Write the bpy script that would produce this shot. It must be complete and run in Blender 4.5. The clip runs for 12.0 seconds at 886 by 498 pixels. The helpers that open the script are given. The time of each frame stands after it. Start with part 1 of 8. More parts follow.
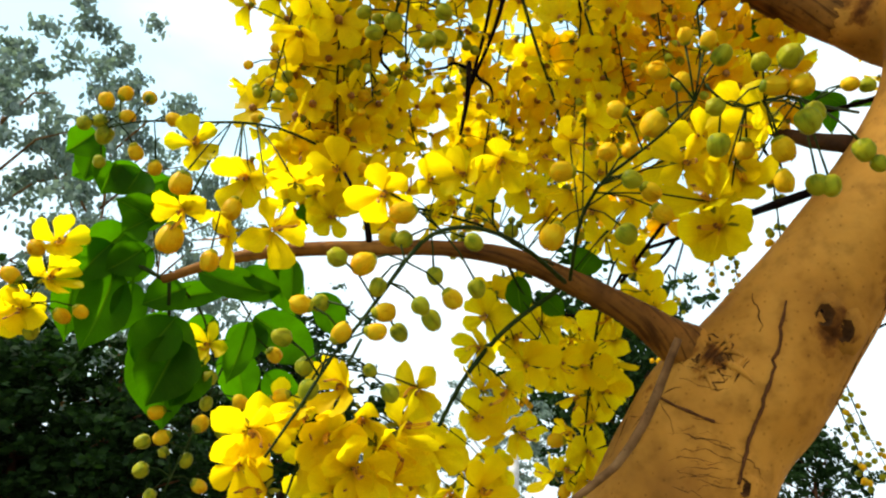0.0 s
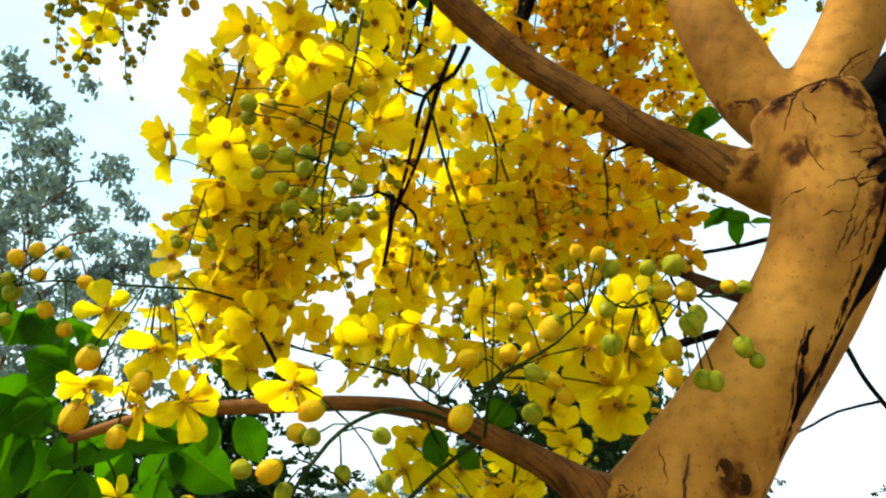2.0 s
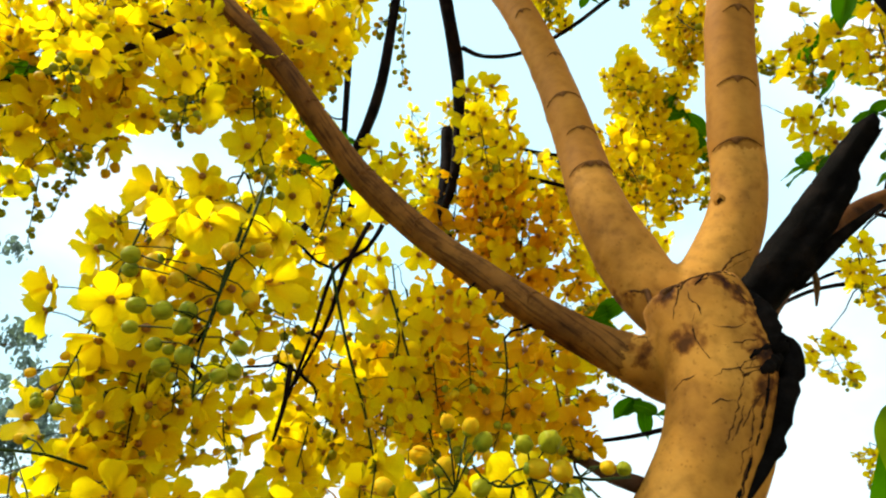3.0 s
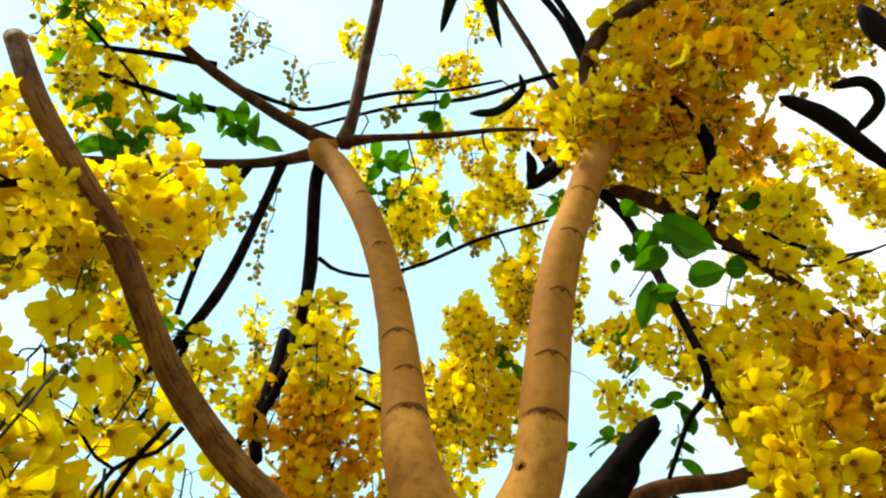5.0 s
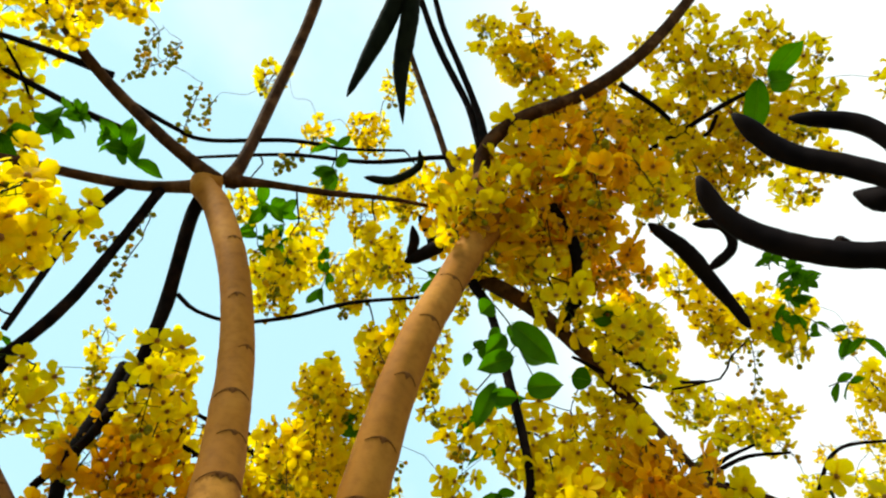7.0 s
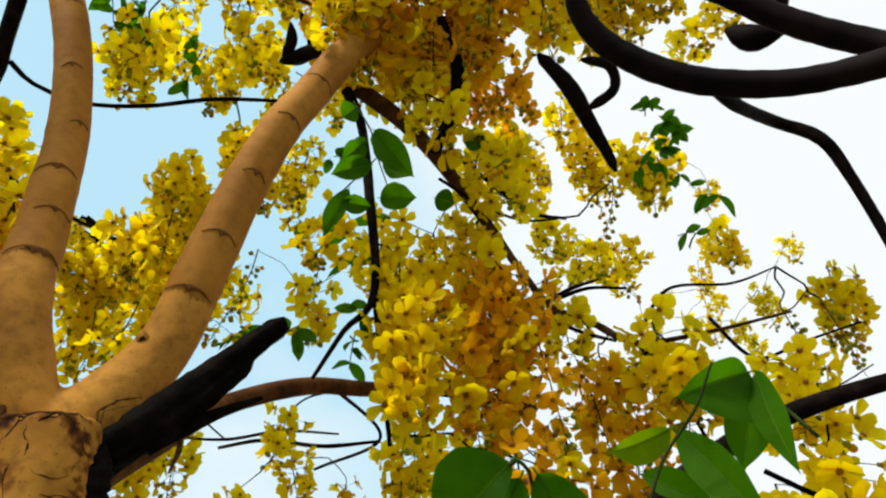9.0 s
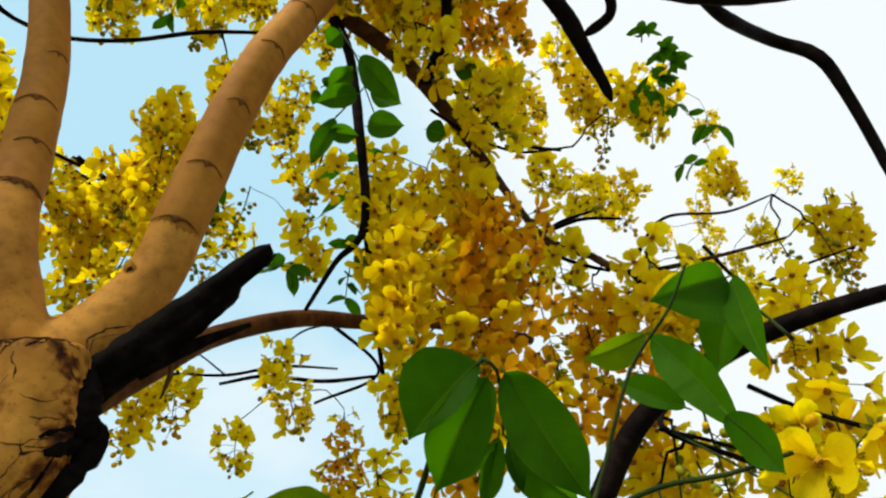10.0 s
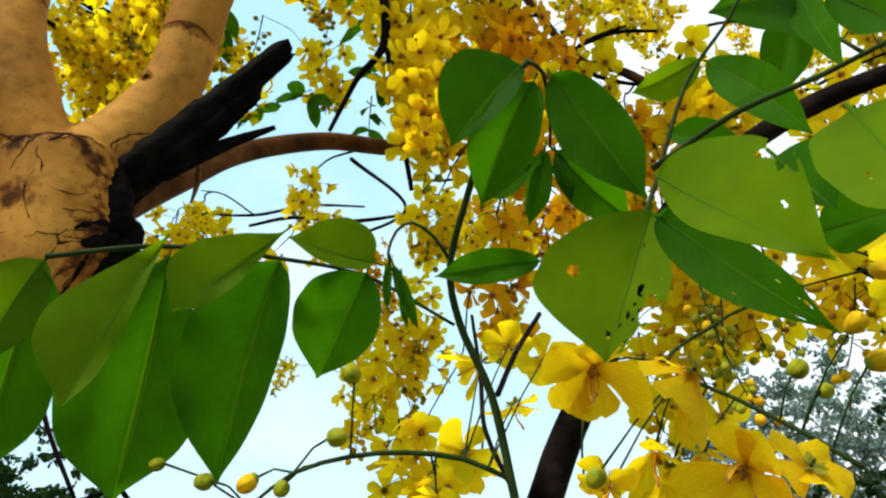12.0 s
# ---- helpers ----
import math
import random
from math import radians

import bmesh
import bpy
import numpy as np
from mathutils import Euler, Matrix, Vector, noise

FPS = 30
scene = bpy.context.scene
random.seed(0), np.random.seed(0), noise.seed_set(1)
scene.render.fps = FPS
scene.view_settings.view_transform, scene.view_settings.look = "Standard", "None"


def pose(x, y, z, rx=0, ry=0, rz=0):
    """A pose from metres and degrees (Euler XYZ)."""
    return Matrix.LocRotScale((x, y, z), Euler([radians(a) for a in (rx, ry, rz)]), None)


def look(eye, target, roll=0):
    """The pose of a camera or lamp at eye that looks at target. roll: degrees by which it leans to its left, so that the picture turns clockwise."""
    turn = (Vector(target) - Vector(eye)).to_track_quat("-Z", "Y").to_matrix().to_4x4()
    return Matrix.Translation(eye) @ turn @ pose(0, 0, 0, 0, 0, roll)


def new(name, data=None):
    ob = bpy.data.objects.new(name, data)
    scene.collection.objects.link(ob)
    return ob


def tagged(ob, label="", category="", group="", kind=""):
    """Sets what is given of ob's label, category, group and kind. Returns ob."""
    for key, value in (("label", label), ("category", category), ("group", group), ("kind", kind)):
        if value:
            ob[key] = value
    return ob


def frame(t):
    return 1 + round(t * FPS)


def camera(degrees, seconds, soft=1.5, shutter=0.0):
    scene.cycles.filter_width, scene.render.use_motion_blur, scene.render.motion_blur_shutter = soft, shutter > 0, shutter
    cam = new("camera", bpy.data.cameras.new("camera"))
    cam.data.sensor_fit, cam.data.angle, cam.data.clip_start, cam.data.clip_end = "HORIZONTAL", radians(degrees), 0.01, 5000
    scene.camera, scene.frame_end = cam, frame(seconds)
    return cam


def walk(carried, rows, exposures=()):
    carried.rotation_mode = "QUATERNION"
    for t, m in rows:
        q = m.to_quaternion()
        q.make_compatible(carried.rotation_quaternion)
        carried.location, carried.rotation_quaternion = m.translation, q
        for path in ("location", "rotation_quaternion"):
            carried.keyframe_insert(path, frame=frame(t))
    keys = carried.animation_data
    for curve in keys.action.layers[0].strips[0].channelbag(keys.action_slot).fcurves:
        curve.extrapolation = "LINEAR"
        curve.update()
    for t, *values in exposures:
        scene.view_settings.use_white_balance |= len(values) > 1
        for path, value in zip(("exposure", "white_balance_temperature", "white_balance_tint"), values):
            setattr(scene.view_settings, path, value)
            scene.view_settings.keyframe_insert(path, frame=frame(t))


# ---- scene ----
from mathutils.bvhtree import BVHTree

cam = camera(65.9, 12.0, soft=2.2)
PATH = [
    (0, (0.076, -0.057, 1.641), (-0.11, 1.853, 2.202), 2.5),
    (0.5, (0.075, -0.073, 1.671), (-0.087, 1.832, 2.257), 2.2),
    (1, (0.081, -0.084, 1.696), (-0.021, 1.816, 2.311), 1.6),
    (1.5, (0.097, -0.095, 1.717), (0.042, 1.787, 2.39), 1.5),
    (2, (0.102, -0.111, 1.747), (0.091, 1.752, 2.474), 0.8),
    (2.5, (0.122, -0.117, 1.76), (0.15, 1.68, 2.638), -0.0),
    (3, (0.151, -0.094, 1.737), (0.312, 1.497, 2.938), 0.9),
    (3.5, (0.155, -0.099, 1.734), (0.5, 1.289, 3.132), 1.4),
    (3.7, (0.149, -0.105, 1.736), (0.544, 1.229, 3.173), 1.3),
    (5.5, (0.191, -0.179, 1.777), (0.681, 0.841, 3.425), -0.5),
    (6, (0.206, -0.208, 1.792), (0.754, 0.745, 3.462), -1.4),
    (6.5, (0.217, -0.229, 1.798), (0.809, 0.654, 3.492), -1.0),
    (6.7, (0.216, -0.239, 1.798), (0.833, 0.627, 3.492), -1.0),
    (8.3, (0.317, -0.253, 1.791), (1.224, 0.558, 3.378), -4.1),
    (8.5, (0.332, -0.25, 1.787), (1.316, 0.629, 3.289), -3.1),
    (9, (0.346, -0.244, 1.799), (1.447, 0.691, 3.183), -4.0),
    (9.5, (0.36, -0.248, 1.792), (1.482, 0.718, 3.137), -4.1),
    (10, (0.386, -0.243, 1.78), (1.552, 0.777, 3.045), -4.3),
    (10.5, (0.401, -0.225, 1.764), (1.607, 0.848, 2.946), -4.4),
    (11, (0.417, -0.202, 1.745), (1.645, 0.936, 2.839), -4.4),
    (11.5, (0.429, -0.181, 1.728), (1.661, 1.017, 2.75), -4.5),
    (12, (0.437, -0.167, 1.708), (1.694, 1.062, 2.661), -4.3),
]
walk(cam, [(t, look(eye, target, roll)) for t, eye, target, roll in PATH],
     [(0, 0.64, 6450, 8), (2, 0.64, 6350, 5), (3.7, 0.55, 6350, 4), (5.3, 0.42, 6450, 1), (6.7, 0.28, 6450, 2), (8.3, 0.02, 6400, 7), (10, -0.04, 6350, 6), (11.3, 0.02, 6100, 3), (12, 0.22, 6050, 3)])

# ---- sky and sun ----
world = bpy.data.worlds.new("sky")
scene.world = world
world.use_nodes = True
wn, wl = world.node_tree.nodes, world.node_tree.links
wn.clear()
SUN_ELEV, SUN_AZ = radians(53), radians(268)
sky = wn.new("ShaderNodeTexSky")
sky.sky_type, sky.sun_disc = "NISHITA", False
sky.sun_elevation, sky.sun_rotation = SUN_ELEV, SUN_AZ
sky.dust_density, sky.ozone_density = 1.5, 1.0
wcoord = wn.new("ShaderNodeTexCoord")
wmap = wn.new("ShaderNodeMapping")
wmap.inputs["Scale"].default_value = (1.0, 1.0, 2.2)
wnoise = wn.new("ShaderNodeTexNoise")
wnoise.inputs["Scale"].default_value, wnoise.inputs["Detail"].default_value = 1.6, 6.0
wramp = wn.new("ShaderNodeValToRGB")
wramp.color_ramp.elements[0].position, wramp.color_ramp.elements[1].position = 0.5, 0.8
wmix = wn.new("ShaderNodeMix")
wmix.data_type = "RGBA"
wmix.inputs[7].default_value = (8.5, 8.7, 8.8, 1)
whaze = wn.new("ShaderNodeMix")
whaze.data_type = "RGBA"
whaze.inputs[0].default_value = 0.8
whaze.inputs[7].default_value = (5.5, 8.3, 9.7, 1)
wback = wn.new("ShaderNodeBackground")
wback.inputs["Strength"].default_value = 0.115
wout = wn.new("ShaderNodeOutputWorld")


def world_math(operation, a, b, c=None):
    """A maths node of the sky between sockets or numbers."""
    n = wn.new("ShaderNodeMath")
    n.operation = operation
    for socket, value in zip(n.inputs, (a, b, c)):
        if isinstance(value, (int, float)):
            socket.default_value = value
        elif value is not None:
            wl.new(value, socket)
    return n.outputs["Value"]


def world_span(value, low, high):
    """0 at low, 1 at high, smooth between."""
    n = wn.new("ShaderNodeMapRange")
    n.interpolation_type = "SMOOTHSTEP"
    n.inputs["From Min"].default_value, n.inputs["From Max"].default_value = low, high
    wl.new(value, n.inputs["Value"])
    return n.outputs["Result"]


wl.new(wcoord.outputs["Generated"], wmap.inputs["Vector"])
wl.new(wmap.outputs["Vector"], wnoise.inputs["Vector"])
wl.new(wnoise.outputs["Fac"], wramp.inputs["Fac"])
# a bank of white cloud over one quarter of the sky, and pale haze towards the horizon
wbank = wn.new("ShaderNodeVectorMath")
wbank.operation = "DOT_PRODUCT"
wbank.inputs[1].default_value = (0.8, -0.45, 0.4)
wl.new(wcoord.outputs["Generated"], wbank.inputs[0])
wxyz = wn.new("ShaderNodeSeparateXYZ")
wl.new(wcoord.outputs["Generated"], wxyz.inputs["Vector"])
bank = world_span(world_math("MULTIPLY_ADD", wnoise.outputs["Fac"], 0.35, wbank.outputs["Value"]), 0.48, 0.84)
low = world_math("MULTIPLY", world_span(wxyz.outputs["Z"], 0.42, 0.08), 0.5)
white = world_math("MAXIMUM", bank, world_math("MAXIMUM", low, wramp.outputs["Color"]))
wl.new(white, wmix.inputs[0])
wl.new(sky.outputs["Color"], whaze.inputs[6])
wl.new(whaze.outputs[2], wmix.inputs[6])
wl.new(wmix.outputs[2], wback.inputs["Color"])
wl.new(wback.outputs["Background"], wout.inputs["Surface"])

sun_data = bpy.data.lights.new("sun", "SUN")
sun_data.energy, sun_data.angle, sun_data.color = 5.0, radians(9), (1.0, 0.93, 0.77)
sun = new("sun", sun_data)
sun_dir = Vector((math.sin(SUN_AZ) * math.cos(SUN_ELEV), math.cos(SUN_AZ) * math.cos(SUN_ELEV), math.sin(SUN_ELEV)))
sun.matrix_world = look((0, 0, 30), Vector((0, 0, 30)) - sun_dir)


# ---- materials ----
def node_material(name):
    m = bpy.data.materials.new(name)
    m.use_nodes = True
    nt = m.node_tree
    return m, nt.nodes, nt.links, nt.nodes["Principled BSDF"]


def ramp_node(nodes, stops):
    r = nodes.new("ShaderNodeValToRGB")
    while len(r.color_ramp.elements) < len(stops):
        r.color_ramp.elements.new(0.5)
    for e, (pos, col) in zip(r.color_ramp.elements, stops):
        e.position, e.color = pos, (*col, 1)
    return r


def noise_node(nodes, links, scale, detail=4.0, stretch=(1, 1, 1), coord="Object"):
    c = nodes.new("ShaderNodeTexCoord")
    mp = nodes.new("ShaderNodeMapping")
    mp.inputs["Scale"].default_value = stretch
    n = nodes.new("ShaderNodeTexNoise")
    n.inputs["Scale"].default_value, n.inputs["Detail"].default_value = scale, detail
    links.new(c.outputs[coord], mp.inputs["Vector"])
    links.new(mp.outputs["Vector"], n.inputs["Vector"])
    return n


def multiply(nodes, links, a, b, share=1.0):
    m = nodes.new("ShaderNodeMix")
    m.data_type, m.blend_type = "RGBA", "MULTIPLY"
    m.inputs[0].default_value = share
    links.new(a, m.inputs[6])
    links.new(b, m.inputs[7])
    return m.outputs[2]


def scorch_shade(nodes, links, col, centre, r):
    """A ragged brown-black patch on the bark round a point: scorch stain, and shade put into the colour."""
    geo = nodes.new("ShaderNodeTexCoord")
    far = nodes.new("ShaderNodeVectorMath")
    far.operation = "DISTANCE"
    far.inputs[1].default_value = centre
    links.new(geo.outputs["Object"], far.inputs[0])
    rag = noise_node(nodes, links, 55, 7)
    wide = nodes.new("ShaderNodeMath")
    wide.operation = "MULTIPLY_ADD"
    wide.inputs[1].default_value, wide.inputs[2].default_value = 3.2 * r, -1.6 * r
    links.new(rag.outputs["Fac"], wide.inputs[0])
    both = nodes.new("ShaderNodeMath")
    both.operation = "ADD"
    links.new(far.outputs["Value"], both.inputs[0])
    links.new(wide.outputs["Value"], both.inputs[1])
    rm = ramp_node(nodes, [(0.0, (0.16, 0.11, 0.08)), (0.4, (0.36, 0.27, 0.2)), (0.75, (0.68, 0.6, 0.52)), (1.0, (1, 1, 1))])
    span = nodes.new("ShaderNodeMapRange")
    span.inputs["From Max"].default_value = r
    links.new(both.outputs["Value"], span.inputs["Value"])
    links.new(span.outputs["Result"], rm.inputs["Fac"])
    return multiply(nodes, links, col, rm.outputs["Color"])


def bark(name, dark, mid, light, rough=0.75, relief=0.5, blotch=9.0, spec=0.12, scorch_shades=(), mottle=0.8, pitted=0.55, streak=0.0):
    """Bark: broad blotches, mottling, dark pits and fine wrinkles across the limb."""
    m, nodes, links, bsdf = node_material(name)
    big = noise_node(nodes, links, blotch, 6)
    base = ramp_node(nodes, [(0.3, dark), (0.5, mid), (0.7, light)])
    links.new(big.outputs["Fac"], base.inputs["Fac"])
    mott = noise_node(nodes, links, 48, 9)
    mr = ramp_node(nodes, [(0.3, (0.5, 0.46, 0.42)), (0.5, (0.98, 0.97, 0.96)), (0.7, (1.14, 1.12, 1.08))])
    links.new(mott.outputs["Fac"], mr.inputs["Fac"])
    col = multiply(nodes, links, base.outputs["Color"], mr.outputs["Color"], mottle)
    coord = nodes.new("ShaderNodeTexCoord")
    pits = nodes.new("ShaderNodeTexVoronoi")
    pits.inputs["Scale"].default_value = 95
    links.new(coord.outputs["Object"], pits.inputs["Vector"])
    pr = ramp_node(nodes, [(0.08, (0.3, 0.25, 0.2)), (0.2, (1, 1, 1)), (1.0, (1, 1, 1))])
    links.new(pits.outputs["Distance"], pr.inputs["Fac"])
    col = multiply(nodes, links, col, pr.outputs["Color"], pitted)
    wrk = noise_node(nodes, links, 7, 6, (5.0, 16.0, 1.0), "UV")
    wr = ramp_node(nodes, [(0.34, (0.5, 0.45, 0.4)), (0.44, (1, 1, 1)), (1.0, (1, 1, 1))])
    links.new(wrk.outputs["Fac"], wr.inputs["Fac"])
    col = multiply(nodes, links, col, wr.outputs["Color"], 0.16)
    if streak:
        # dark furrows that run along the limb
        fur = noise_node(nodes, links, 3.0, 5, (55.0, 4.5, 1.0), "UV")
        fr = ramp_node(nodes, [(0.36, (0.22, 0.17, 0.14)), (0.5, (1, 1, 1)), (1.0, (1, 1, 1))])
        links.new(fur.outputs["Fac"], fr.inputs["Fac"])
        col = multiply(nodes, links, col, fr.outputs["Color"], streak)
    for x, y, z, r in scorch_shades:
        col = scorch_shade(nodes, links, col, (x, y, z), r)
    links.new(col, bsdf.inputs["Base Color"])
    bsdf.inputs["Roughness"].default_value = rough
    bsdf.inputs["Specular IOR Level"].default_value = spec
    total = nodes.new("ShaderNodeMath")
    total.operation = "ADD"
    links.new(mott.outputs["Fac"], total.inputs[0])
    soft = nodes.new("ShaderNodeMath")
    soft.operation = "MULTIPLY"
    soft.inputs[1].default_value = 0.35
    links.new(wrk.outputs["Fac"], soft.inputs[0])
    links.new(soft.outputs["Value"], total.inputs[1])
    bump = nodes.new("ShaderNodeBump")
    bump.inputs["Strength"].default_value, bump.inputs["Distance"].default_value = relief, 0.005
    links.new(total.outputs["Value"], bump.inputs["Height"])
    links.new(bump.outputs["Normal"], bsdf.inputs["Normal"])
    return m


def thin(name, stops, through_col, share=0.45, rough=0.5, vary=0.18, veins=False, streaks=0.0, patch=None, older=None):
    """A petal or leaf: colour along its length, light shining through."""
    m, nodes, links, bsdf = node_material(name)
    uv = nodes.new("ShaderNodeTexCoord")
    sep = nodes.new("ShaderNodeSeparateXYZ")
    links.new(uv.outputs["UV"], sep.inputs["Vector"])
    along = ramp_node(nodes, stops)
    links.new(sep.outputs["Y"], along.inputs["Fac"])
    geo = nodes.new("ShaderNodeNewGeometry")
    info = nodes.new("ShaderNodeObjectInfo")
    add = nodes.new("ShaderNodeMath")
    add.operation = "ADD"
    links.new(geo.outputs["Random Per Island"], add.inputs[0])
    links.new(info.outputs["Random"], add.inputs[1])
    span = nodes.new("ShaderNodeMapRange")
    span.inputs["From Max"].default_value = 2.0
    span.inputs["To Min"].default_value, span.inputs["To Max"].default_value = 1 - vary, 1 + vary
    links.new(add.outputs["Value"], span.inputs["Value"])
    grain = noise_node(nodes, links, 60, 4)
    gr = nodes.new("ShaderNodeMapRange")
    gr.inputs["To Min"].default_value, gr.inputs["To Max"].default_value = 0.75, 1.25
    links.new(grain.outputs["Fac"], gr.inputs["Value"])
    both = nodes.new("ShaderNodeMath")
    both.operation = "MULTIPLY"
    links.new(span.outputs["Result"], both.inputs[0])
    links.new(gr.outputs["Result"], both.inputs[1])
    hsv = nodes.new("ShaderNodeHueSaturation")
    links.new(along.outputs["Color"], hsv.inputs["Color"])
    links.new(both.outputs["Value"], hsv.inputs["Value"])
    colour = hsv.outputs["Color"]
    if streaks:
        # fine veins that run along the petal
        st = noise_node(nodes, links, 3.0, 3, (7.0, 0.8, 1.0), "UV")
        sr = ramp_node(nodes, [(0.35, (1 - streaks, 1 - 1.4 * streaks, 1 - streaks)), (0.6, (1, 1, 1))])
        links.new(st.outputs["Fac"], sr.inputs["Fac"])
        colour = multiply(nodes, links, colour, sr.outputs["Color"])
    if patch:
        pn = noise_node(nodes, links, 1.7, 2)
        pf = nodes.new("ShaderNodeMapRange")
        pf.inputs["From Min"].default_value, pf.inputs["From Max"].default_value = 0.42, 0.6
        links.new(pn.outputs["Fac"], pf.inputs["Value"])
        pm = nodes.new("ShaderNodeMix")
        pm.data_type = "RGBA"
        pm.inputs[7].default_value = (*patch, 1)
        links.new(pf.outputs["Result"], pm.inputs[0])
        links.new(colour, pm.inputs[6])
        colour = pm.outputs[2]
    if older:
        # some flowers have turned to amber
        of = nodes.new("ShaderNodeMapRange")
        of.inputs["From Min"].default_value, of.inputs["From Max"].default_value, of.inputs["To Max"].default_value = 0.4, 0.95, 0.6
        links.new(info.outputs["Random"], of.inputs["Value"])
        om = nodes.new("ShaderNodeMix")
        om.data_type = "RGBA"
        om.inputs[7].default_value = (*older, 1)
        links.new(of.outputs["Result"], om.inputs[0])
        links.new(colour, om.inputs[6])
        colour = om.outputs[2]
    if veins:
        # midrib and slanting side veins
        absx = nodes.new("ShaderNodeMath")
        absx.operation = "ABSOLUTE"
        links.new(sep.outputs["X"], absx.inputs[0])
        rib = nodes.new("ShaderNodeMapRange")
        rib.inputs["From Min"].default_value, rib.inputs["From Max"].default_value = 0.02, 0.06
        rib.inputs["To Min"].default_value, rib.inputs["To Max"].default_value = 1.0, 0.0
        links.new(absx.outputs["Value"], rib.inputs["Value"])
        slant = nodes.new("ShaderNodeMath")
        slant.operation = "MULTIPLY_ADD"
        slant.inputs[1].default_value = -0.22
        links.new(absx.outputs["Value"], slant.inputs[0])
        links.new(sep.outputs["Y"], slant.inputs[2])
        wave = nodes.new("ShaderNodeMath")
        wave.operation = "MULTIPLY"
        wave.inputs[1].default_value = 95.0
        links.new(slant.outputs["Value"], wave.inputs[0])
        sine = nodes.new("ShaderNodeMath")
        sine.operation = "SINE"
        links.new(wave.outputs["Value"], sine.inputs[0])
        side = nodes.new("ShaderNodeMapRange")
        side.inputs["From Min"].default_value, side.inputs["From Max"].default_value = 0.8, 1.0
        side.inputs["To Max"].default_value = 0.10
        links.new(sine.outputs["Value"], side.inputs["Value"])
        most = nodes.new("ShaderNodeMath")
        most.operation = "MAXIMUM"
        links.new(rib.outputs["Result"], most.inputs[0])
        links.new(side.outputs["Result"], most.inputs[1])
        vm = nodes.new("ShaderNodeMix")
        vm.data_type = "RGBA"
        vm.inputs[7].default_value = (0.10, 0.20, 0.008, 1)
        half = nodes.new("ShaderNodeMath")
        half.operation = "MULTIPLY"
        half.inputs[1].default_value = 0.55
        links.new(most.outputs["Value"], half.inputs[0])
        links.new(half.outputs["Value"], vm.inputs[0])
        links.new(colour, vm.inputs[6])
        colour = vm.outputs[2]
    links.new(colour, bsdf.inputs["Base Color"])
    bsdf.inputs["Roughness"].default_value = rough
    bsdf.inputs["Specular IOR Level"].default_value = 0.05
    tl = nodes.new("ShaderNodeBsdfTranslucent")
    tint = nodes.new("ShaderNodeMix")
    tint.data_type, tint.blend_type = "RGBA", "MULTIPLY"
    tint.inputs[0].default_value = 1.0
    tint.inputs[7].default_value = (*through_col, 1)
    links.new(colour, tint.inputs[6])
    links.new(tint.outputs[2], tl.inputs["Color"])
    mixer = nodes.new("ShaderNodeMixShader")
    mixer.inputs["Fac"].default_value = share
    links.new(bsdf.outputs["BSDF"], mixer.inputs[1])
    links.new(tl.outputs["BSDF"], mixer.inputs[2])
    links.new(mixer.outputs["Shader"], nodes["Material Output"].inputs["Surface"])
    return m


def plain(name, a, b, scale=40, rough=0.6, spec=0.3, relief=0.2):
    m, nodes, links, bsdf = node_material(name)
    n = noise_node(nodes, links, scale, 5)
    r = ramp_node(nodes, [(0.3, a), (0.7, b)])
    links.new(n.outputs["Fac"], r.inputs["Fac"])
    links.new(r.outputs["Color"], bsdf.inputs["Base Color"])
    bsdf.inputs["Roughness"].default_value = rough
    bsdf.inputs["Specular IOR Level"].default_value = spec
    bump = nodes.new("ShaderNodeBump")
    bump.inputs["Strength"].default_value, bump.inputs["Distance"].default_value = relief, 0.002
    links.new(n.outputs["Fac"], bump.inputs["Height"])
    links.new(bump.outputs["Normal"], bsdf.inputs["Normal"])
    return m


# stains, plus the shade under the stub and round the fork, as dark colour
SCORCH_SHADES = [(0.436, 0.728, 1.782, 0.022), (0.533, 0.722, 1.905, 0.02), (0.513, 0.745, 1.835, 0.02), (0.690, 0.676, 2.235, 0.06), (0.662, 0.670, 2.176, 0.036), (0.650, 0.672, 2.128, 0.03), (0.683, 0.679, 2.209, 0.042), (0.685, 0.678, 2.241, 0.03), (0.548, 0.681, 2.308, 0.016), (0.535, 0.818, 2.345, 0.018), (0.526, 0.750, 2.209, 0.022), (0.565, 0.684, 2.197, 0.026), (0.587, 0.654, 2.289, 0.016), (0.256, 0.798, 1.710, 0.018), (0.316, 0.758, 1.751, 0.022), (0.306, 0.776, 1.763, 0.015), (0.548, 0.688, 2.270, 0.018), (0.565, 0.666, 2.285, 0.016), (0.613, 0.651, 2.286, 0.018), (0.635, 0.652, 2.263, 0.02), (0.552, 0.675, 2.298, 0.02), (0.539, 0.790, 2.338, 0.016)]
BARK_TAN = bark("bark_tan", (0.26, 0.104, 0.014), (0.41, 0.174, 0.022), (0.52, 0.238, 0.036), relief=0.45, scorch_shades=SCORCH_SHADES, mottle=0.6, pitted=0.5)
BARK_SMOOTH = bark("bark_smooth_tan", (0.29, 0.112, 0.013), (0.37, 0.149, 0.017), (0.43, 0.188, 0.026), relief=0.22, blotch=6.0, mottle=0.3, pitted=0.2)
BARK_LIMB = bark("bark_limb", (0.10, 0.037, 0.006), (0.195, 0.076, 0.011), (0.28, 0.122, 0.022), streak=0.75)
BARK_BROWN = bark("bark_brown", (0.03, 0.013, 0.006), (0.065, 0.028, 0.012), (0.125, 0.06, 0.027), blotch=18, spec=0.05)
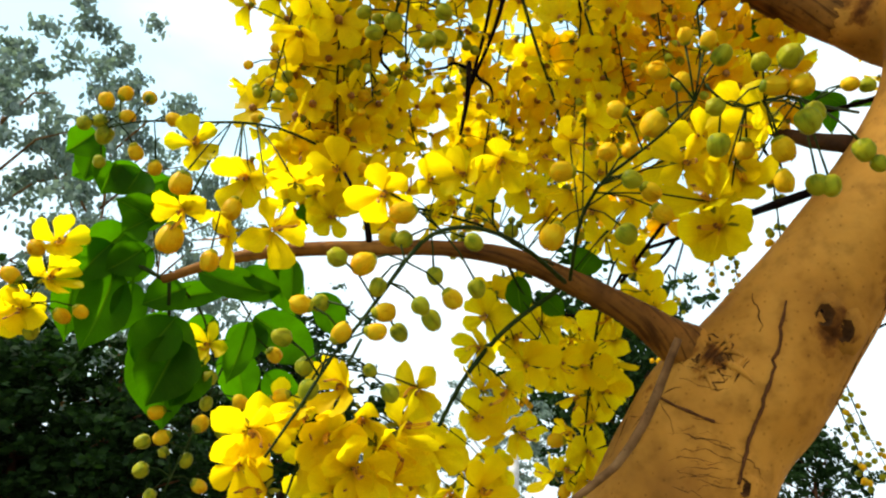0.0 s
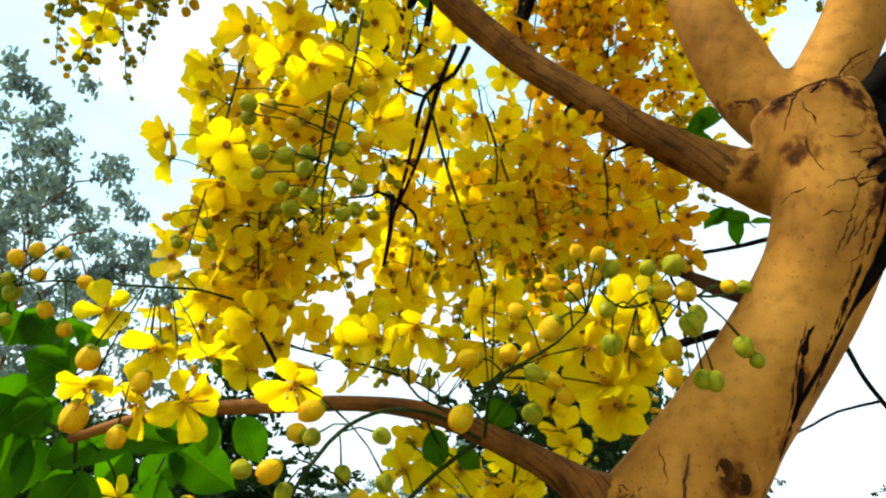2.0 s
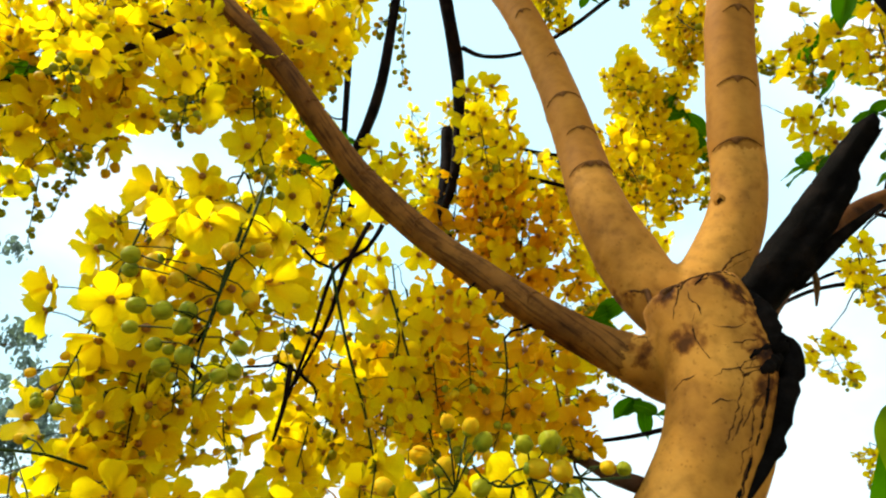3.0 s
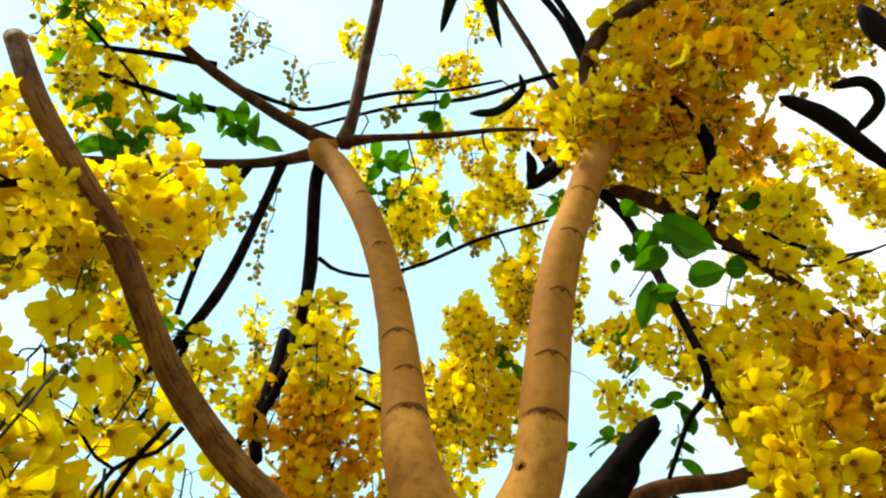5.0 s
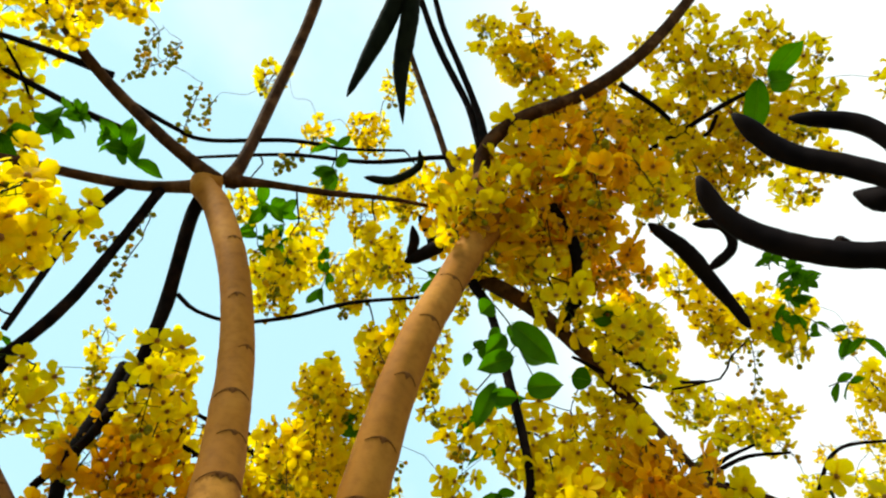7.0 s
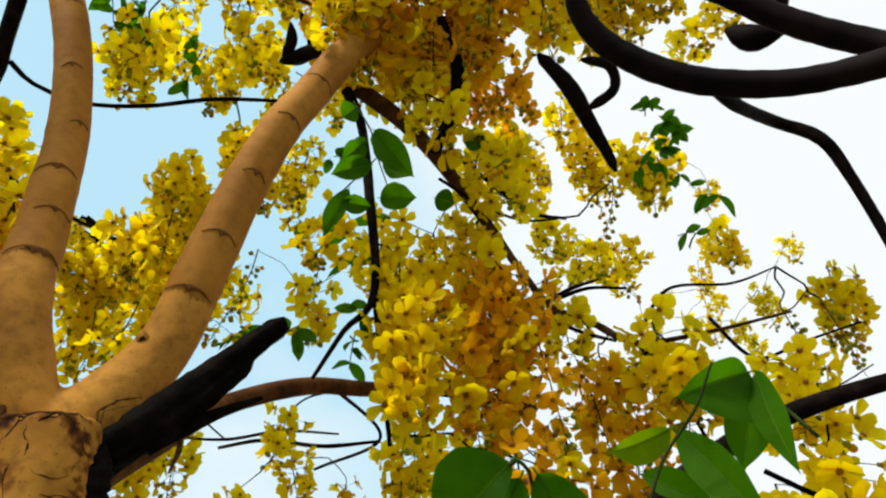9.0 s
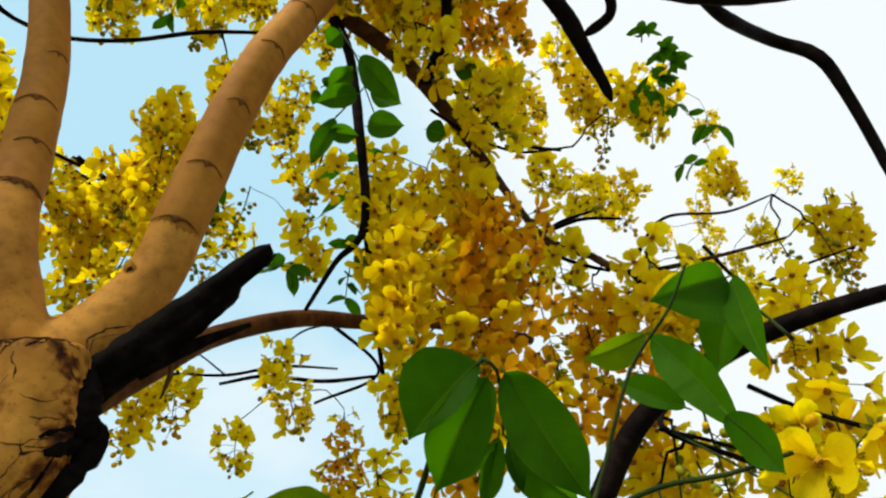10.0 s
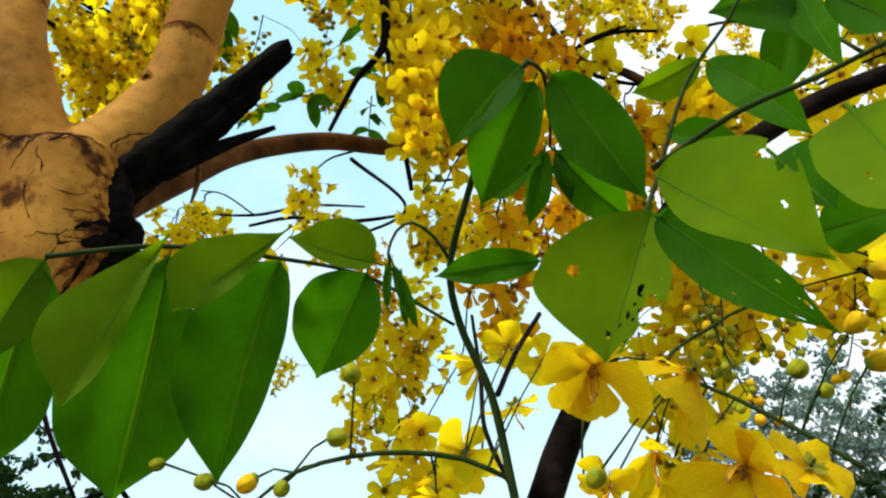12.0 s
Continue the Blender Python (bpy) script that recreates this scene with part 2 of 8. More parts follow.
# near black: the twigs' dark contrast against bright sky is put into the colour
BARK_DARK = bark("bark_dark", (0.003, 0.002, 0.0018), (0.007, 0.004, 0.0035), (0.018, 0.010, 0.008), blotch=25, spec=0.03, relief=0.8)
BARK_GREY = bark("bark_grey", (0.09, 0.042, 0.016), (0.155, 0.078, 0.03), (0.23, 0.125, 0.055), blotch=25, spec=0.06)
DEAD = bark("dead_wood", (0.003, 0.0022, 0.002), (0.005, 0.004, 0.0035), (0.012, 0.008, 0.0065), spec=0.03, rough=0.9, relief=0.9, blotch=30)
SCAR = plain("leaf_scar_bark", (0.085, 0.032, 0.008), (0.18, 0.072, 0.018), 60, 0.85, 0.05)
VINE = plain("dry_tendril_brown", (0.05, 0.018, 0.007), (0.13, 0.05, 0.018), 120, 0.85, 0.05)
CRACK = plain("cracked_bark", (0.03, 0.012, 0.004), (0.10, 0.04, 0.012), 90, 0.9, 0.05)
PETAL = thin("petal_yellow", [(0.0, (0.68, 0.42, 0.006)), (0.3, (0.92, 0.70, 0.003)), (1.0, (0.95, 0.80, 0.005))], (1.0, 1.0, 0.5), 0.72, 0.5, 0.08, streaks=0.12, older=(0.93, 0.62, 0.003))
# amber of ageing flowers; also gives crown flowers their shade as colour
PETAL_AMBER = thin("petal_amber", [(0.0, (0.62, 0.26, 0.004)), (0.3, (0.88, 0.46, 0.003)), (1.0, (0.92, 0.54, 0.004))], (1.0, 0.95, 0.4), 0.6, 0.5, 0.1, streaks=0.12)
PETAL_DEEP = thin("petal_deep_yellow", [(0.0, (0.72, 0.36, 0.005)), (0.3, (0.92, 0.60, 0.003)), (1.0, (0.94, 0.67, 0.004))], (1.0, 0.98, 0.4), 0.65, 0.5, 0.1, streaks=0.12)
STAMEN = plain("stamen_ochre", (0.6, 0.26, 0.008), (0.75, 0.38, 0.012), 90)
ANTHER = plain("anther_brown", (0.18, 0.065, 0.008), (0.34, 0.14, 0.015), 90)
BUD_YELLOW = thin("bud_yellow", [(0.0, (0.34, 0.28, 0.010)), (0.3, (0.78, 0.50, 0.006)), (1.0, (0.92, 0.50, 0.004))], (1.0, 0.9, 0.4), 0.35, 0.45, 0.15, streaks=0.3, patch=(0.74, 0.50, 0.01))
BUD_GREEN = thin("bud_green", [(0.0, (0.09, 0.14, 0.01)), (0.45, (0.24, 0.28, 0.012)), (1.0, (0.46, 0.40, 0.015))], (1.0, 1.0, 0.4), 0.25, 0.4, 0.25, streaks=0.3, patch=(0.34, 0.32, 0.012))
SEPAL = thin("sepal_green", [(0.0, (0.12, 0.13, 0.012)), (1.0, (0.26, 0.24, 0.02))], (1, 1, 0.6), 0.3)
STALK = plain("stalk_green", (0.010, 0.020, 0.004), (0.03, 0.045, 0.008), 80, 0.6, 0.05)
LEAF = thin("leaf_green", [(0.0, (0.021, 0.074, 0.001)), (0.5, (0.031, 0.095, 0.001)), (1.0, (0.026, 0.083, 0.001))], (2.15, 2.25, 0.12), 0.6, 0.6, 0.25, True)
# lighter copy of the leaf: light shining through some leaflets, put into the colour
LEAF_LIT = thin("leaf_lit_green", [(0.0, (0.07, 0.13, 0.001)), (0.5, (0.10, 0.165, 0.001)), (1.0, (0.085, 0.145, 0.001))], (2.1, 2.1, 0.12), 0.6, 0.6, 0.2, True)
POD = plain("pod_black", (0.004, 0.003, 0.004), (0.014, 0.009, 0.009), 14, 0.7, 0.03)
POD_GREEN = plain("pod_dark_green", (0.004, 0.006, 0.004), (0.011, 0.014, 0.009), 25, 0.7, 0.04)
BARK_MID = bark("bark_mid", (0.05, 0.018, 0.006), (0.10, 0.036, 0.010), (0.17, 0.07, 0.02), spec=0.06, blotch=14)


# ---- mesh building ----
class Shape:
    """Collects faces with a material slot and a map, and makes one mesh of them."""

    def __init__(self, *mats):
        self.mats, self.v, self.f, self.m, self.uv = list(mats), [], [], [], []

    def grid(self, rows, slot=0, uvs=None, wrap=False):
        k, n = len(self.v), len(rows[0])
        for r in rows:
            self.v.extend(tuple(p) for p in r)
        for i in range(len(rows) - 1):
            for j in range(n if wrap else n - 1):
                a, b = k + i * n + j, k + i * n + (j + 1) % n
                self.f.append((a, b, b + n, a + n))
                self.m.append(slot)
                if uvs:
                    j2 = j + 1
                    self.uv.append((uvs[i][j], uvs[i][j2], uvs[i + 1][j2], uvs[i + 1][j]))
                else:
                    self.uv.append(((j / n, i / 10), ((j + 1) / n, i / 10), ((j + 1) / n, (i + 1) / 10), (j / n, (i + 1) / 10)))

    def tube(self, pts, radii, sides=8, slot=0, rough=0.0, seed=0.0, closed=True):
        """A round bar through the points, capped with a point at each end."""
        pts = [Vector(p) for p in pts]
        rows, uvs, length = [], [], 0.0
        ref = Vector((0.31, 0.77, 0.55))
        for i, p in enumerate(pts):
            d = (pts[min(i + 1, len(pts) - 1)] - pts[max(i - 1, 0)]).normalized()
            if i:
                length += (p - pts[i - 1]).length
            u = (ref - d * ref.dot(d)).normalized()
            ref = u
            w = d.cross(u)
            row = []
            for j in range(sides):
                a = 2 * math.pi * j / sides
                o = u * math.cos(a) + w * math.sin(a)
                r = radii[i]
                if rough:
                    q = (p + o * r) * 9
                    r *= 1 + rough * (noise.noise(q + Vector((seed, 0, 0))) + 0.6 * noise.noise(q * 2.7))
                row.append(p + o * r)
            rows.append(row)
            uvs.append([(j / sides * 2 * math.pi * max(radii[i], 0.004), length) for j in range(sides + 1)])
        if closed:
            rows = [[pts[0]] * sides] + rows + [[pts[-1]] * sides]
            uvs = [uvs[0]] + uvs + [uvs[-1]]
        self.grid(rows, slot, uvs, True)

    def make(self, name, parent=None, label=""):
        me = bpy.data.meshes.new(name)
        me.from_pydata(self.v, [], self.f)
        me.polygons.foreach_set("material_index", self.m)
        me.polygons.foreach_set("use_smooth", [True] * len(self.f))
        lay = me.uv_layers.new(name="map")
        lay.data.foreach_set("uv", [c for face in self.uv for p in face for c in p])
        for m in self.mats:
            me.materials.append(m)
        me.validate()
        me.update()
        ob = new(name, me)
        ob.parent = parent
        if label:
            tagged(ob, label)
        return ob


def spline(pts, step):
    """Evenly spaced points (with radius) on a smooth curve through the control points."""
    P = [np.array(p, float) for p in pts]
    P = [2 * P[0] - P[1]] + P + [2 * P[-1] - P[-2]]
    out = []
    for i in range(1, len(P) - 2):
        a, b, c, d = P[i - 1:i + 3]
        n = max(2, int(np.linalg.norm((c - b)[:3]) / step))
        for k in range(n):
            t = k / n
            out.append(0.5 * (2 * b + (c - a) * t + (2 * a - 5 * b + 4 * c - d) * t * t + (3 * b - a - 3 * c + d) * t ** 3))
    out.append(P[-2])
    return out


BONES, TOPS = [], []
tree = new("golden_shower_tree")
tagged(tree, "golden shower tree with tan bark hung with yellow flower racemes", "tree")


FORK = []


def limb(name, pts, mat, sides, scars=(), foot=0.0):
    """A limb of the tree through points (x, y, z, radius); scars: heights of the old leaf scars on it; foot: below this height it is part of the fork."""
    path = spline(pts, 0.012 if name == "trunk" else 0.02)
    s = Shape(mat)
    big = pts[0][3] > 0.02
    BONES.extend(tuple(float(v) for v in p[:3]) for p in path[2::3])
    radii = [max(0.0012, p[3]) for p in path]
    for i, p in enumerate(path):
        radii[i] *= 1 + sum(0.03 * math.exp(-((p[2] - h) / 0.009) ** 2) for h in scars)
    if foot:
        cut = next(i for i, p in enumerate(path) if p[2] > foot)
        FORK.append((path[:cut + 3], radii[:cut + 3]))
        path, radii = path[cut:], [r * (0.95, 0.97, 0.985)[k] if k < 3 else r for k, r in enumerate(radii[cut:])]
    s.tube([p[:3] for p in path], radii, sides, 0, 0.035 if name == "trunk" else 0.4 if name == "collar" else 0.035 if big else 0.10, pts[0][0] * 7)
    ob = s.make(name, tree)
    for k, h in enumerate(scars):
        i = min(range(1, len(path) - 1), key=lambda j: abs(path[j][2] - h))
        leaf_scar(ob, Vector(path[i][:3]), Vector(path[i + 1][:3] - path[i - 1][:3]).normalized(), path[i][3] * 1.04, k)
    return ob


def leaf_scar(ob, c, d, r, k):
    """An arched line of dark bark part of the way round a limb, with a small wedge hanging from its middle."""
    rnd = random.Random(int(c.z * 1000) + k)
    side = Vector((rnd.uniform(-0.55, 0.45), -1, rnd.uniform(-0.3, 0.0)))
    u = (side - d * side.dot(d)).normalized()
    w = d.cross(u)
    span, n = rnd.choice((0.5, 0.6, 0.75, 0.95)), 25
    size = min(1.0, r / 0.04) * rnd.uniform(0.8, 1.2)
    rows = [[], [], []]
    for j in range(n):
        f = 2 * j / (n - 1) - 1
        a = f * span
        o = u * math.cos(a) + w * math.sin(a)
        up = (0.0034 * (1 - abs(f) ** 1.5) + 0.0002) * size
        down = (0.0012 * (1 - f * f) + 0.0115 * max(0, 1 - abs(f) * 4.2)) * size + 0.0002
        arch = d * (0.011 * (1 - f * f) * size + rnd.uniform(-0.0007, 0.0007))
        rows[0].append(c + o * (r * 0.985) + arch - d * (down + rnd.uniform(0, 0.0006)))
        rows[1].append(c + o * (r + 0.0012 + 0.002 * max(0, 1 - abs(f) * 4)) + arch)
        rows[2].append(c + o * (r * 0.985) + arch + d * (up + rnd.uniform(0, 0.0006)))
    s = Shape(SCAR)
    s.grid(rows)
    s.make("leaf_scar", ob)


def basis(n, hint=Vector((0.2, 0.3, 1))):
    n = Vector(n).normalized()
    u = hint - n * hint.dot(n)
    u = u.normalized() if u.length > 1e-4 else n.orthogonal().normalized()
    return n, u, n.cross(u)


def petal(s, c, out, n, length, width, lift, rnd, slot=0, nu=5, nv=4, calm=1.0):
    """One cupped petal that grows from c along out; n is the flower's axis."""
    side = n.cross(out).normalized()
    curl, twist, cup = calm * rnd.uniform(-0.7, 0.7), calm * rnd.uniform(-0.7, 0.7), calm * rnd.uniform(0.05, 0.75)
    rows, uvs = [], []
    for i in range(nu + 1):
        t = i / nu
        prof = min(1.0, 0.16 + 1.3 * t)
        if t > 0.62:
            prof *= math.sqrt(max(0.0, 1 - ((t - 0.62) / 0.41) ** 2))
        prof = max(prof, 0.15)
        row, ur = [], []
        for j in range(nv + 1):
            f = 2 * j / nv - 1
            h = lift * t + curl * t * t * 0.5 + cup * (f * f) * prof * 0.5 + 0.05 * math.sin(5 * f + 9 * t) + twist * f * t * 0.3 + rnd.uniform(-0.02, 0.02)
            end = 1
            row.append(c + out * (length * t * end) + side * (width * 0.5 * prof * f) + n * (h * length))
            ur.append((f, t))
        rows.append(row)
        uvs.append(ur)
    s.grid(rows, slot, uvs)


def arc_tube(s, c, d0, d1, length, r, slot, sides=4, n=5):
    p, pts = c.copy(), [c.copy()]
    for i in range(n):
        d = d0.lerp(d1, (i + 0.5) / n).normalized()
        p = p + d * (length / n)
        pts.append(p.copy())
    s.tube(pts, [r] * len(pts), sides, slot)
    return pts[-1]


def ball(s, c, axis, rx, rz, slot, rnd, lobes=5, nu=6, nv=10, crease=0.10):
    """A bud: an egg with shallow creases between its sepals."""
    n, u, w = basis(axis)
    ph = rnd.uniform(0, 6)
    rows, uvs = [], []
    for i in range(nu + 1):
        t = i / nu
        z = -math.cos(math.pi * t)
        rr = math.sin(math.pi * t) ** 0.85 * (1.04 - 0.1 * z)
        row = []
        for j in range(nv):
            a = 2 * math.pi * j / nv
            q = 1 + crease * (abs(math.sin(lobes * a * 0.5 + ph + t * 1.6)) - 0.5) + rnd.uniform(-0.02, 0.02)
            row.append(c + (u * math.cos(a) + w * math.sin(a)) * (rx * rr * q) + n * (rz * z))
        rows.append(row)
        uvs.append([(j / nv, t) for j in range(nv + 1)])
    s.grid(rows, slot, uvs, True)


def wrap(s, c, side, rx, rz, rnd):
    """A petal that still lies folded round the bud."""
    a0 = math.atan2(side.y, side.x)
    rows, uvs = [], []
    for i in range(8):
        t = 0.04 + 0.9 * i / 7
        z = -math.cos(math.pi * t)
        rr = math.sin(math.pi * t) ** 0.8
        open_ = 1.15 * math.sin(math.pi * min(1, 0.12 + 0.86 * t)) ** 0.6
        row = []
        for j in range(7):
            f = j / 3 - 1
            a = a0 + f * open_
            lip = 1 + 0.10 * f * f * t + rnd.uniform(-0.015, 0.015)
            row.append(c + Vector((math.cos(a), math.sin(a), 0)) * (rx * rr * lip) + Vector((0, 0, rz * z * 0.94)))
        rows.append(row)
        uvs.append([(j / 3 - 1, t) for j in range(7)])
    s.grid(rows, 4, uvs)


FLOWER_MATS = (PETAL, SEPAL, STAMEN, ANTHER, BUD_YELLOW, BUD_GREEN, STALK)


def open_flower(s, c, n, size, rnd, fine=True, broad=False):
    """Five petals, green sepals behind, three long curved stamens and a few short ones."""
    n, u, w = basis(n, Vector((rnd.uniform(-1, 1), rnd.uniform(-1, 1), rnd.uniform(-1, 1))))
    open_ = rnd.choice((-0.1, 0.1, 0.4, 0.8))
    for k in range(5):
        a = 2 * math.pi * k / 5 + rnd.uniform(-0.28, 0.28)
        o = u * math.cos(a) + w * math.sin(a)
        L = size * 0.53 * rnd.uniform(0.82, 1.16)
        petal(s, c + o * size * 0.03, o, n, L, L * (rnd.uniform(0.95, 1.2) if broad else rnd.uniform(0.72, 0.98) if fine else rnd.uniform(0.76, 1.02)), (rnd.uniform(-0.35, 0.4) + open_) * (1 if fine else 0.7), rnd, 0, 6 if fine else 4, 4 if fine else 3, 1.0 if fine else 0.6)
        if fine:
            o2 = u * math.cos(a + 0.6) + w * math.sin(a + 0.6)
            petal(s, c - n * size * 0.03, o2, n, size * 0.17, size * 0.1, -0.6, rnd, 1, 3, 2)
    if fine:
        d = (u * rnd.uniform(-1, 1) + w * rnd.uniform(-1, 1)).normalized()
        for k in range(3):
            e = (d + w * (k - 1) * 0.35 + u * (k - 1) * 0.2).normalized()
            tip = arc_tube(s, c, (n + e * 0.9).normalized(), (n * 0.9 - e * 0.5).normalized(), size * rnd.uniform(0.42, 0.58), size * 0.011, 2, 5, 7)
            ball(s, tip, n, size * 0.018, size * 0.04, 3, rnd, 2, 4, 6)
        for k in range(6):
            e = (u * rnd.uniform(-1, 1) + w * rnd.uniform(-1, 1))
            tip = arc_tube(s, c, (n + e * 0.6).normalized(), (n + e * 0.2).normalized(), size * 0.15, size * 0.009, 2, 4, 2)
            ball(s, tip, n, size * 0.02, size * 0.035, 3, rnd, 2, 4, 6)
    else:
        ball(s, c + n * size * 0.05, n, size * 0.1, size * 0.1, 3, rnd, 3, 3, 6)
        ball(s, c - n * size * 0.06, n, size * 0.075, size * 0.08, 1, rnd, 3, 3, 6)


def stock(kind, count):
    """A few shared meshes of a kind, to be used by many separate parts."""
    made = []
    for k in range(count):
        rnd = random.Random(100 * len(kind) + k + ord(kind[0]))
        s = Shape(PETAL_DEEP if kind == "broad_flower" else PETAL, *FLOWER_MATS[1:])
        if kind == "broad_flower":
            open_flower(s, Vector((0, 0, 0)), Vector((0, 0, 1)), 1.0, rnd, True, True)
        elif kind == "flower":
            open_flower(s, Vector((0, 0, 0)), Vector((0, 0, 1)), 1.0, rnd)
        elif kind == "yellow_bud":
            ball(s, Vector((0, 0, 0.05)), Vector((0.1, 0, 1)), 0.40, 0.50, 4, rnd, 3, 10, 20, 0.3)
            for j in range(3):
                a = j * 2.1 + rnd.uniform(-0.4, 0.4)
                o = Vector((math.cos(a), math.sin(a), 0.25))
                wrap(s, Vector((0, 0, 0.04)), o, rnd.uniform(0.43, 0.49), rnd.uniform(0.50, 0.62), rnd)
            ball(s, Vector((0.04, 0, -0.36)), Vector((0.1, 0.1, 1)), 0.30, 0.24, 5, rnd, 5, 5, 12)
        else:
            ball(s, Vector((0, 0, 0)), Vector((0, 0, 1)), 0.45, 0.54, 5, rnd, 5, 9, 20, 0.2)
        ob = s.make(kind)
        made.append(ob.data)
        bpy.data.objects.remove(ob)
    return made


STOCK = {"w": ("flower", stock("broad_flower", 4)), "f": ("flower", stock("flower", 10)), "y": ("flower_bud", stock("yellow_bud", 5)), "g": ("flower_bud", stock("green_bud", 5))}


def near_raceme(label, stem, facing, items):
    """A raceme close to the path: its stalk with a pedicel to each flower and bud, and those as pieces of their own."""
    path = spline(stem, 0.015)
    s = Shape(STALK)
    s.tube([p[:3] for p in path], [p[3] for p in path], 7, 0)
    rnd = random.Random(int(abs(stem[0][0] * 977 + stem[0][2] * 131) * 10))
    spots = []
    for kind, x, y, z, size in items:
        c = Vector((x, y, z))
        n = (Vector(facing) + Vector((rnd.gauss(0, 0.8), rnd.gauss(0, 0.8), rnd.gauss(0, 0.7)))).normalized()
        foot = Vector(min(path, key=lambda p: abs((Vector(p[:3]) - c).length - 0.035))[:3])
        if (foot - c).length > 0.09:
            foot = Vector(min(path, key=lambda p: (Vector(p[:3]) - c).length)[:3])
        away = (c - foot).normalized()
        if kind in "yg":
            n = (away + Vector((0, 0, -0.5)) + Vector((rnd.gauss(0, 0.2), rnd.gauss(0, 0.2), 0))).normalized()
        back = c - n * size * (0.5 if kind in "yg" else 0.05)
        mid = foot.lerp(back, 0.55) + Vector((0, 0, 0.004))
        s.tube([foot, mid, back], [0.0009, 0.0008, 0.0011], 5, 0)
        spots.append((kind, c, n, size))
    ob = s.make("flower_raceme", tree, label)
    for kind, c, n, size in spots:
        name, meshes = STOCK[kind]
        piece = new(name, rnd.choice(meshes))
        piece.parent = ob
        turn = n.to_track_quat("Z", "Y").to_matrix().to_4x4() @ pose(0, 0, 0, 0, 0, rnd.uniform(0, 360))
        k = size * rnd.uniform(0.94, 1.06) * (1.15 if kind == "f" else 1.0)
        piece.matrix_basis = Matrix.Translation(c) @ turn @ Matrix.Diagonal((k, k, k * rnd.uniform(0.92, 1.1), 1))
    return ob


def mid_flowers(first, count, petal_mat):
    """Plainer shared flowers for the racemes that hang further off."""
    made = []
    for k in range(count):
        sh = Shape(petal_mat, *FLOWER_MATS[1:])
        open_flower(sh, Vector((0, 0, 0)), Vector((0, 0, 1)), 1.0, random.Random(first + k), False)
        ob = sh.make("flower")
        made.append(ob.data)
        bpy.data.objects.remove(ob)
    return made


MID, MID_AMBER = mid_flowers(300, 10, PETAL), mid_flowers(340, 8, PETAL_AMBER)


MID_BUD = {}
for sort, slot in (("y", 4), ("g", 5)):
    MID_BUD[sort] = []
    for k in range(3):
        sh = Shape(*FLOWER_MATS)
        ball(sh, Vector((0, 0, 0)), Vector((0, 0, 1)), 0.46, 0.54, slot, random.Random(500 + k + slot), 5, 5, 8, 0.2)
        ob = sh.make("flower_bud")
        MID_BUD[sort].append(ob.data)
        bpy.data.objects.remove(ob)


def raceme_plan(seed, length, flowers, buds, spread, big=1.0):
    """Where the flowers and buds of a hanging raceme sit: kind, foot on the stalk, centre, axis, size."""
    rnd = random.Random(seed)
    bend = Vector((rnd.uniform(-0.06, 0.06), rnd.uniform(-0.06, 0.06), 0))
    axis = lambda t: Vector((0, 0, -length * t)) + bend * (t * t)
    spots = []
    for k in range(flowers + buds):
        isbud = k >= flowers
        t = rnd.uniform(0.78 if flowers else 0.1, 1.0) if isbud else 0.04 + 0.78 * (k + rnd.uniform(-0.5, 0.5)) / flowers
        a = k * 2.4 + rnd.uniform(-0.5, 0.5)
        r = spread * (rnd.uniform(0.3, 1.0) if not isbud else rnd.uniform(0.2, 0.6)) * (1.05 - 0.35 * t)
        foot = axis(max(0, t))
        o = Vector((math.cos(a), math.sin(a), 0))
        c = foot + o * r + Vector((0, 0, rnd.uniform(-0.03, 0.01)))
        if isbud:
            spots.append((rnd.choice("ygg"), foot, c, o + Vector((0, 0, -0.8)), 2 * rnd.uniform(0.006, 0.0095)))
        else:
            n = (o * 0.8 + Vector((rnd.gauss(0, 0.4), rnd.gauss(0, 0.4), -0.45 + rnd.gauss(0, 0.35)))).normalized()
            spots.append(("f", foot, c, n, big * rnd.uniform(0.054, 0.07)))
    return [axis(k / 8) for k in range(9)], spots


def raceme_stock(seed, *sizes):
    """A raceme two ways: its stalk alone with the list of pieces, and all of it as one mesh for far off."""
    axis, spots = raceme_plan(seed, *sizes)
    rnd = random.Random(seed)
    stalk, whole, aged_shaded = Shape(STALK), Shape(*FLOWER_MATS), Shape(PETAL_AMBER, *FLOWER_MATS[1:])
    for sh, slot in ((stalk, 0), (whole, 6), (aged_shaded, 6)):
        sh.tube(axis, [0.0025 - 0.0015 * k / 8 for k in range(9)], 5, slot)
        for kind, foot, c, n, size in spots:
            sh.tube([foot, foot.lerp(c, 0.6) + Vector((0, 0, 0.004)), c], [0.0009] * 3, 4, slot)
    for kind, foot, c, n, size in spots:
        for sh in (whole, aged_shaded):
            if kind == "f":
                open_flower(sh, c, n, size, rnd, False)
            else:
                ball(sh, c, n, size * 0.5, size * 0.56, 4 if kind == "y" else 5, rnd, 5, 5, 8)
    out = []
    for sh in (stalk, whole, aged_shaded):
        ob = sh.make("flower_raceme")
        out.append(ob.data)
        bpy.data.objects.remove(ob)
    return *out, spots


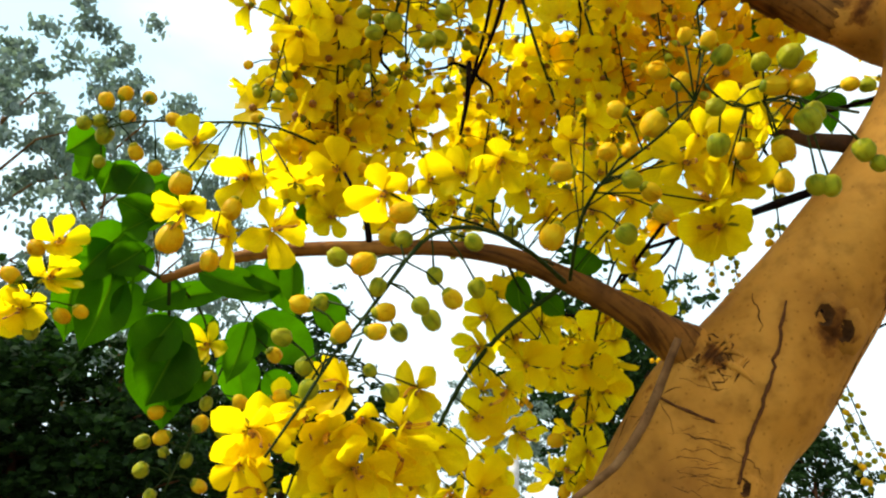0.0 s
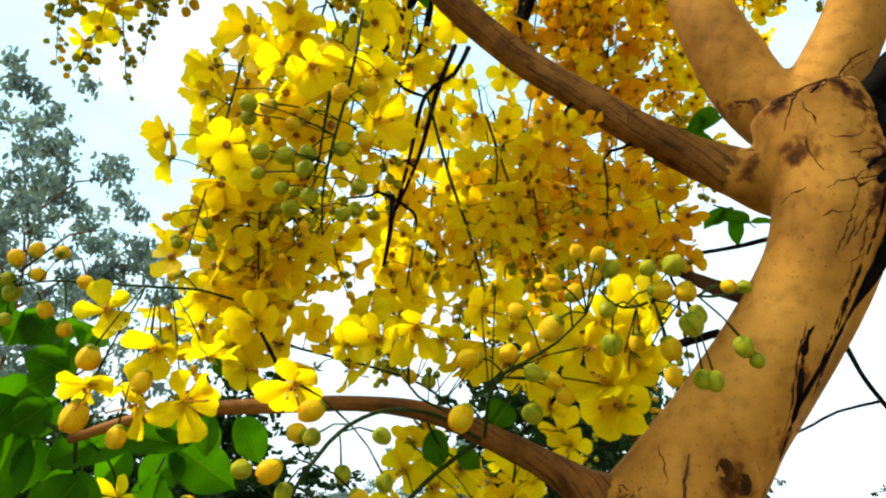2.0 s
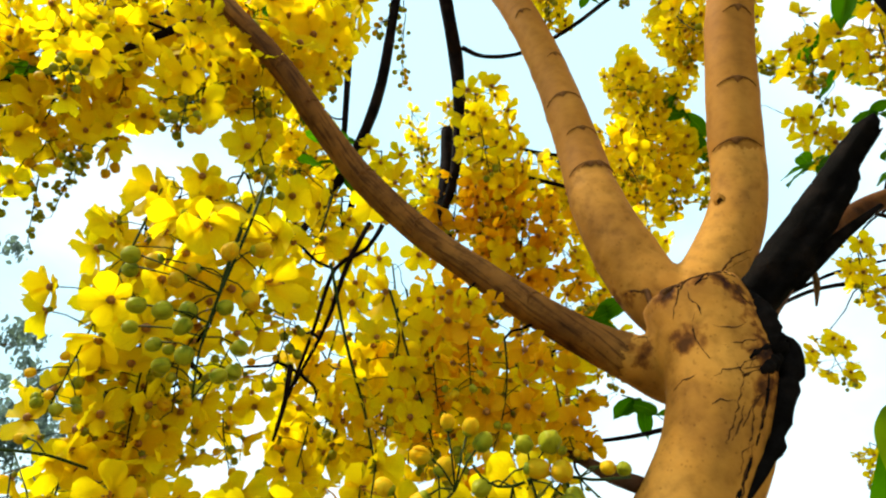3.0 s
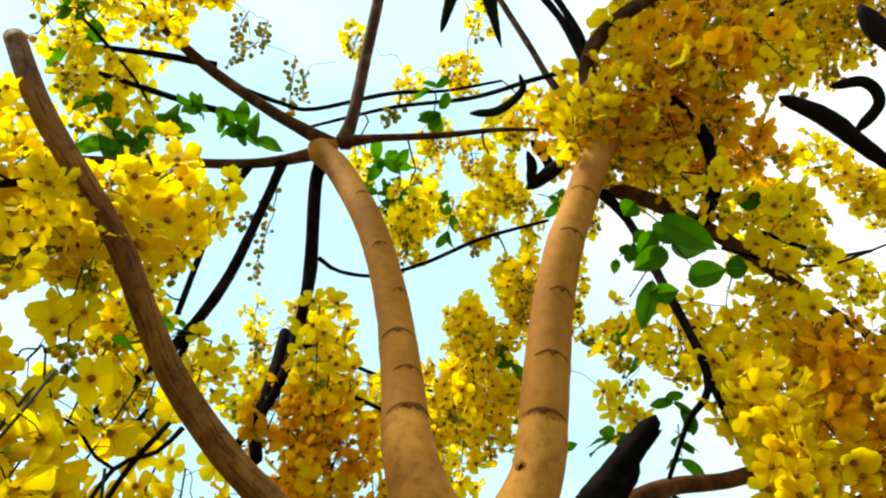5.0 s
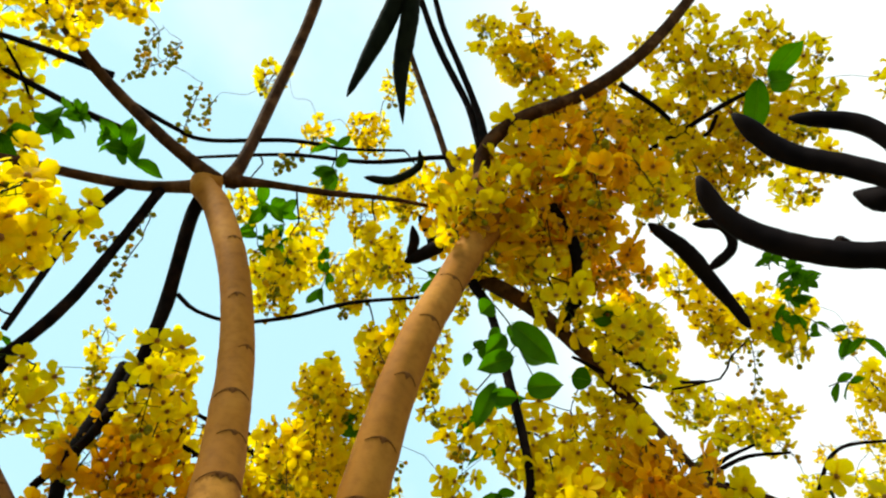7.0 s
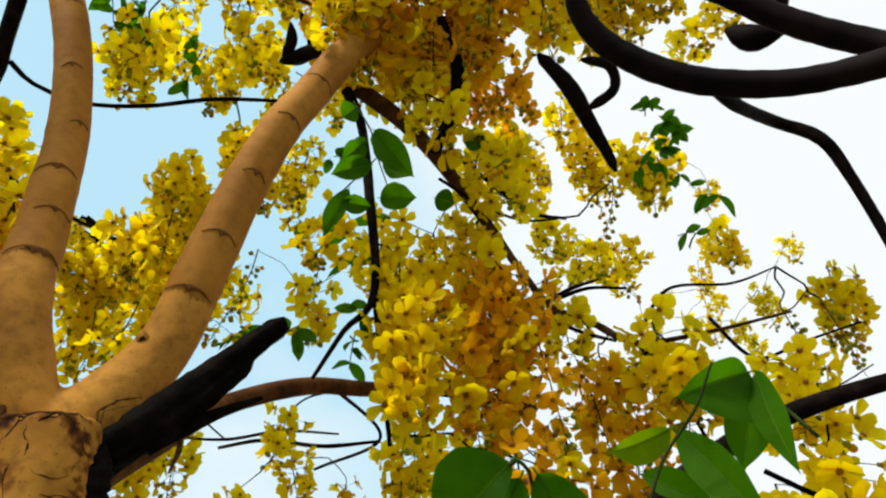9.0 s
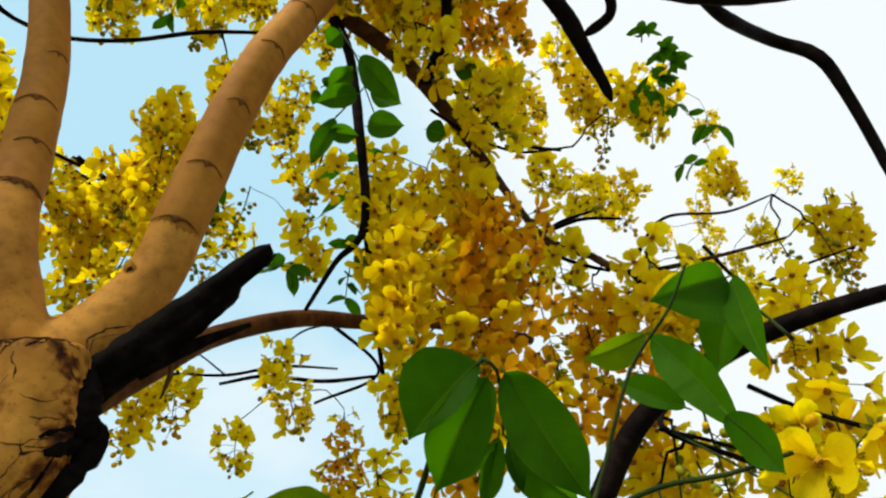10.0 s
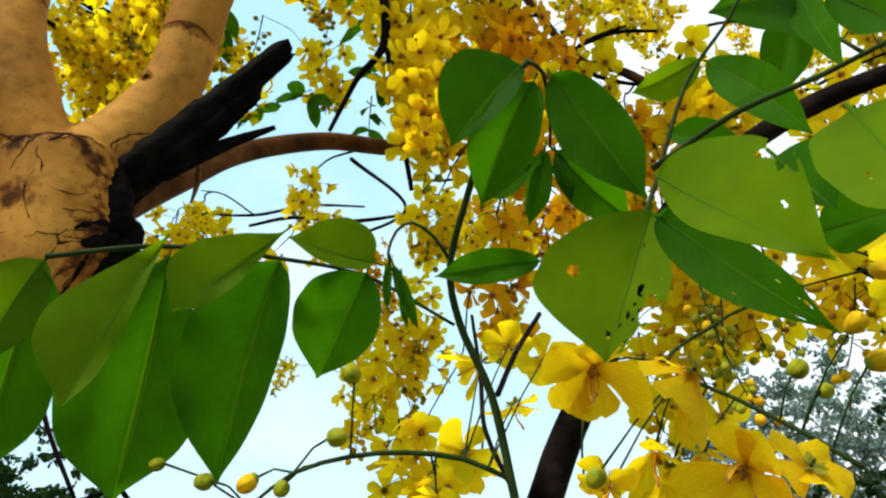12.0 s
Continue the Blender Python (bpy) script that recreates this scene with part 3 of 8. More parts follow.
LONG = [raceme_stock(11 + k, 0.42, 23, 11, 0.084) for k in range(5)]
SPARSE = [raceme_stock(91 + k, 0.42, 14, 11, 0.09, 1.13) for k in range(4)]
DRAPE = [raceme_stock(131 + k, 0.40, 36, 5, 0.078, 1.16) for k in range(4)]
SHORT = [raceme_stock(31 + k, 0.22, 15, 6, 0.076) for k in range(5)]
LOOSE = [raceme_stock(51 + k, 0.34, 14, 16, 0.06) for k in range(3)]
BUDS = [raceme_stock(71 + k, 0.30, 0, 22, 0.06) for k in range(2)]
HANG = random.Random(5)
NEAR = Vector((0.25, -0.1, 1.75))
NEAR_REACH = 2.2


def hang(kind, x, y, z, size=1.0, amber=False):
    """One hanging raceme with its stalk's top at x, y, z; within reach of the path its flowers and buds are pieces."""
    stalk, whole, aged_shaded, spots = HANG.choice({"l": LONG, "d": DRAPE, "m": SPARSE, "s": SHORT, "o": LOOSE, "b": BUDS}[kind])
    near = (Vector((x, y, z)) - NEAR).length < NEAR_REACH
    TOPS.append((x, y, z))
    ob = new("flower_raceme", stalk if near else aged_shaded if amber else whole)
    ob.parent = tree
    if near:
        tagged(ob, "hanging raceme of small green buds" if kind == "b" else "hanging raceme of amber flowers, coloured by age and painted shade" if amber else "hanging raceme of open yellow flowers")
    else:
        tagged(ob, "raceme of small yellow flowers high in the crown", kind="stuff")
    k = size * HANG.uniform(0.92, 1.08)
    ob.matrix_basis = pose(x, y, z, HANG.uniform(-9, 9), HANG.uniform(-9, 9), HANG.uniform(0, 360)) @ Matrix.Diagonal((k, k, k, 1))
    for sort, foot, c, n, q in spots if near else ():
        piece = new("flower" if sort == "f" else "flower_bud", HANG.choice(MID_BUD[sort] if sort != "f" else MID_AMBER if amber and HANG.random() < 0.7 else MID))
        piece.parent = ob
        turn = n.to_track_quat("Z", "Y").to_matrix().to_4x4() @ pose(0, 0, 0, 0, 0, HANG.uniform(0, 360))
        piece.matrix_basis = Matrix.Translation(c) @ turn @ Matrix.Diagonal((q, q, q, 1))
    return ob


def leaflet(parent, base, tip, width, facing, fold=0.25, droop=0.12, eaten=(), lop=0.0, peak=0.46, lit=False):
    """One leaflet from base to tip, folded along its midrib, bent and wavy; facing: roughly its normal;
    eaten: holes (place across, place along, radius); lop: how much wider one half shows than the other; peak: where it is widest."""
    b, t = Vector(base), Vector(tip)
    d = t - b
    L = d.length
    d.normalize()
    n = (Vector(facing) - d * Vector(facing).dot(d)).normalized()
    side = d.cross(n)
    rnd = random.Random(int(abs(b.x * 3171 + b.y * 911 + t.z * 577) * 100))
    nu, nv = (130, 80) if eaten else (24, 14)
    rows, uvs = [], []
    ph, sway = rnd.uniform(0, 6), rnd.uniform(-0.03, 0.03)
    power = math.log(0.5) / math.log(peak)
    for i in range(nu + 1):
        s = i / nu
        # full towards the widest part, drawn out to a point at the tip
        swell = 0.6 if s < peak else 0.6 + 0.62 * ((s - peak) / (1 - peak)) ** 2
        prof = max(math.sin(math.pi * s ** power), 0.0) ** swell if 0 < i < nu else 0.0
        prof = max(prof, 0.02)
        row, ur = [], []
        for j in range(nv + 1):
            f = 2 * j / nv - 1
            edge = (1 + 0.03 * math.sin(8 * s + ph + (2 if f > 0 else 0)) + 0.014 * math.sin(23 * s + 2 * ph)) * (1 + (lop if f > 0 else -lop))
            h = droop * L * (4 * s * (1 - s)) * 0.6 + fold * abs(f) * prof * width * 0.5
            h += 0.022 * L * math.sin(7 * s + ph + (1.3 if f > 0 else 0)) * abs(f) + 0.008 * L * math.sin(17 * s + ph) * f * f
            row.append(b + d * (L * s) + side * (width * 0.5 * prof * f * edge + sway * L * math.sin(math.pi * s)) + n * h)
            ur.append((f, s))
        rows.append(row)
        uvs.append(ur)
    sh = Shape(LEAF_LIT if lit else LEAF)
    sh.grid(rows, 0, uvs)
    if eaten:
        def whole(k):
            s, f = (k // nv + 0.5) / nu, 2 * (k % nv + 0.5) / nv - 1
            rag = 1 + 0.9 * noise.noise(Vector((s * 17, f * 6, ph))) + 0.45 * noise.noise(Vector((s * 45, f * 17, ph)))
            return all(((f - x) * 0.45) ** 2 + (s - y) ** 2 > (r * rag) ** 2 for x, y, r in eaten)
        keep = [k for k in range(len(sh.f)) if whole(k)]
        sh.f, sh.m, sh.uv = [sh.f[k] for k in keep], [sh.m[k] for k in keep], [sh.uv[k] for k in keep]
    # the stalk and the raised midrib
    rib = [b - d * 0.006 - n * 0.001] + [rows[i][nv // 2] - n * 0.0004 for i in range(0, nu, 2)]
    sh.tube(rib, [0.0009 - 0.0006 * k / len(rib) for k in range(len(rib))], 5, 0)
    return sh.make("leaflet", parent)


def leaf_spray(stem, radius=0.002):
    """The stalk of a compound leaf; its leaflets are made under it."""
    path = spline([(*p, radius * (1 - 0.5 * k / len(stem))) for k, p in enumerate(stem)], 0.01)
    s = Shape(STALK)
    s.tube([p[:3] for p in path], [p[3] for p in path], 7, 0)
    return s.make("leaf", tree, "green compound leaf with broad pointed leaflets")


def small_leaves(x, y, z, count, size, reach, seed):
    """A drooping compound leaf seen further up in the crown."""
    rnd = random.Random(seed)
    a = rnd.uniform(0, 6.28)
    top = Vector((x, y, z))
    end = top + Vector((math.cos(a) * reach, math.sin(a) * reach, -reach * rnd.uniform(0.5, 1.1)))
    mid = top.lerp(end, 0.5) + Vector((0, 0, reach * 0.15))
    ob = leaf_spray([top, mid, end])
    for k in range(count):
        s = (k // 2 + 1) / (count // 2 + 0.5)
        p = top.lerp(mid, s * 2) if s < 0.5 else mid.lerp(end, s * 2 - 1)
        o = Vector((rnd.gauss(0, 1), rnd.gauss(0, 1), rnd.uniform(-1.3, 0.1))).normalized()
        leaflet(ob, p, p + o * size * rnd.uniform(0.8, 1.15), size * 0.46, Vector((rnd.gauss(0, 0.5), rnd.gauss(0, 0.5), 1)), 0.2, 0.1)


def pod(pts, mat, label):
    """A long round seed pod with blunt ends and faint rings."""
    path = spline(pts, 0.01)
    r = []
    for k, p in enumerate(path):
        e = min(k, len(path) - 1 - k)
        r.append(p[3] * (math.sin(min(1, (e + 0.6) / 4) * math.pi / 2)) * (1 + 0.02 * math.sin(k * 1.9)))
    s = Shape(mat)
    s.tube([p[:3] for p in path], r, 14, 0, 0.09, pts[0][0] * 5)
    return s.make("seed_pod", tree, label)


# ---- the trunk, limbs, branches and twigs ----
LIMB_SCARS_A = (2.43, 2.552, 2.71, 2.818, 2.975, 3.143, 3.352)
LIMB_SCARS_B = (2.565, 2.73, 2.897, 3.056, 3.212)
LIMB_SCARS_C = (2.301, 2.444, 2.534, 2.632, 2.688)
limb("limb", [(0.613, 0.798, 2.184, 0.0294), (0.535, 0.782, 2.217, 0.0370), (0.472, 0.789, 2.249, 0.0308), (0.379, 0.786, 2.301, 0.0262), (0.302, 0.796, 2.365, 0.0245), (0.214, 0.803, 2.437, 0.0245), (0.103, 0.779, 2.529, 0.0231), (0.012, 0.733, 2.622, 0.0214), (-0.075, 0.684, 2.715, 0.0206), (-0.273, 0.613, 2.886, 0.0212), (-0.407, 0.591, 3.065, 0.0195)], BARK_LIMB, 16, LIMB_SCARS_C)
limb("limb", [(0.636, 0.786, 2.275, 0.0483), (0.577, 0.802, 2.376, 0.0561), (0.523, 0.806, 2.532, 0.0493), (0.515, 0.836, 2.695, 0.0439), (0.501, 0.841, 2.804, 0.0424), (0.485, 0.860, 2.960, 0.0408), (0.439, 0.857, 3.136, 0.0392), (0.374, 0.866, 3.327, 0.0394), (0.285, 0.904, 3.553, 0.0393), (0.218, 0.926, 3.649, 0.0373), (0.262, 0.918, 3.685, 0.0340)], BARK_SMOOTH, 24, LIMB_SCARS_A, 2.56)
limb("limb", [(0.626, 0.789, 2.301, 0.0544), (0.706, 0.772, 2.414, 0.0537), (0.752, 0.745, 2.529, 0.0478), (0.762, 0.715, 2.647, 0.0481), (0.768, 0.693, 2.735, 0.0476), (0.782, 0.649, 2.895, 0.0453), (0.805, 0.591, 3.056, 0.0434), (0.847, 0.559, 3.198, 0.0418), (0.896, 0.513, 3.370, 0.0430), (0.972, 0.465, 3.617, 0.0472), (0.925, 0.444, 3.755, 0.0405)], BARK_SMOOTH, 24, LIMB_SCARS_B, 2.57)


def fork(pts, ridge, knee):
    """The trunk with the feet of its limbs grown into it."""
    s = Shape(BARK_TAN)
    for pts_, sides in ((pts, 40), (ridge, 16), (knee, 16)):
        path = spline(pts_, 0.012)
        BONES.extend(tuple(float(v) for v in p[:3]) for p in path[2::3])
        s.tube([p[:3] for p in path], [p[3] for p in path], sides, 0, 0.03, 3.0)
    for path, radii in FORK:
        s.tube([p[:3] for p in path], radii, 24, 0, 0.03)
    ob = s.make("trunk", tree)
    grown = ob.modifiers.new("grown", "REMESH")
    grown.mode, grown.voxel_size, grown.use_smooth_shade = "VOXEL", 0.0065, True
    smooth = ob.modifiers.new("smooth", "SMOOTH")
    smooth.factor, smooth.iterations = 0.5, 9
    return ob


fork([(-0.061, 0.857, -0.100, 0.1500), (-0.021, 0.857, 0.450, 0.1250), (0.049, 0.847, 1.000, 0.1150), (0.289, 0.837, 1.604, 0.0971), (0.379, 0.816, 1.738, 0.0879), (0.484, 0.789, 1.886, 0.0712), (0.579, 0.752, 2.038, 0.0631), (0.623, 0.730, 2.152, 0.0731), (0.624, 0.728, 2.231, 0.0804), (0.606, 0.722, 2.303, 0.0743)],
     [(0.709, 0.717, 2.172, 0.0116), (0.694, 0.734, 2.129, 0.0185), (0.654, 0.767, 2.043, 0.0253), (0.608, 0.791, 1.964, 0.0272), (0.545, 0.804, 1.873, 0.0255), (0.472, 0.798, 1.780, 0.0207)],
     [(0.613, 0.798, 2.184, 0.034), (0.575, 0.79, 2.20, 0.040), (0.535, 0.782, 2.217, 0.0385), (0.50, 0.785, 2.234, 0.034)])
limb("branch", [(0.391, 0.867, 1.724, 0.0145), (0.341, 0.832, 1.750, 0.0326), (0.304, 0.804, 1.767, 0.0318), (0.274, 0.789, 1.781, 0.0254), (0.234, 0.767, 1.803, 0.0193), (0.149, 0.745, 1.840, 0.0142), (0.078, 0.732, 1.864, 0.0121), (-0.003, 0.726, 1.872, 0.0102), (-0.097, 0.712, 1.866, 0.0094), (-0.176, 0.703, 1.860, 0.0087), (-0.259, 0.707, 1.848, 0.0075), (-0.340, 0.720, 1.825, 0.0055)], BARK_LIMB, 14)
limb("branch", [(0.690, 0.750, 2.261, 0.0326), (0.789, 0.774, 2.365, 0.0239), (0.920, 0.811, 2.504, 0.0202), (1.129, 0.848, 2.653, 0.0200), (1.326, 0.857, 2.733, 0.0194), (1.525, 0.823, 2.804, 0.0196), (1.932, 0.779, 2.891, 0.0171)], BARK_MID, 12)
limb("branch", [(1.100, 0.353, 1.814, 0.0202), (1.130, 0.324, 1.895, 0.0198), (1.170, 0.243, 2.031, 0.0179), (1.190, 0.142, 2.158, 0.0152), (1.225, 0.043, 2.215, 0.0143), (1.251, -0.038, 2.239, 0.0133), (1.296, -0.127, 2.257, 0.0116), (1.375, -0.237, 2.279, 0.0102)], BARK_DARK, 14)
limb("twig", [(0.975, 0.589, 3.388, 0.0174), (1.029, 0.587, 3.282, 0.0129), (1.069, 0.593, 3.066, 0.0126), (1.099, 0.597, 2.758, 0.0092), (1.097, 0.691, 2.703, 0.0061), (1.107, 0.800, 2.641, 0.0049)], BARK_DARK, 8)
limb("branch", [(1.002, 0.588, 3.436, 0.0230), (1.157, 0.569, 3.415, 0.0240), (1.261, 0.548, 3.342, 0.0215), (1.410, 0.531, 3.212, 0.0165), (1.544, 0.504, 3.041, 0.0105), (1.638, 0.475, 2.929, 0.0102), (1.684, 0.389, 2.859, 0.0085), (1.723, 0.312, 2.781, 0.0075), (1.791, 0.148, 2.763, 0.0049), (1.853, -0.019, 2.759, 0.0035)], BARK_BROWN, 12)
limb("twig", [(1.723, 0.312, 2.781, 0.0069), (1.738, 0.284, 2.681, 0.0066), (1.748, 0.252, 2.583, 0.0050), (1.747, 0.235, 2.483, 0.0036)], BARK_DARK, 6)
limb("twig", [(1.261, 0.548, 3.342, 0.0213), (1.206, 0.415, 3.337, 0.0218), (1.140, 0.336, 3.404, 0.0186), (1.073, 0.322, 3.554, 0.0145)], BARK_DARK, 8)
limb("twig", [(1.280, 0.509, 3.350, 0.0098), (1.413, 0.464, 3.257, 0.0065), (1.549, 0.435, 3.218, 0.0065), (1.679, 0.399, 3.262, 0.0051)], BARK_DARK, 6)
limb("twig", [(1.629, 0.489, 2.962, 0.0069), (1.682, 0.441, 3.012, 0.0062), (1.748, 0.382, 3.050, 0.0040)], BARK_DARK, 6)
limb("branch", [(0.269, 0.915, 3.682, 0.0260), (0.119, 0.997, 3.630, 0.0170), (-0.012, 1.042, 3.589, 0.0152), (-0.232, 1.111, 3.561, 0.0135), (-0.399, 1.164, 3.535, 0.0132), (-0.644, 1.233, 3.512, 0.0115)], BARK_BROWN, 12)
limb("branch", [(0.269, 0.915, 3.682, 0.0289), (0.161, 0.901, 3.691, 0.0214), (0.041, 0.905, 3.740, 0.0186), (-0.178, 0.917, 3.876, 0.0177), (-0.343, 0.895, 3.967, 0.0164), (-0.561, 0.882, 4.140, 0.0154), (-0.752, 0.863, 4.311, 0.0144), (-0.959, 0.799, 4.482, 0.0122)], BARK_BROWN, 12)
# the last two points, out of view, reach up to the added shading racemes
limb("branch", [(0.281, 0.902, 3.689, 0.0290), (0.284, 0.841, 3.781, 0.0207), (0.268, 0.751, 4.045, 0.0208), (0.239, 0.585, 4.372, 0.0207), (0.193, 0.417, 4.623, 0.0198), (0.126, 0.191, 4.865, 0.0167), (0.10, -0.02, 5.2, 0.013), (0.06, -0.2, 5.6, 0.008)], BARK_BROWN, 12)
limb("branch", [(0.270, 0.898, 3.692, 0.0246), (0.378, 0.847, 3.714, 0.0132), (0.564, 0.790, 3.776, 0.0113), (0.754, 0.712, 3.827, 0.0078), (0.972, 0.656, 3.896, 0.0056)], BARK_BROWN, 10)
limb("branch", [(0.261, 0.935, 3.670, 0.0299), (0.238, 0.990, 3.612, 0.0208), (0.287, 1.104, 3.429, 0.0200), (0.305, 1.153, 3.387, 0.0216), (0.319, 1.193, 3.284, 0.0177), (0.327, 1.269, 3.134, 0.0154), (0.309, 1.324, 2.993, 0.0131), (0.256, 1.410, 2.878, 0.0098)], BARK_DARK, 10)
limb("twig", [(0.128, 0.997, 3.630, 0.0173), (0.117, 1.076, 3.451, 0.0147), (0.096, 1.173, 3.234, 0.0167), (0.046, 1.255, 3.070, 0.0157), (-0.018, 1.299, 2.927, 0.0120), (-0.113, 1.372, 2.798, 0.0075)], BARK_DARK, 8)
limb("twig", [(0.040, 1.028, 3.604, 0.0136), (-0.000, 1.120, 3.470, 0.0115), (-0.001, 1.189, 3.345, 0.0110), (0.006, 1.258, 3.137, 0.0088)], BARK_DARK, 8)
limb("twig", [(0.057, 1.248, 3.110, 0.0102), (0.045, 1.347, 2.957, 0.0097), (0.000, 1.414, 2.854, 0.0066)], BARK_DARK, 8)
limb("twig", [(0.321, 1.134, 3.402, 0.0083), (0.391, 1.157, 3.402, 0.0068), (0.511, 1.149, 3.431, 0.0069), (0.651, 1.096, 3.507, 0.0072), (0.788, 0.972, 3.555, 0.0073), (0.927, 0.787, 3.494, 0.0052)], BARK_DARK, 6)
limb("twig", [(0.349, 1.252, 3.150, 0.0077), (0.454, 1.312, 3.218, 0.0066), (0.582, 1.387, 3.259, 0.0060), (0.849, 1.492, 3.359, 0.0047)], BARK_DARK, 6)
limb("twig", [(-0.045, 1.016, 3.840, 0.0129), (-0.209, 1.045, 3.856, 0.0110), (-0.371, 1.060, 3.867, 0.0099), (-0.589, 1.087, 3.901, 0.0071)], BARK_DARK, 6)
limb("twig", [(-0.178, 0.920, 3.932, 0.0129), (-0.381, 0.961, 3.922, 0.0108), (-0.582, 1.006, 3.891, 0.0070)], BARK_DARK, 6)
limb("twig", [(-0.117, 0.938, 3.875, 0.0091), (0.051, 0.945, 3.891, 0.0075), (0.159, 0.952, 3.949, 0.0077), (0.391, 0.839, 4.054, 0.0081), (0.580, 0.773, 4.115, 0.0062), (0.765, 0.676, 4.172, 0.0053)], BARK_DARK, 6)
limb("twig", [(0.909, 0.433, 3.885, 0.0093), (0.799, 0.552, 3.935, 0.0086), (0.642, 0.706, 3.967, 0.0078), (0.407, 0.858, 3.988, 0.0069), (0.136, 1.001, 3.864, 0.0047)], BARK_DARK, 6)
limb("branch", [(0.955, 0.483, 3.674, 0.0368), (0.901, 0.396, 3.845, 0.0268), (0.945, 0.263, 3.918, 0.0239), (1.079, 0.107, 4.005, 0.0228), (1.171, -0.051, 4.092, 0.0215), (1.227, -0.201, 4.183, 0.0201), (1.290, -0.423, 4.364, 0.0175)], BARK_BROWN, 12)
# this twig's last two points also run unseen to the shading racemes
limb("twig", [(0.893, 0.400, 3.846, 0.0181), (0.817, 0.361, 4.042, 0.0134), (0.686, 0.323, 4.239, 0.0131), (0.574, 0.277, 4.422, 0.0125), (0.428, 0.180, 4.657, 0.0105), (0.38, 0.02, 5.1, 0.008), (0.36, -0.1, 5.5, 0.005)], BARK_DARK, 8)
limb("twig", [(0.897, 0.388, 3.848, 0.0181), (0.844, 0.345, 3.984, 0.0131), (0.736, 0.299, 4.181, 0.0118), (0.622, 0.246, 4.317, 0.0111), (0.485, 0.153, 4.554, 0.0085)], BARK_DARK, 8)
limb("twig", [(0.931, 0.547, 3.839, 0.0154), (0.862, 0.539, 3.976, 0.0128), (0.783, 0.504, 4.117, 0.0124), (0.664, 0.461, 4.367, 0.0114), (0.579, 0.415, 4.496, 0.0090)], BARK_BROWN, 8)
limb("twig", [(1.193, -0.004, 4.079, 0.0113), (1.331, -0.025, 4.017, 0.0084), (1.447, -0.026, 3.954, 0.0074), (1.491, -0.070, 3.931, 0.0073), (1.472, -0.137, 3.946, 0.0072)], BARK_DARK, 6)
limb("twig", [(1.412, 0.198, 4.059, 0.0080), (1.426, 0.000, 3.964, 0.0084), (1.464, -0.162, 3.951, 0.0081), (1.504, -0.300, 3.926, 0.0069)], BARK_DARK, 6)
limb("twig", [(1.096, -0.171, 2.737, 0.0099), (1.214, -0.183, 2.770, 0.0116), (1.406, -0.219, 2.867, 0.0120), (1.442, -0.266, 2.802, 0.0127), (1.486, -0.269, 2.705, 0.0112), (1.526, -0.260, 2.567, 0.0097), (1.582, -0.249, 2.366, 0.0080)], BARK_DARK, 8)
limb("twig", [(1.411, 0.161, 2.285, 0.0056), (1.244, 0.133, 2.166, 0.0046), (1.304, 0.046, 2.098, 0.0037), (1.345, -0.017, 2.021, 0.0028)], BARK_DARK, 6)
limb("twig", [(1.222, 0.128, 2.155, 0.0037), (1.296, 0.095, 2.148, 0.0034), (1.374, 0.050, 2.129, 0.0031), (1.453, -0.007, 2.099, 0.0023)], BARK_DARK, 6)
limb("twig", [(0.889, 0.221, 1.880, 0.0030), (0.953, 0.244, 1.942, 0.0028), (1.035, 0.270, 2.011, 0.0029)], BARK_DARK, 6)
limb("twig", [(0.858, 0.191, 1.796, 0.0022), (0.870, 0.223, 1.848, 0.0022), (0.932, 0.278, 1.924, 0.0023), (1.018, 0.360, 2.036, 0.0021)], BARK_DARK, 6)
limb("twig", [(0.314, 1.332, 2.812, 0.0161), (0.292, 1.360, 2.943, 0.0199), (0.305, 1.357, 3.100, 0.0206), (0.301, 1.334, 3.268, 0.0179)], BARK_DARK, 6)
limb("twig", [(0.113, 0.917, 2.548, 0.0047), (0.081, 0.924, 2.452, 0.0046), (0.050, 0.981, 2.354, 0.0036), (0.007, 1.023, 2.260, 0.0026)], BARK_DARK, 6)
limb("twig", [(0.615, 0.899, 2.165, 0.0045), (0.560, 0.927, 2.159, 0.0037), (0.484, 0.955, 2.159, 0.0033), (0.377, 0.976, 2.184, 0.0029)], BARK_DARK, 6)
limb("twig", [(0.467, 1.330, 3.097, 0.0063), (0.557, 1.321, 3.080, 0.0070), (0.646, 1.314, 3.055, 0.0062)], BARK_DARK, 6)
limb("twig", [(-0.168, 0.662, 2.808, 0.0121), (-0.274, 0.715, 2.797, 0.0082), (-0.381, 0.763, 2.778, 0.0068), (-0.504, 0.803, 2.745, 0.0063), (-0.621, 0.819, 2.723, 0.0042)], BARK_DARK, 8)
limb("twig", [(0.265, 0.710, 1.768, 0.0043), (0.244, 0.711, 1.718, 0.0052), (0.224, 0.708, 1.676, 0.0054), (0.193, 0.704, 1.632, 0.0047), (0.152, 0.708, 1.598, 0.0041), (0.106, 0.717, 1.552, 0.0035)], BARK_GREY, 8)
limb("twig", [(-0.087, 0.714, 1.867, 0.0047), (-0.088, 0.696, 1.889, 0.0037), (-0.096, 0.675, 1.913, 0.0026), (-0.112, 0.660, 1.942, 0.0020)], BARK_DARK, 6)
limb("twig", [(0.291, 0.976, 1.951, 0.0031), (0.351, 0.956, 1.968, 0.0038), (0.411, 0.911, 1.981, 0.0053), (0.452, 0.871, 1.988, 0.0063), (0.488, 0.830, 1.993, 0.0053)], BARK_DARK, 6)
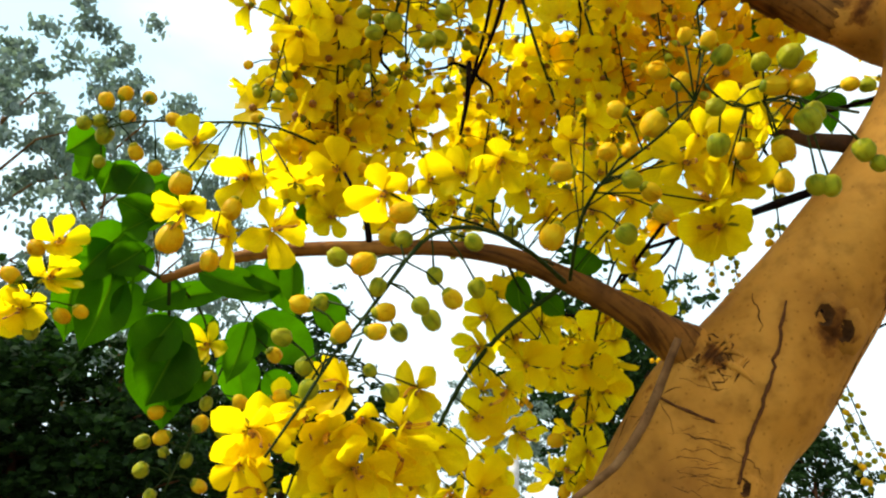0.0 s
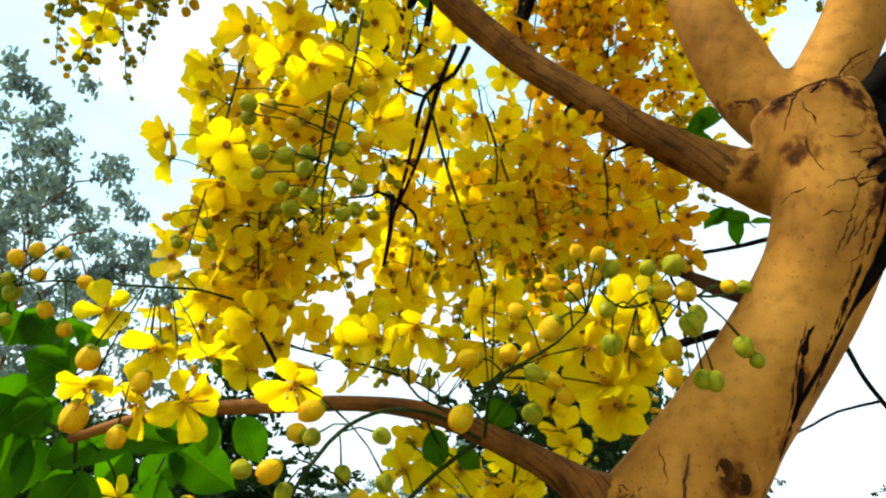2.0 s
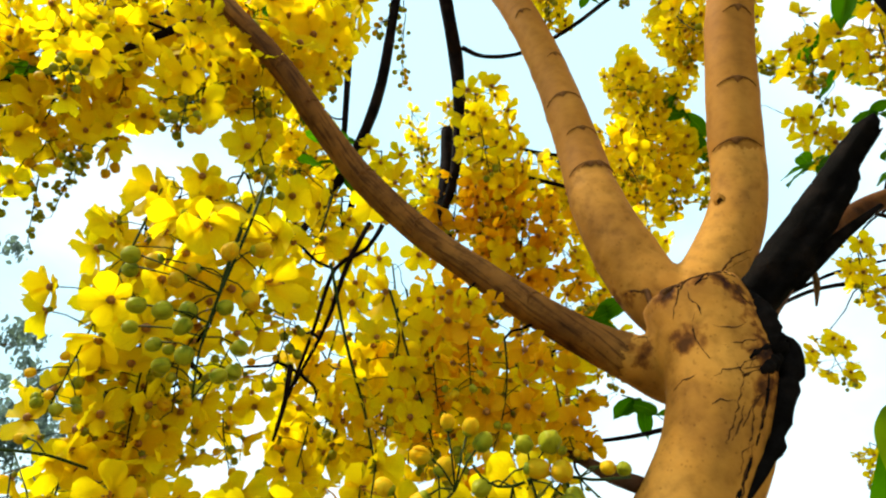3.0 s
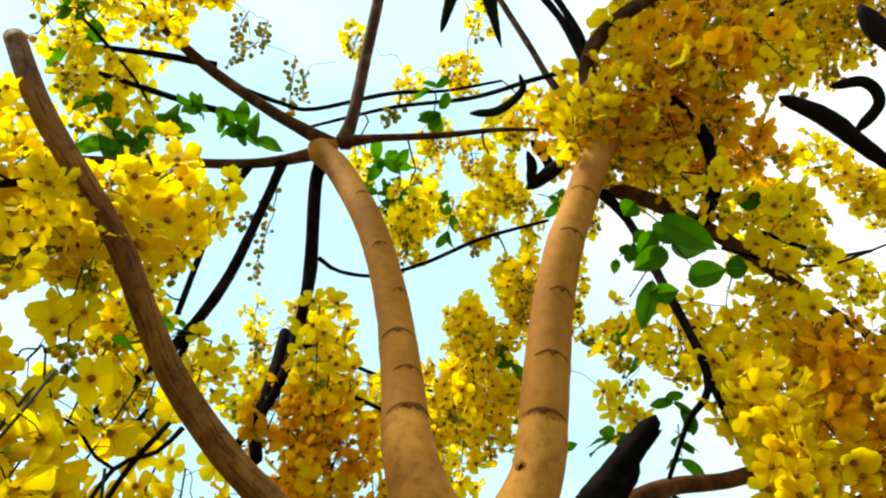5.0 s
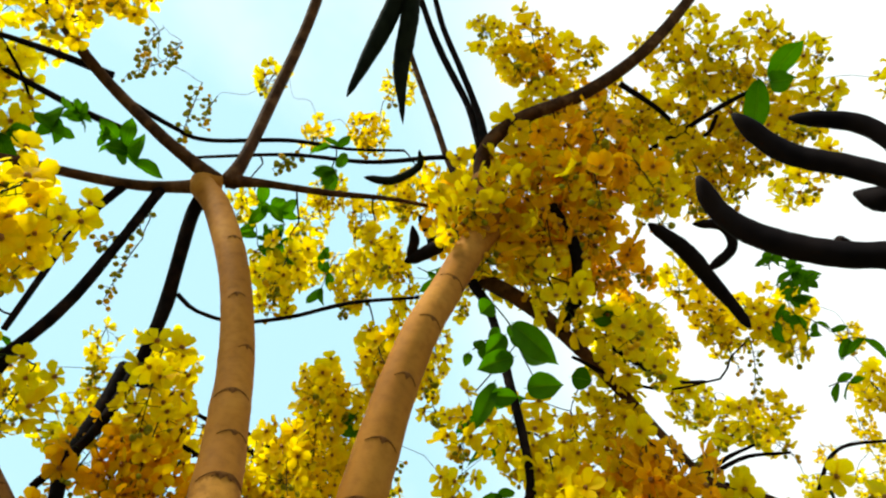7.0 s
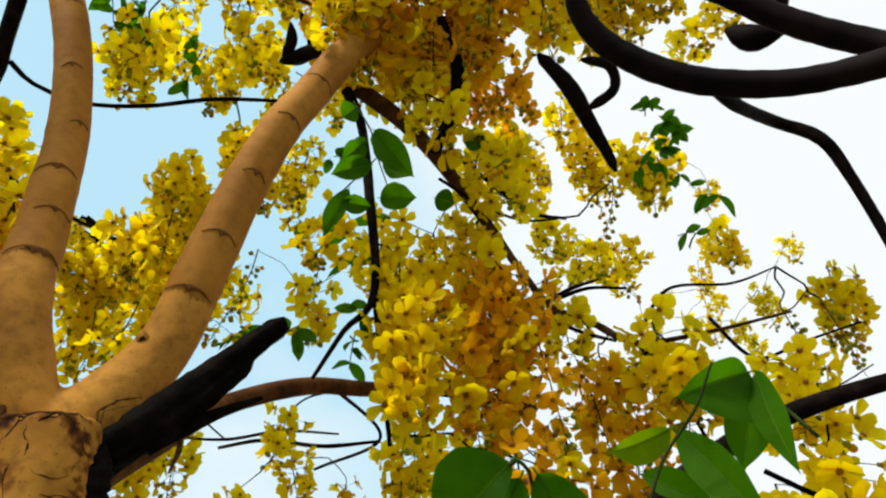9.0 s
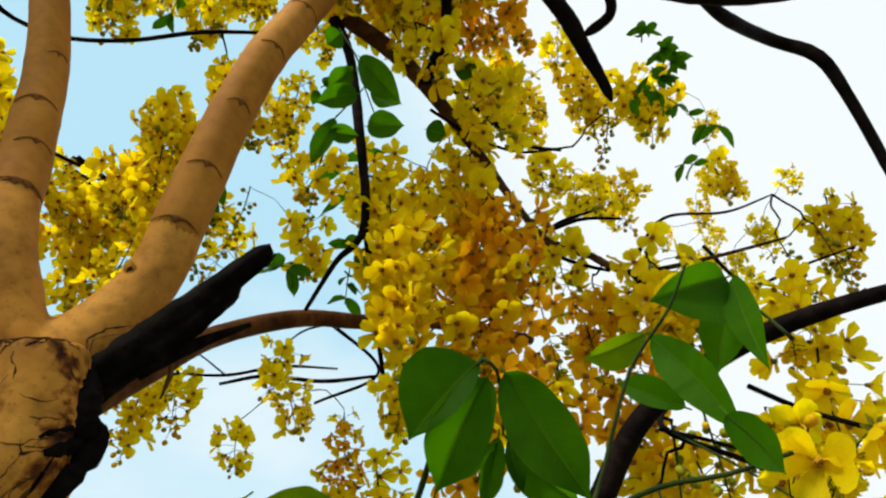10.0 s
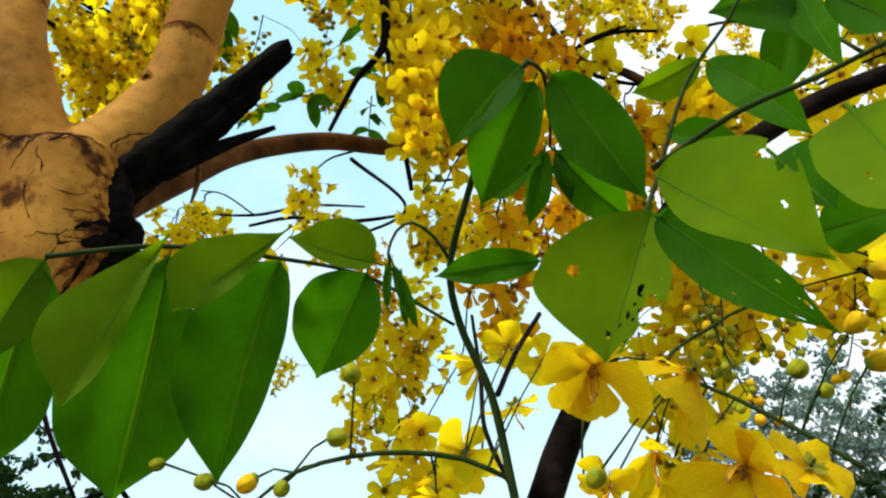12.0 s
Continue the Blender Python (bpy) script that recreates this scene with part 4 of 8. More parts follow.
limb("twig", [(0.238, 0.901, 1.878, 0.0032), (0.265, 0.832, 1.916, 0.0030), (0.298, 0.777, 1.959, 0.0025)], BARK_DARK, 6)
limb("twig", [(0.497, 0.763, 2.027, 0.0121), (0.482, 0.817, 2.057, 0.0112), (0.461, 0.868, 2.094, 0.0086), (0.433, 0.964, 2.161, 0.0066)], BARK_BROWN, 8)
limb("twig", [(0.757, 0.989, 2.014, 0.0046), (0.883, 1.156, 1.985, 0.0047), (1.038, 1.307, 1.913, 0.0045)], BARK_DARK, 6)
limb("twig", [(0.603, 0.533, 1.921, 0.0024), (0.616, 0.529, 1.885, 0.0023), (0.646, 0.513, 1.821, 0.0020)], BARK_DARK, 6)
limb("twig", [(0.010, 0.919, 2.245, 0.0046), (0.009, 0.929, 2.189, 0.0041), (-0.002, 0.948, 2.128, 0.0027)], BARK_DARK, 6)
limb("twig", [(1.550, 1.317, 3.069, 0.0072), (1.734, 1.259, 2.914, 0.0060), (1.617, 1.445, 2.832, 0.0052)], BARK_DARK, 6)
limb("twig", [(1.099, 0.597, 2.758, 0.0080), (1.149, 0.629, 2.653, 0.0071), (1.179, 0.648, 2.566, 0.0064), (1.219, 0.673, 2.468, 0.0045)], BARK_DARK, 6)
limb("twig", [(0.725, 1.652, 3.515, 0.0116), (0.839, 1.652, 3.485, 0.0088), (0.994, 1.697, 3.536, 0.0062)], BARK_DARK, 6)
limb("dead_sliver", [(0.729, 0.659, 2.287, 0.0120), (0.764, 0.634, 2.320, 0.0123), (0.805, 0.616, 2.355, 0.0093), (0.858, 0.586, 2.391, 0.0039)], DEAD, 8)
limb("twig", [(0.767, 0.662, 2.368, 0.0036), (0.783, 0.674, 2.337, 0.0040), (0.790, 0.685, 2.314, 0.0053), (0.791, 0.704, 2.286, 0.0018)], BARK_GREY, 6)
limb("twig", [(0.409, 1.370, 1.959, 0.0029), (0.331, 1.385, 1.966, 0.0030), (0.262, 1.399, 1.949, 0.0024)], BARK_DARK, 6)
limb("twig", [(0.695, 1.544, 3.371, 0.0100), (0.792, 1.542, 3.355, 0.0094), (0.857, 1.549, 3.333, 0.0078), (0.944, 1.595, 3.407, 0.0055)], BARK_DARK, 6)
limb("twig", [(1.391, 1.672, 2.919, 0.0057), (1.509, 1.583, 2.953, 0.0077), (1.670, 1.478, 2.946, 0.0079), (1.816, 1.345, 2.963, 0.0059)], BARK_DARK, 6)
limb("twig", [(1.682, 0.508, 2.975, 0.0104), (1.713, 0.434, 2.920, 0.0094), (1.744, 0.359, 2.828, 0.0083), (1.804, 0.281, 2.790, 0.0055)], BARK_DARK, 6)
limb("twig", [(1.273, 0.015, 2.191, 0.0037), (1.304, -0.032, 2.148, 0.0036), (1.334, -0.099, 2.103, 0.0031)], BARK_DARK, 6)
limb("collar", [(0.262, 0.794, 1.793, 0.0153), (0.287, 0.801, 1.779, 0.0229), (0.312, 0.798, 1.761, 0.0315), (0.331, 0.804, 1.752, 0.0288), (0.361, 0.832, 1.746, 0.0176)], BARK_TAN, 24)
limb("twig", [(-0.045, 0.662, 2.355, 0.0016), (-0.063, 0.689, 2.283, 0.0016), (-0.077, 0.728, 2.200, 0.0012)], STALK, 6)
limb("twig", [(0.070, 0.729, 2.317, 0.0022), (0.103, 0.774, 2.211, 0.0022), (0.138, 0.817, 2.124, 0.0020), (0.159, 0.845, 2.051, 0.0012)], STALK, 6)
limb("twig", [(0.159, 0.780, 2.311, 0.0020), (0.198, 0.816, 2.207, 0.0020), (0.237, 0.851, 2.099, 0.0013)], STALK, 6)
limb("twig", [(0.138, 0.910, 2.540, 0.0051), (0.112, 0.924, 2.491, 0.0040), (0.060, 0.923, 2.441, 0.0040), (0.032, 0.959, 2.326, 0.0035), (0.004, 0.990, 2.220, 0.0025)], BARK_DARK, 6)
limb("twig", [(-0.044, 0.664, 2.363, 0.0014), (-0.062, 0.694, 2.279, 0.0014), (-0.083, 0.735, 2.176, 0.0010)], STALK, 6)
limb("twig", [(1.002, 0.212, 1.872, 0.0008), (1.004, 0.221, 1.842, 0.0008), (1.007, 0.226, 1.811, 0.0007)], STALK, 6)
limb("twig", [(0.965, 0.306, 1.951, 0.0011), (0.977, 0.319, 1.894, 0.0013), (0.979, 0.334, 1.839, 0.0011)], STALK, 6)
limb("twig", [(1.835, 0.159, 2.833, 0.0050), (1.873, 0.105, 2.702, 0.0047), (1.879, -0.012, 2.691, 0.0039), (1.895, -0.132, 2.687, 0.0025)], BARK_DARK, 6)
limb("twig", [(1.873, 0.105, 2.702, 0.0040), (1.891, 0.055, 2.606, 0.0032), (1.907, -0.017, 2.578, 0.0025), (1.910, -0.108, 2.593, 0.0018)], BARK_DARK, 6)
limb("twig", [(1.778, 0.316, 2.857, 0.0052), (1.798, 0.217, 2.943, 0.0045), (1.899, 0.090, 2.942, 0.0037), (1.961, -0.018, 2.969, 0.0022)], BARK_DARK, 6)
limb("twig", [(0.726, 1.577, 3.462, 0.0082), (0.831, 1.579, 3.432, 0.0065), (0.901, 1.585, 3.404, 0.0056), (0.970, 1.539, 3.431, 0.0038)], BARK_DARK, 6)
limb("twig", [(1.175, 1.619, 2.861, 0.0034), (1.335, 1.533, 2.873, 0.0053), (1.469, 1.430, 2.909, 0.0054), (1.614, 1.325, 2.908, 0.0037)], BARK_DARK, 6)
limb("twig", [(1.335, 1.533, 2.873, 0.0035), (1.256, 1.592, 2.949, 0.0027), (1.208, 1.658, 2.980, 0.0018)], BARK_DARK, 6)
limb("twig", [(-0.649, 0.929, 3.968, 0.0070), (-0.500, 0.969, 3.881, 0.0061), (-0.391, 1.050, 3.868, 0.0054), (-0.303, 1.141, 3.834, 0.0037)], BARK_DARK, 6)
limb("twig", [(1.253, 0.523, 3.198, 0.0045), (1.390, 0.492, 3.173, 0.0045), (1.512, 0.438, 3.161, 0.0037), (1.618, 0.330, 3.176, 0.0030)], BARK_DARK, 6)
limb("twig", [(1.588, 0.442, 2.921, 0.0061), (1.656, 0.374, 2.958, 0.0055), (1.741, 0.306, 2.966, 0.0041)], BARK_DARK, 6)
limb("twig", [(1.608, 0.469, 2.880, 0.0053), (1.659, 0.422, 2.840, 0.0052), (1.709, 0.360, 2.805, 0.0038)], BARK_DARK, 6)


# ---- cracks, knots, dead wood and modelled shade on the trunk ----
trunk = bpy.data.objects["trunk"]
BARK_TREE = BVHTree.FromObject(trunk, bpy.context.evaluated_depsgraph_get())


def on_bark(p, out=0.0):
    """The point of the trunk's surface nearest to p, moved out along the bark's normal."""
    place, normal, _, far = BARK_TREE.find_nearest(Vector(p))
    return place + normal * out if far < 0.06 else Vector(p)



def bark_crack(pts, r):
    """A rough dark seam in the bark; the widest ones draw a band of shadow."""
    path = spline([(*p, 1.35 * r * (0.3 if k in (0, len(pts) - 1) else 1)) for k, p in enumerate(pts)], 0.006)
    rnd = random.Random(int(abs(pts[0][0] * 5000)))
    s = Shape(CRACK)
    s.tube([on_bark(Vector(p[:3]) + Vector((rnd.gauss(0, 0.0015), 0, rnd.gauss(0, 0.0015))), -0.45 * p[3]) for p in path], [p[3] * rnd.uniform(0.5, 1.3) for p in path], 6)
    s.make("bark_crack", trunk)


def vine(pts, r):
    """A dry tendril lying on the bark, knobbly and a little crooked."""
    rnd = random.Random(int(r * 1e5))
    path = spline([(*p, r * (0.55 if k == 0 else 1)) for k, p in enumerate(pts)], 0.007)
    s = Shape(VINE)
    s.tube([on_bark(Vector(p[:3]) + Vector((rnd.gauss(0, 0.0009), 0, 0)), 0.4 * p[3]) for p in path], [p[3] * rnd.uniform(0.75, 1.35) for p in path], 7, 0, 0.2)
    s.make("dry_tendril", trunk)


def char_shade(pts, r):
    """A ragged dark strip, sunk in the bark: char, and shade given as dark material."""
    path = spline([(*p, r * (0.35 if k in (0, len(pts) - 1) else 1)) for k, p in enumerate(pts)], 0.006)
    rnd = random.Random(int(abs(pts[0][2] * 7000)))
    s = Shape(DEAD, CRACK)
    s.tube([on_bark(Vector(p[:3]) + Vector((0, 0, rnd.gauss(0, 0.0015))), -0.62 * p[3]) for p in path], [p[3] * rnd.uniform(0.6, 1.15) for p in path], 9, rnd.choice((0, 1)), 0.3)
    s.make("charred_hollow", trunk)


def knot(c, n, r):
    """An old branch scar: a raised lip of bark round a sunken dark middle."""
    c = on_bark(c)
    n, u, w = basis(n)
    rnd = random.Random(int(r * 1e5))
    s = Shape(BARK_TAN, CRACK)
    lip = [rnd.uniform(0.75, 1.25) for a in range(18)]
    ring = lambda rr, h, j=1.0: [c + (u * math.cos(a * math.pi / 9) * 1.1 + w * math.sin(a * math.pi / 9) * 0.8) * r * rr * (1 + (lip[a] - 1) * j * 0.5) + n * r * h * lip[a] for a in range(18)]
    s.grid([ring(2.3, -0.35), ring(1.75, 0.06), ring(1.35, 0.34), ring(1.08, 0.42)], 0, None, True)
    s.grid([ring(1.08, 0.42), ring(0.85, 0.3), ring(0.62, 0.06), ring(0.3, 0.16), ring(0.03, 0.2)], 1, None, True)
    s.make("knot", trunk)


def fold(pts, r):
    """A wrinkle of bark, as it gathers under an old branch."""
    path = spline([(*p, r * (0.3 if k in (0, len(pts) - 1) else 1)) for k, p in enumerate(pts)], 0.004)
    rnd = random.Random(int(abs(pts[0][0] * 9000 + pts[0][2] * 700)))
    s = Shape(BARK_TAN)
    s.tube([on_bark(p[:3], 0.1 * p[3]) for p in path], [p[3] * rnd.uniform(0.8, 1.25) for p in path], 8, 0, 0.25)
    s.make("bark_fold", trunk)


def dead_stub(pts):
    """A charred, broken-off limb: splintered along its sides, with a torn end."""
    path = spline(pts, 0.012)
    rnd = random.Random(4)
    s = Shape(DEAD)
    n = 18
    torn = [rnd.uniform(-0.014, 0.012) for j in range(n)]
    ridge = [rnd.uniform(-0.2, 0.22) for j in range(n)]
    rows = []
    for i, p in enumerate(path):
        q = Vector(p[:3])
        d = Vector(path[min(i + 1, len(path) - 1)][:3] - path[max(i - 1, 0)][:3]).normalized()
        d, u, w = basis(d)
        f = i / (len(path) - 1)
        row = []
        for j in range(n):
            a = 2 * math.pi * j / n
            r = p[3] * (1 + ridge[j] + 0.22 * noise.noise(q * 55 + Vector((j, 0, 0))))
            if f > 0.78 and math.sin(a + 0.8) < -0.2:
                r *= 0.62
            o = u * math.cos(a) * 1.05 + w * math.sin(a) * 0.8
            row.append(q + o * r + d * (torn[j] * max(0, f - 0.8) * 5))
        rows.append(row)
    end = Vector(path[-1][:3]) - d * 0.012
    rows.append([end] * n)
    s.grid(rows, 0, None, True)
    s.make("dead_stub", tree, "charred black broken limb stub with a torn end")


def dead_strip(pts):
    """A charred strip of dead wood that runs down the side of the trunk."""
    path = spline(pts, 0.01)
    s = Shape(DEAD)
    line = []
    for k, p in enumerate(path):
        # it dies away into the bark
        f = min(max((k / len(path) - 0.35) / 0.3, 0), 1)
        line.append(Vector(p[:3]).lerp(on_bark(p[:3], -0.35 * p[3]), f))
    s.tube(line, [p[3] * (1 + 0.6 * noise.noise(Vector((k * 0.9, 3, 0)))) for k, p in enumerate(path)], 16, 0, 0.75)
    s.make("dead_strip", tree, "charred black strip of dead wood")


def charred_side(pts):
    """Bark burnt to charcoal beside the stub: a low, ragged crust on the trunk."""
    path = spline(pts, 0.005)
    s = Shape(DEAD)
    rnd = random.Random(len(pts))
    s.tube([on_bark(p[:3], -0.55 * p[3]) for p in path], [p[3] * rnd.uniform(0.85, 1.15) for p in path], 16, 0, 0.35)
    s.make("charred_crust", trunk, "ragged crust of charred bark")


bark_crack([(0.244, 0.777, 1.670), (0.286, 0.747, 1.665), (0.324, 0.736, 1.651), (0.352, 0.744, 1.635), (0.367, 0.759, 1.612)], 0.0006)
bark_crack([(0.260, 0.788, 1.708), (0.265, 0.768, 1.689), (0.266, 0.756, 1.670)], 0.0009)
bark_crack([(0.260, 0.749, 1.619), (0.289, 0.742, 1.625), (0.330, 0.743, 1.621)], 0.0004)
bark_crack([(0.317, 0.780, 1.787), (0.317, 0.763, 1.765), (0.316, 0.753, 1.744)], 0.0015)
bark_crack([(0.296, 0.778, 1.753), (0.309, 0.756, 1.741), (0.326, 0.743, 1.735)], 0.0013)
bark_crack([(0.303, 0.774, 1.772), (0.302, 0.769, 1.752), (0.296, 0.768, 1.738)], 0.0014)
bark_crack([(0.323, 0.763, 1.778), (0.328, 0.752, 1.760), (0.328, 0.742, 1.740)], 0.0011)
bark_crack([(0.283, 0.769, 1.719), (0.266, 0.782, 1.713), (0.248, 0.795, 1.700)], 0.0013)
bark_crack([(0.364, 0.760, 1.832), (0.366, 0.744, 1.802), (0.362, 0.737, 1.781)], 0.0010)
bark_crack([(0.604, 0.658, 2.181), (0.631, 0.653, 2.186), (0.663, 0.664, 2.197)], 0.0011)
bark_crack([(0.585, 0.669, 2.144), (0.618, 0.659, 2.155), (0.655, 0.662, 2.173)], 0.0014)
bark_crack([(0.615, 0.659, 2.159), (0.615, 0.664, 2.129), (0.602, 0.674, 2.094), (0.584, 0.682, 2.053)], 0.0015)
bark_crack([(0.548, 0.719, 2.143), (0.559, 0.695, 2.149), (0.567, 0.686, 2.149)], 0.0013)
bark_crack([(0.534, 0.804, 2.340), (0.537, 0.696, 2.306), (0.553, 0.672, 2.306)], 0.0013)
bark_crack([(0.582, 0.655, 2.278), (0.616, 0.649, 2.296), (0.733, 0.732, 2.392)], 0.0011)
bark_crack([(0.571, 0.665, 2.265), (0.580, 0.661, 2.240), (0.582, 0.663, 2.227)], 0.0011)
bark_crack([(0.518, 0.750, 2.236), (0.544, 0.751, 2.234), (0.549, 0.747, 2.200)], 0.0010)
bark_crack([(0.555, 0.688, 2.236), (0.565, 0.663, 2.279), (0.596, 0.648, 2.299), (0.643, 0.657, 2.294)], 0.0016)
bark_crack([(0.629, 0.656, 2.170), (0.662, 0.663, 2.194)], 0.0022)
bark_crack([(0.621, 0.660, 2.149), (0.661, 0.667, 2.162)], 0.0022)
bark_crack([(0.610, 0.680, 2.078), (0.631, 0.669, 2.110), (0.656, 0.673, 2.126)], 0.002)
bark_crack([(0.641, 0.656, 2.303), (0.694, 0.723, 2.379), (0.735, 0.726, 2.406)], 0.0016)
bark_crack([(0.624, 0.688, 2.062), (0.605, 0.699, 2.021), (0.598, 0.723, 1.970)], 0.0014)
# wide dark seams that draw the brown shadow band across the trunk
bark_crack([(0.633, 0.668, 2.115), (0.689, 0.697, 2.159)], 0.003)
bark_crack([(0.632, 0.685, 2.077), (0.645, 0.675, 2.111), (0.653, 0.669, 2.127)], 0.003)
bark_crack([(0.575, 0.679, 2.104), (0.588, 0.673, 2.110), (0.601, 0.670, 2.108)], 0.002)
bark_crack([(0.652, 0.713, 2.060), (0.655, 0.699, 2.081)], 0.003)
vine([(0.391, 0.733, 1.819), (0.381, 0.727, 1.780), (0.370, 0.729, 1.743), (0.355, 0.730, 1.700), (0.342, 0.736, 1.658), (0.330, 0.740, 1.617)], 0.0019)
vine([(0.258, 0.790, 1.709), (0.278, 0.758, 1.695), (0.306, 0.738, 1.682)], 0.0018)
# dark round the stub's foot and the fork: char, with the shade there modelled in
char_shade([(0.631, 0.658, 2.166), (0.667, 0.668, 2.191)], 0.013)
char_shade([(0.617, 0.662, 2.139), (0.662, 0.668, 2.160)], 0.009)
char_shade([(0.676, 0.670, 2.207), (0.685, 0.677, 2.240), (0.719, 0.780, 2.338)], 0.010)
char_shade([(0.565, 0.664, 2.278), (0.541, 0.690, 2.298), (0.535, 0.791, 2.343)], 0.006)
char_shade([(0.580, 0.655, 2.273), (0.604, 0.649, 2.297), (0.643, 0.657, 2.293)], 0.005)
bark_crack([(0.285, 0.786, 1.747), (0.303, 0.768, 1.752), (0.313, 0.754, 1.744), (0.325, 0.746, 1.747)], 0.0008)
bark_crack([(0.289, 0.778, 1.743), (0.306, 0.757, 1.736), (0.323, 0.744, 1.732)], 0.0007)
bark_crack([(0.315, 0.770, 1.776), (0.308, 0.770, 1.762), (0.302, 0.765, 1.750)], 0.0006)
bark_crack([(0.320, 0.761, 1.768), (0.321, 0.751, 1.750), (0.321, 0.744, 1.737)], 0.0007)
bark_crack([(0.322, 0.748, 1.740), (0.328, 0.745, 1.750), (0.327, 0.751, 1.763)], 0.0009)
bark_crack([(0.266, 0.748, 1.628), (0.295, 0.741, 1.634), (0.324, 0.741, 1.631)], 0.0004)
bark_crack([(0.282, 0.744, 1.609), (0.299, 0.739, 1.617), (0.317, 0.742, 1.615)], 0.0004)
bark_crack([(0.256, 0.754, 1.639), (0.278, 0.745, 1.642), (0.301, 0.739, 1.640)], 0.0005)
bark_crack([(0.242, 0.829, 1.702), (0.221, 0.814, 1.670), (0.203, 0.813, 1.640)], 0.0012)
bark_crack([(0.229, 0.820, 1.684), (0.241, 0.793, 1.686), (0.231, 0.796, 1.673)], 0.0008)
char_shade([(0.313, 0.764, 1.763), (0.321, 0.751, 1.750), (0.325, 0.747, 1.740)], 0.005)
char_shade([(0.658, 0.666, 2.155), (0.640, 0.681, 2.091), (0.616, 0.697, 2.036)], 0.006)
char_shade([(0.624, 0.691, 2.056), (0.601, 0.701, 2.007), (0.582, 0.721, 1.956)], 0.007)
char_shade([(0.595, 0.700, 2.007), (0.575, 0.716, 1.954), (0.554, 0.727, 1.909)], 0.004)
bark_crack([(0.633, 0.666, 2.123), (0.621, 0.680, 2.075), (0.596, 0.695, 2.020)], 0.0015)
bark_crack([(0.592, 0.683, 2.060), (0.605, 0.678, 2.081), (0.613, 0.669, 2.101)], 0.0013)
bark_crack([(0.301, 0.773, 1.779), (0.318, 0.766, 1.770), (0.328, 0.745, 1.750)], 0.0012)
bark_crack([(0.314, 0.777, 1.783), (0.324, 0.763, 1.778), (0.334, 0.745, 1.761)], 0.0014)
bark_crack([(0.297, 0.773, 1.762), (0.315, 0.760, 1.758), (0.322, 0.745, 1.729)], 0.0011)
bark_crack([(0.300, 0.759, 1.732), (0.315, 0.747, 1.727), (0.332, 0.741, 1.732)], 0.0010)
bark_crack([(0.331, 0.747, 1.760), (0.333, 0.744, 1.743), (0.328, 0.739, 1.729)], 0.0010)
bark_crack([(0.284, 0.772, 1.731), (0.300, 0.752, 1.718), (0.324, 0.741, 1.717)], 0.0009)
bark_crack([(0.544, 0.693, 2.268), (0.565, 0.666, 2.283), (0.592, 0.650, 2.292), (0.632, 0.652, 2.284)], 0.0016)
bark_crack([(0.635, 0.654, 2.287), (0.644, 0.653, 2.256), (0.668, 0.664, 2.245)], 0.0014)
bark_crack([(0.575, 0.664, 2.232), (0.571, 0.673, 2.202), (0.583, 0.669, 2.164)], 0.0016)
bark_crack([(0.627, 0.659, 2.151), (0.657, 0.663, 2.180)], 0.0018)
bark_crack([(0.640, 0.666, 2.130), (0.672, 0.676, 2.157)], 0.0016)
bark_crack([(0.596, 0.658, 2.212), (0.621, 0.651, 2.206), (0.639, 0.650, 2.217)], 0.0013)
knot((0.430, 0.726, 1.802), (-0.403, -0.896, -0.185), 0.0105)
knot((0.451, 0.732, 1.786), (-0.421, -0.893, -0.162), 0.0115)
char_shade([(0.424, 0.725, 1.812), (0.430, 0.726, 1.802), (0.436, 0.727, 1.796)], 0.0055)
char_shade([(0.445, 0.732, 1.794), (0.451, 0.732, 1.786), (0.457, 0.733, 1.780)], 0.006)
# the ragged edge of the bark where the dead strip runs out
char_shade([(0.552, 0.705, 1.972), (0.539, 0.708, 1.944), (0.532, 0.722, 1.905), (0.528, 0.733, 1.872), (0.506, 0.751, 1.815)], 0.0055)
char_shade([(0.575, 0.730, 1.945), (0.567, 0.739, 1.912), (0.553, 0.762, 1.868), (0.527, 0.770, 1.824)], 0.006)
bark_crack([(0.545, 0.700, 1.975), (0.532, 0.709, 1.938), (0.523, 0.722, 1.894), (0.512, 0.735, 1.850)], 0.0018)
bark_crack([(0.506, 0.751, 1.815), (0.480, 0.762, 1.770), (0.455, 0.772, 1.725), (0.430, 0.780, 1.680)], 0.0012)
# the collar of wrinkled bark under the lowest branch
FOLD = random.Random(8)
for k in range(13):
    x, z = FOLD.uniform(0.288, 0.338), FOLD.uniform(1.728, 1.79)
    lean = FOLD.uniform(0.2, 1.3) * FOLD.choice((-1, 1))
    run = FOLD.uniform(0.010, 0.022)
    ends = [(x + run * f * math.cos(lean), 0.74, z + run * f * math.sin(lean) + 0.004 * (1 - f * f)) for f in (-1, -0.4, 0.4, 1)]
    fold(ends, FOLD.uniform(0.0022, 0.0036))
    bark_crack([(px + 0.003, py, pz - 0.004) for px, py, pz in ends], 0.0011)
for k in range(9):
    z = 1.60 + 0.011 * k
    x = 0.25 + 0.35 * (z - 1.6) + FOLD.uniform(-0.02, 0.03)
    bark_crack([(x + 0.022 * j, 0.73, z + 0.003 * math.sin(j * 1.7 + k) - 0.0035 * j) for j in range(FOLD.choice((3, 4, 5)))], 0.00045)
knot((0.336, 0.746, 1.614), (-0.308, -0.951, 0.033), 0.008)
knot((0.701, 0.722, 2.499), (-0.440, -0.660, -0.608), 0.006)
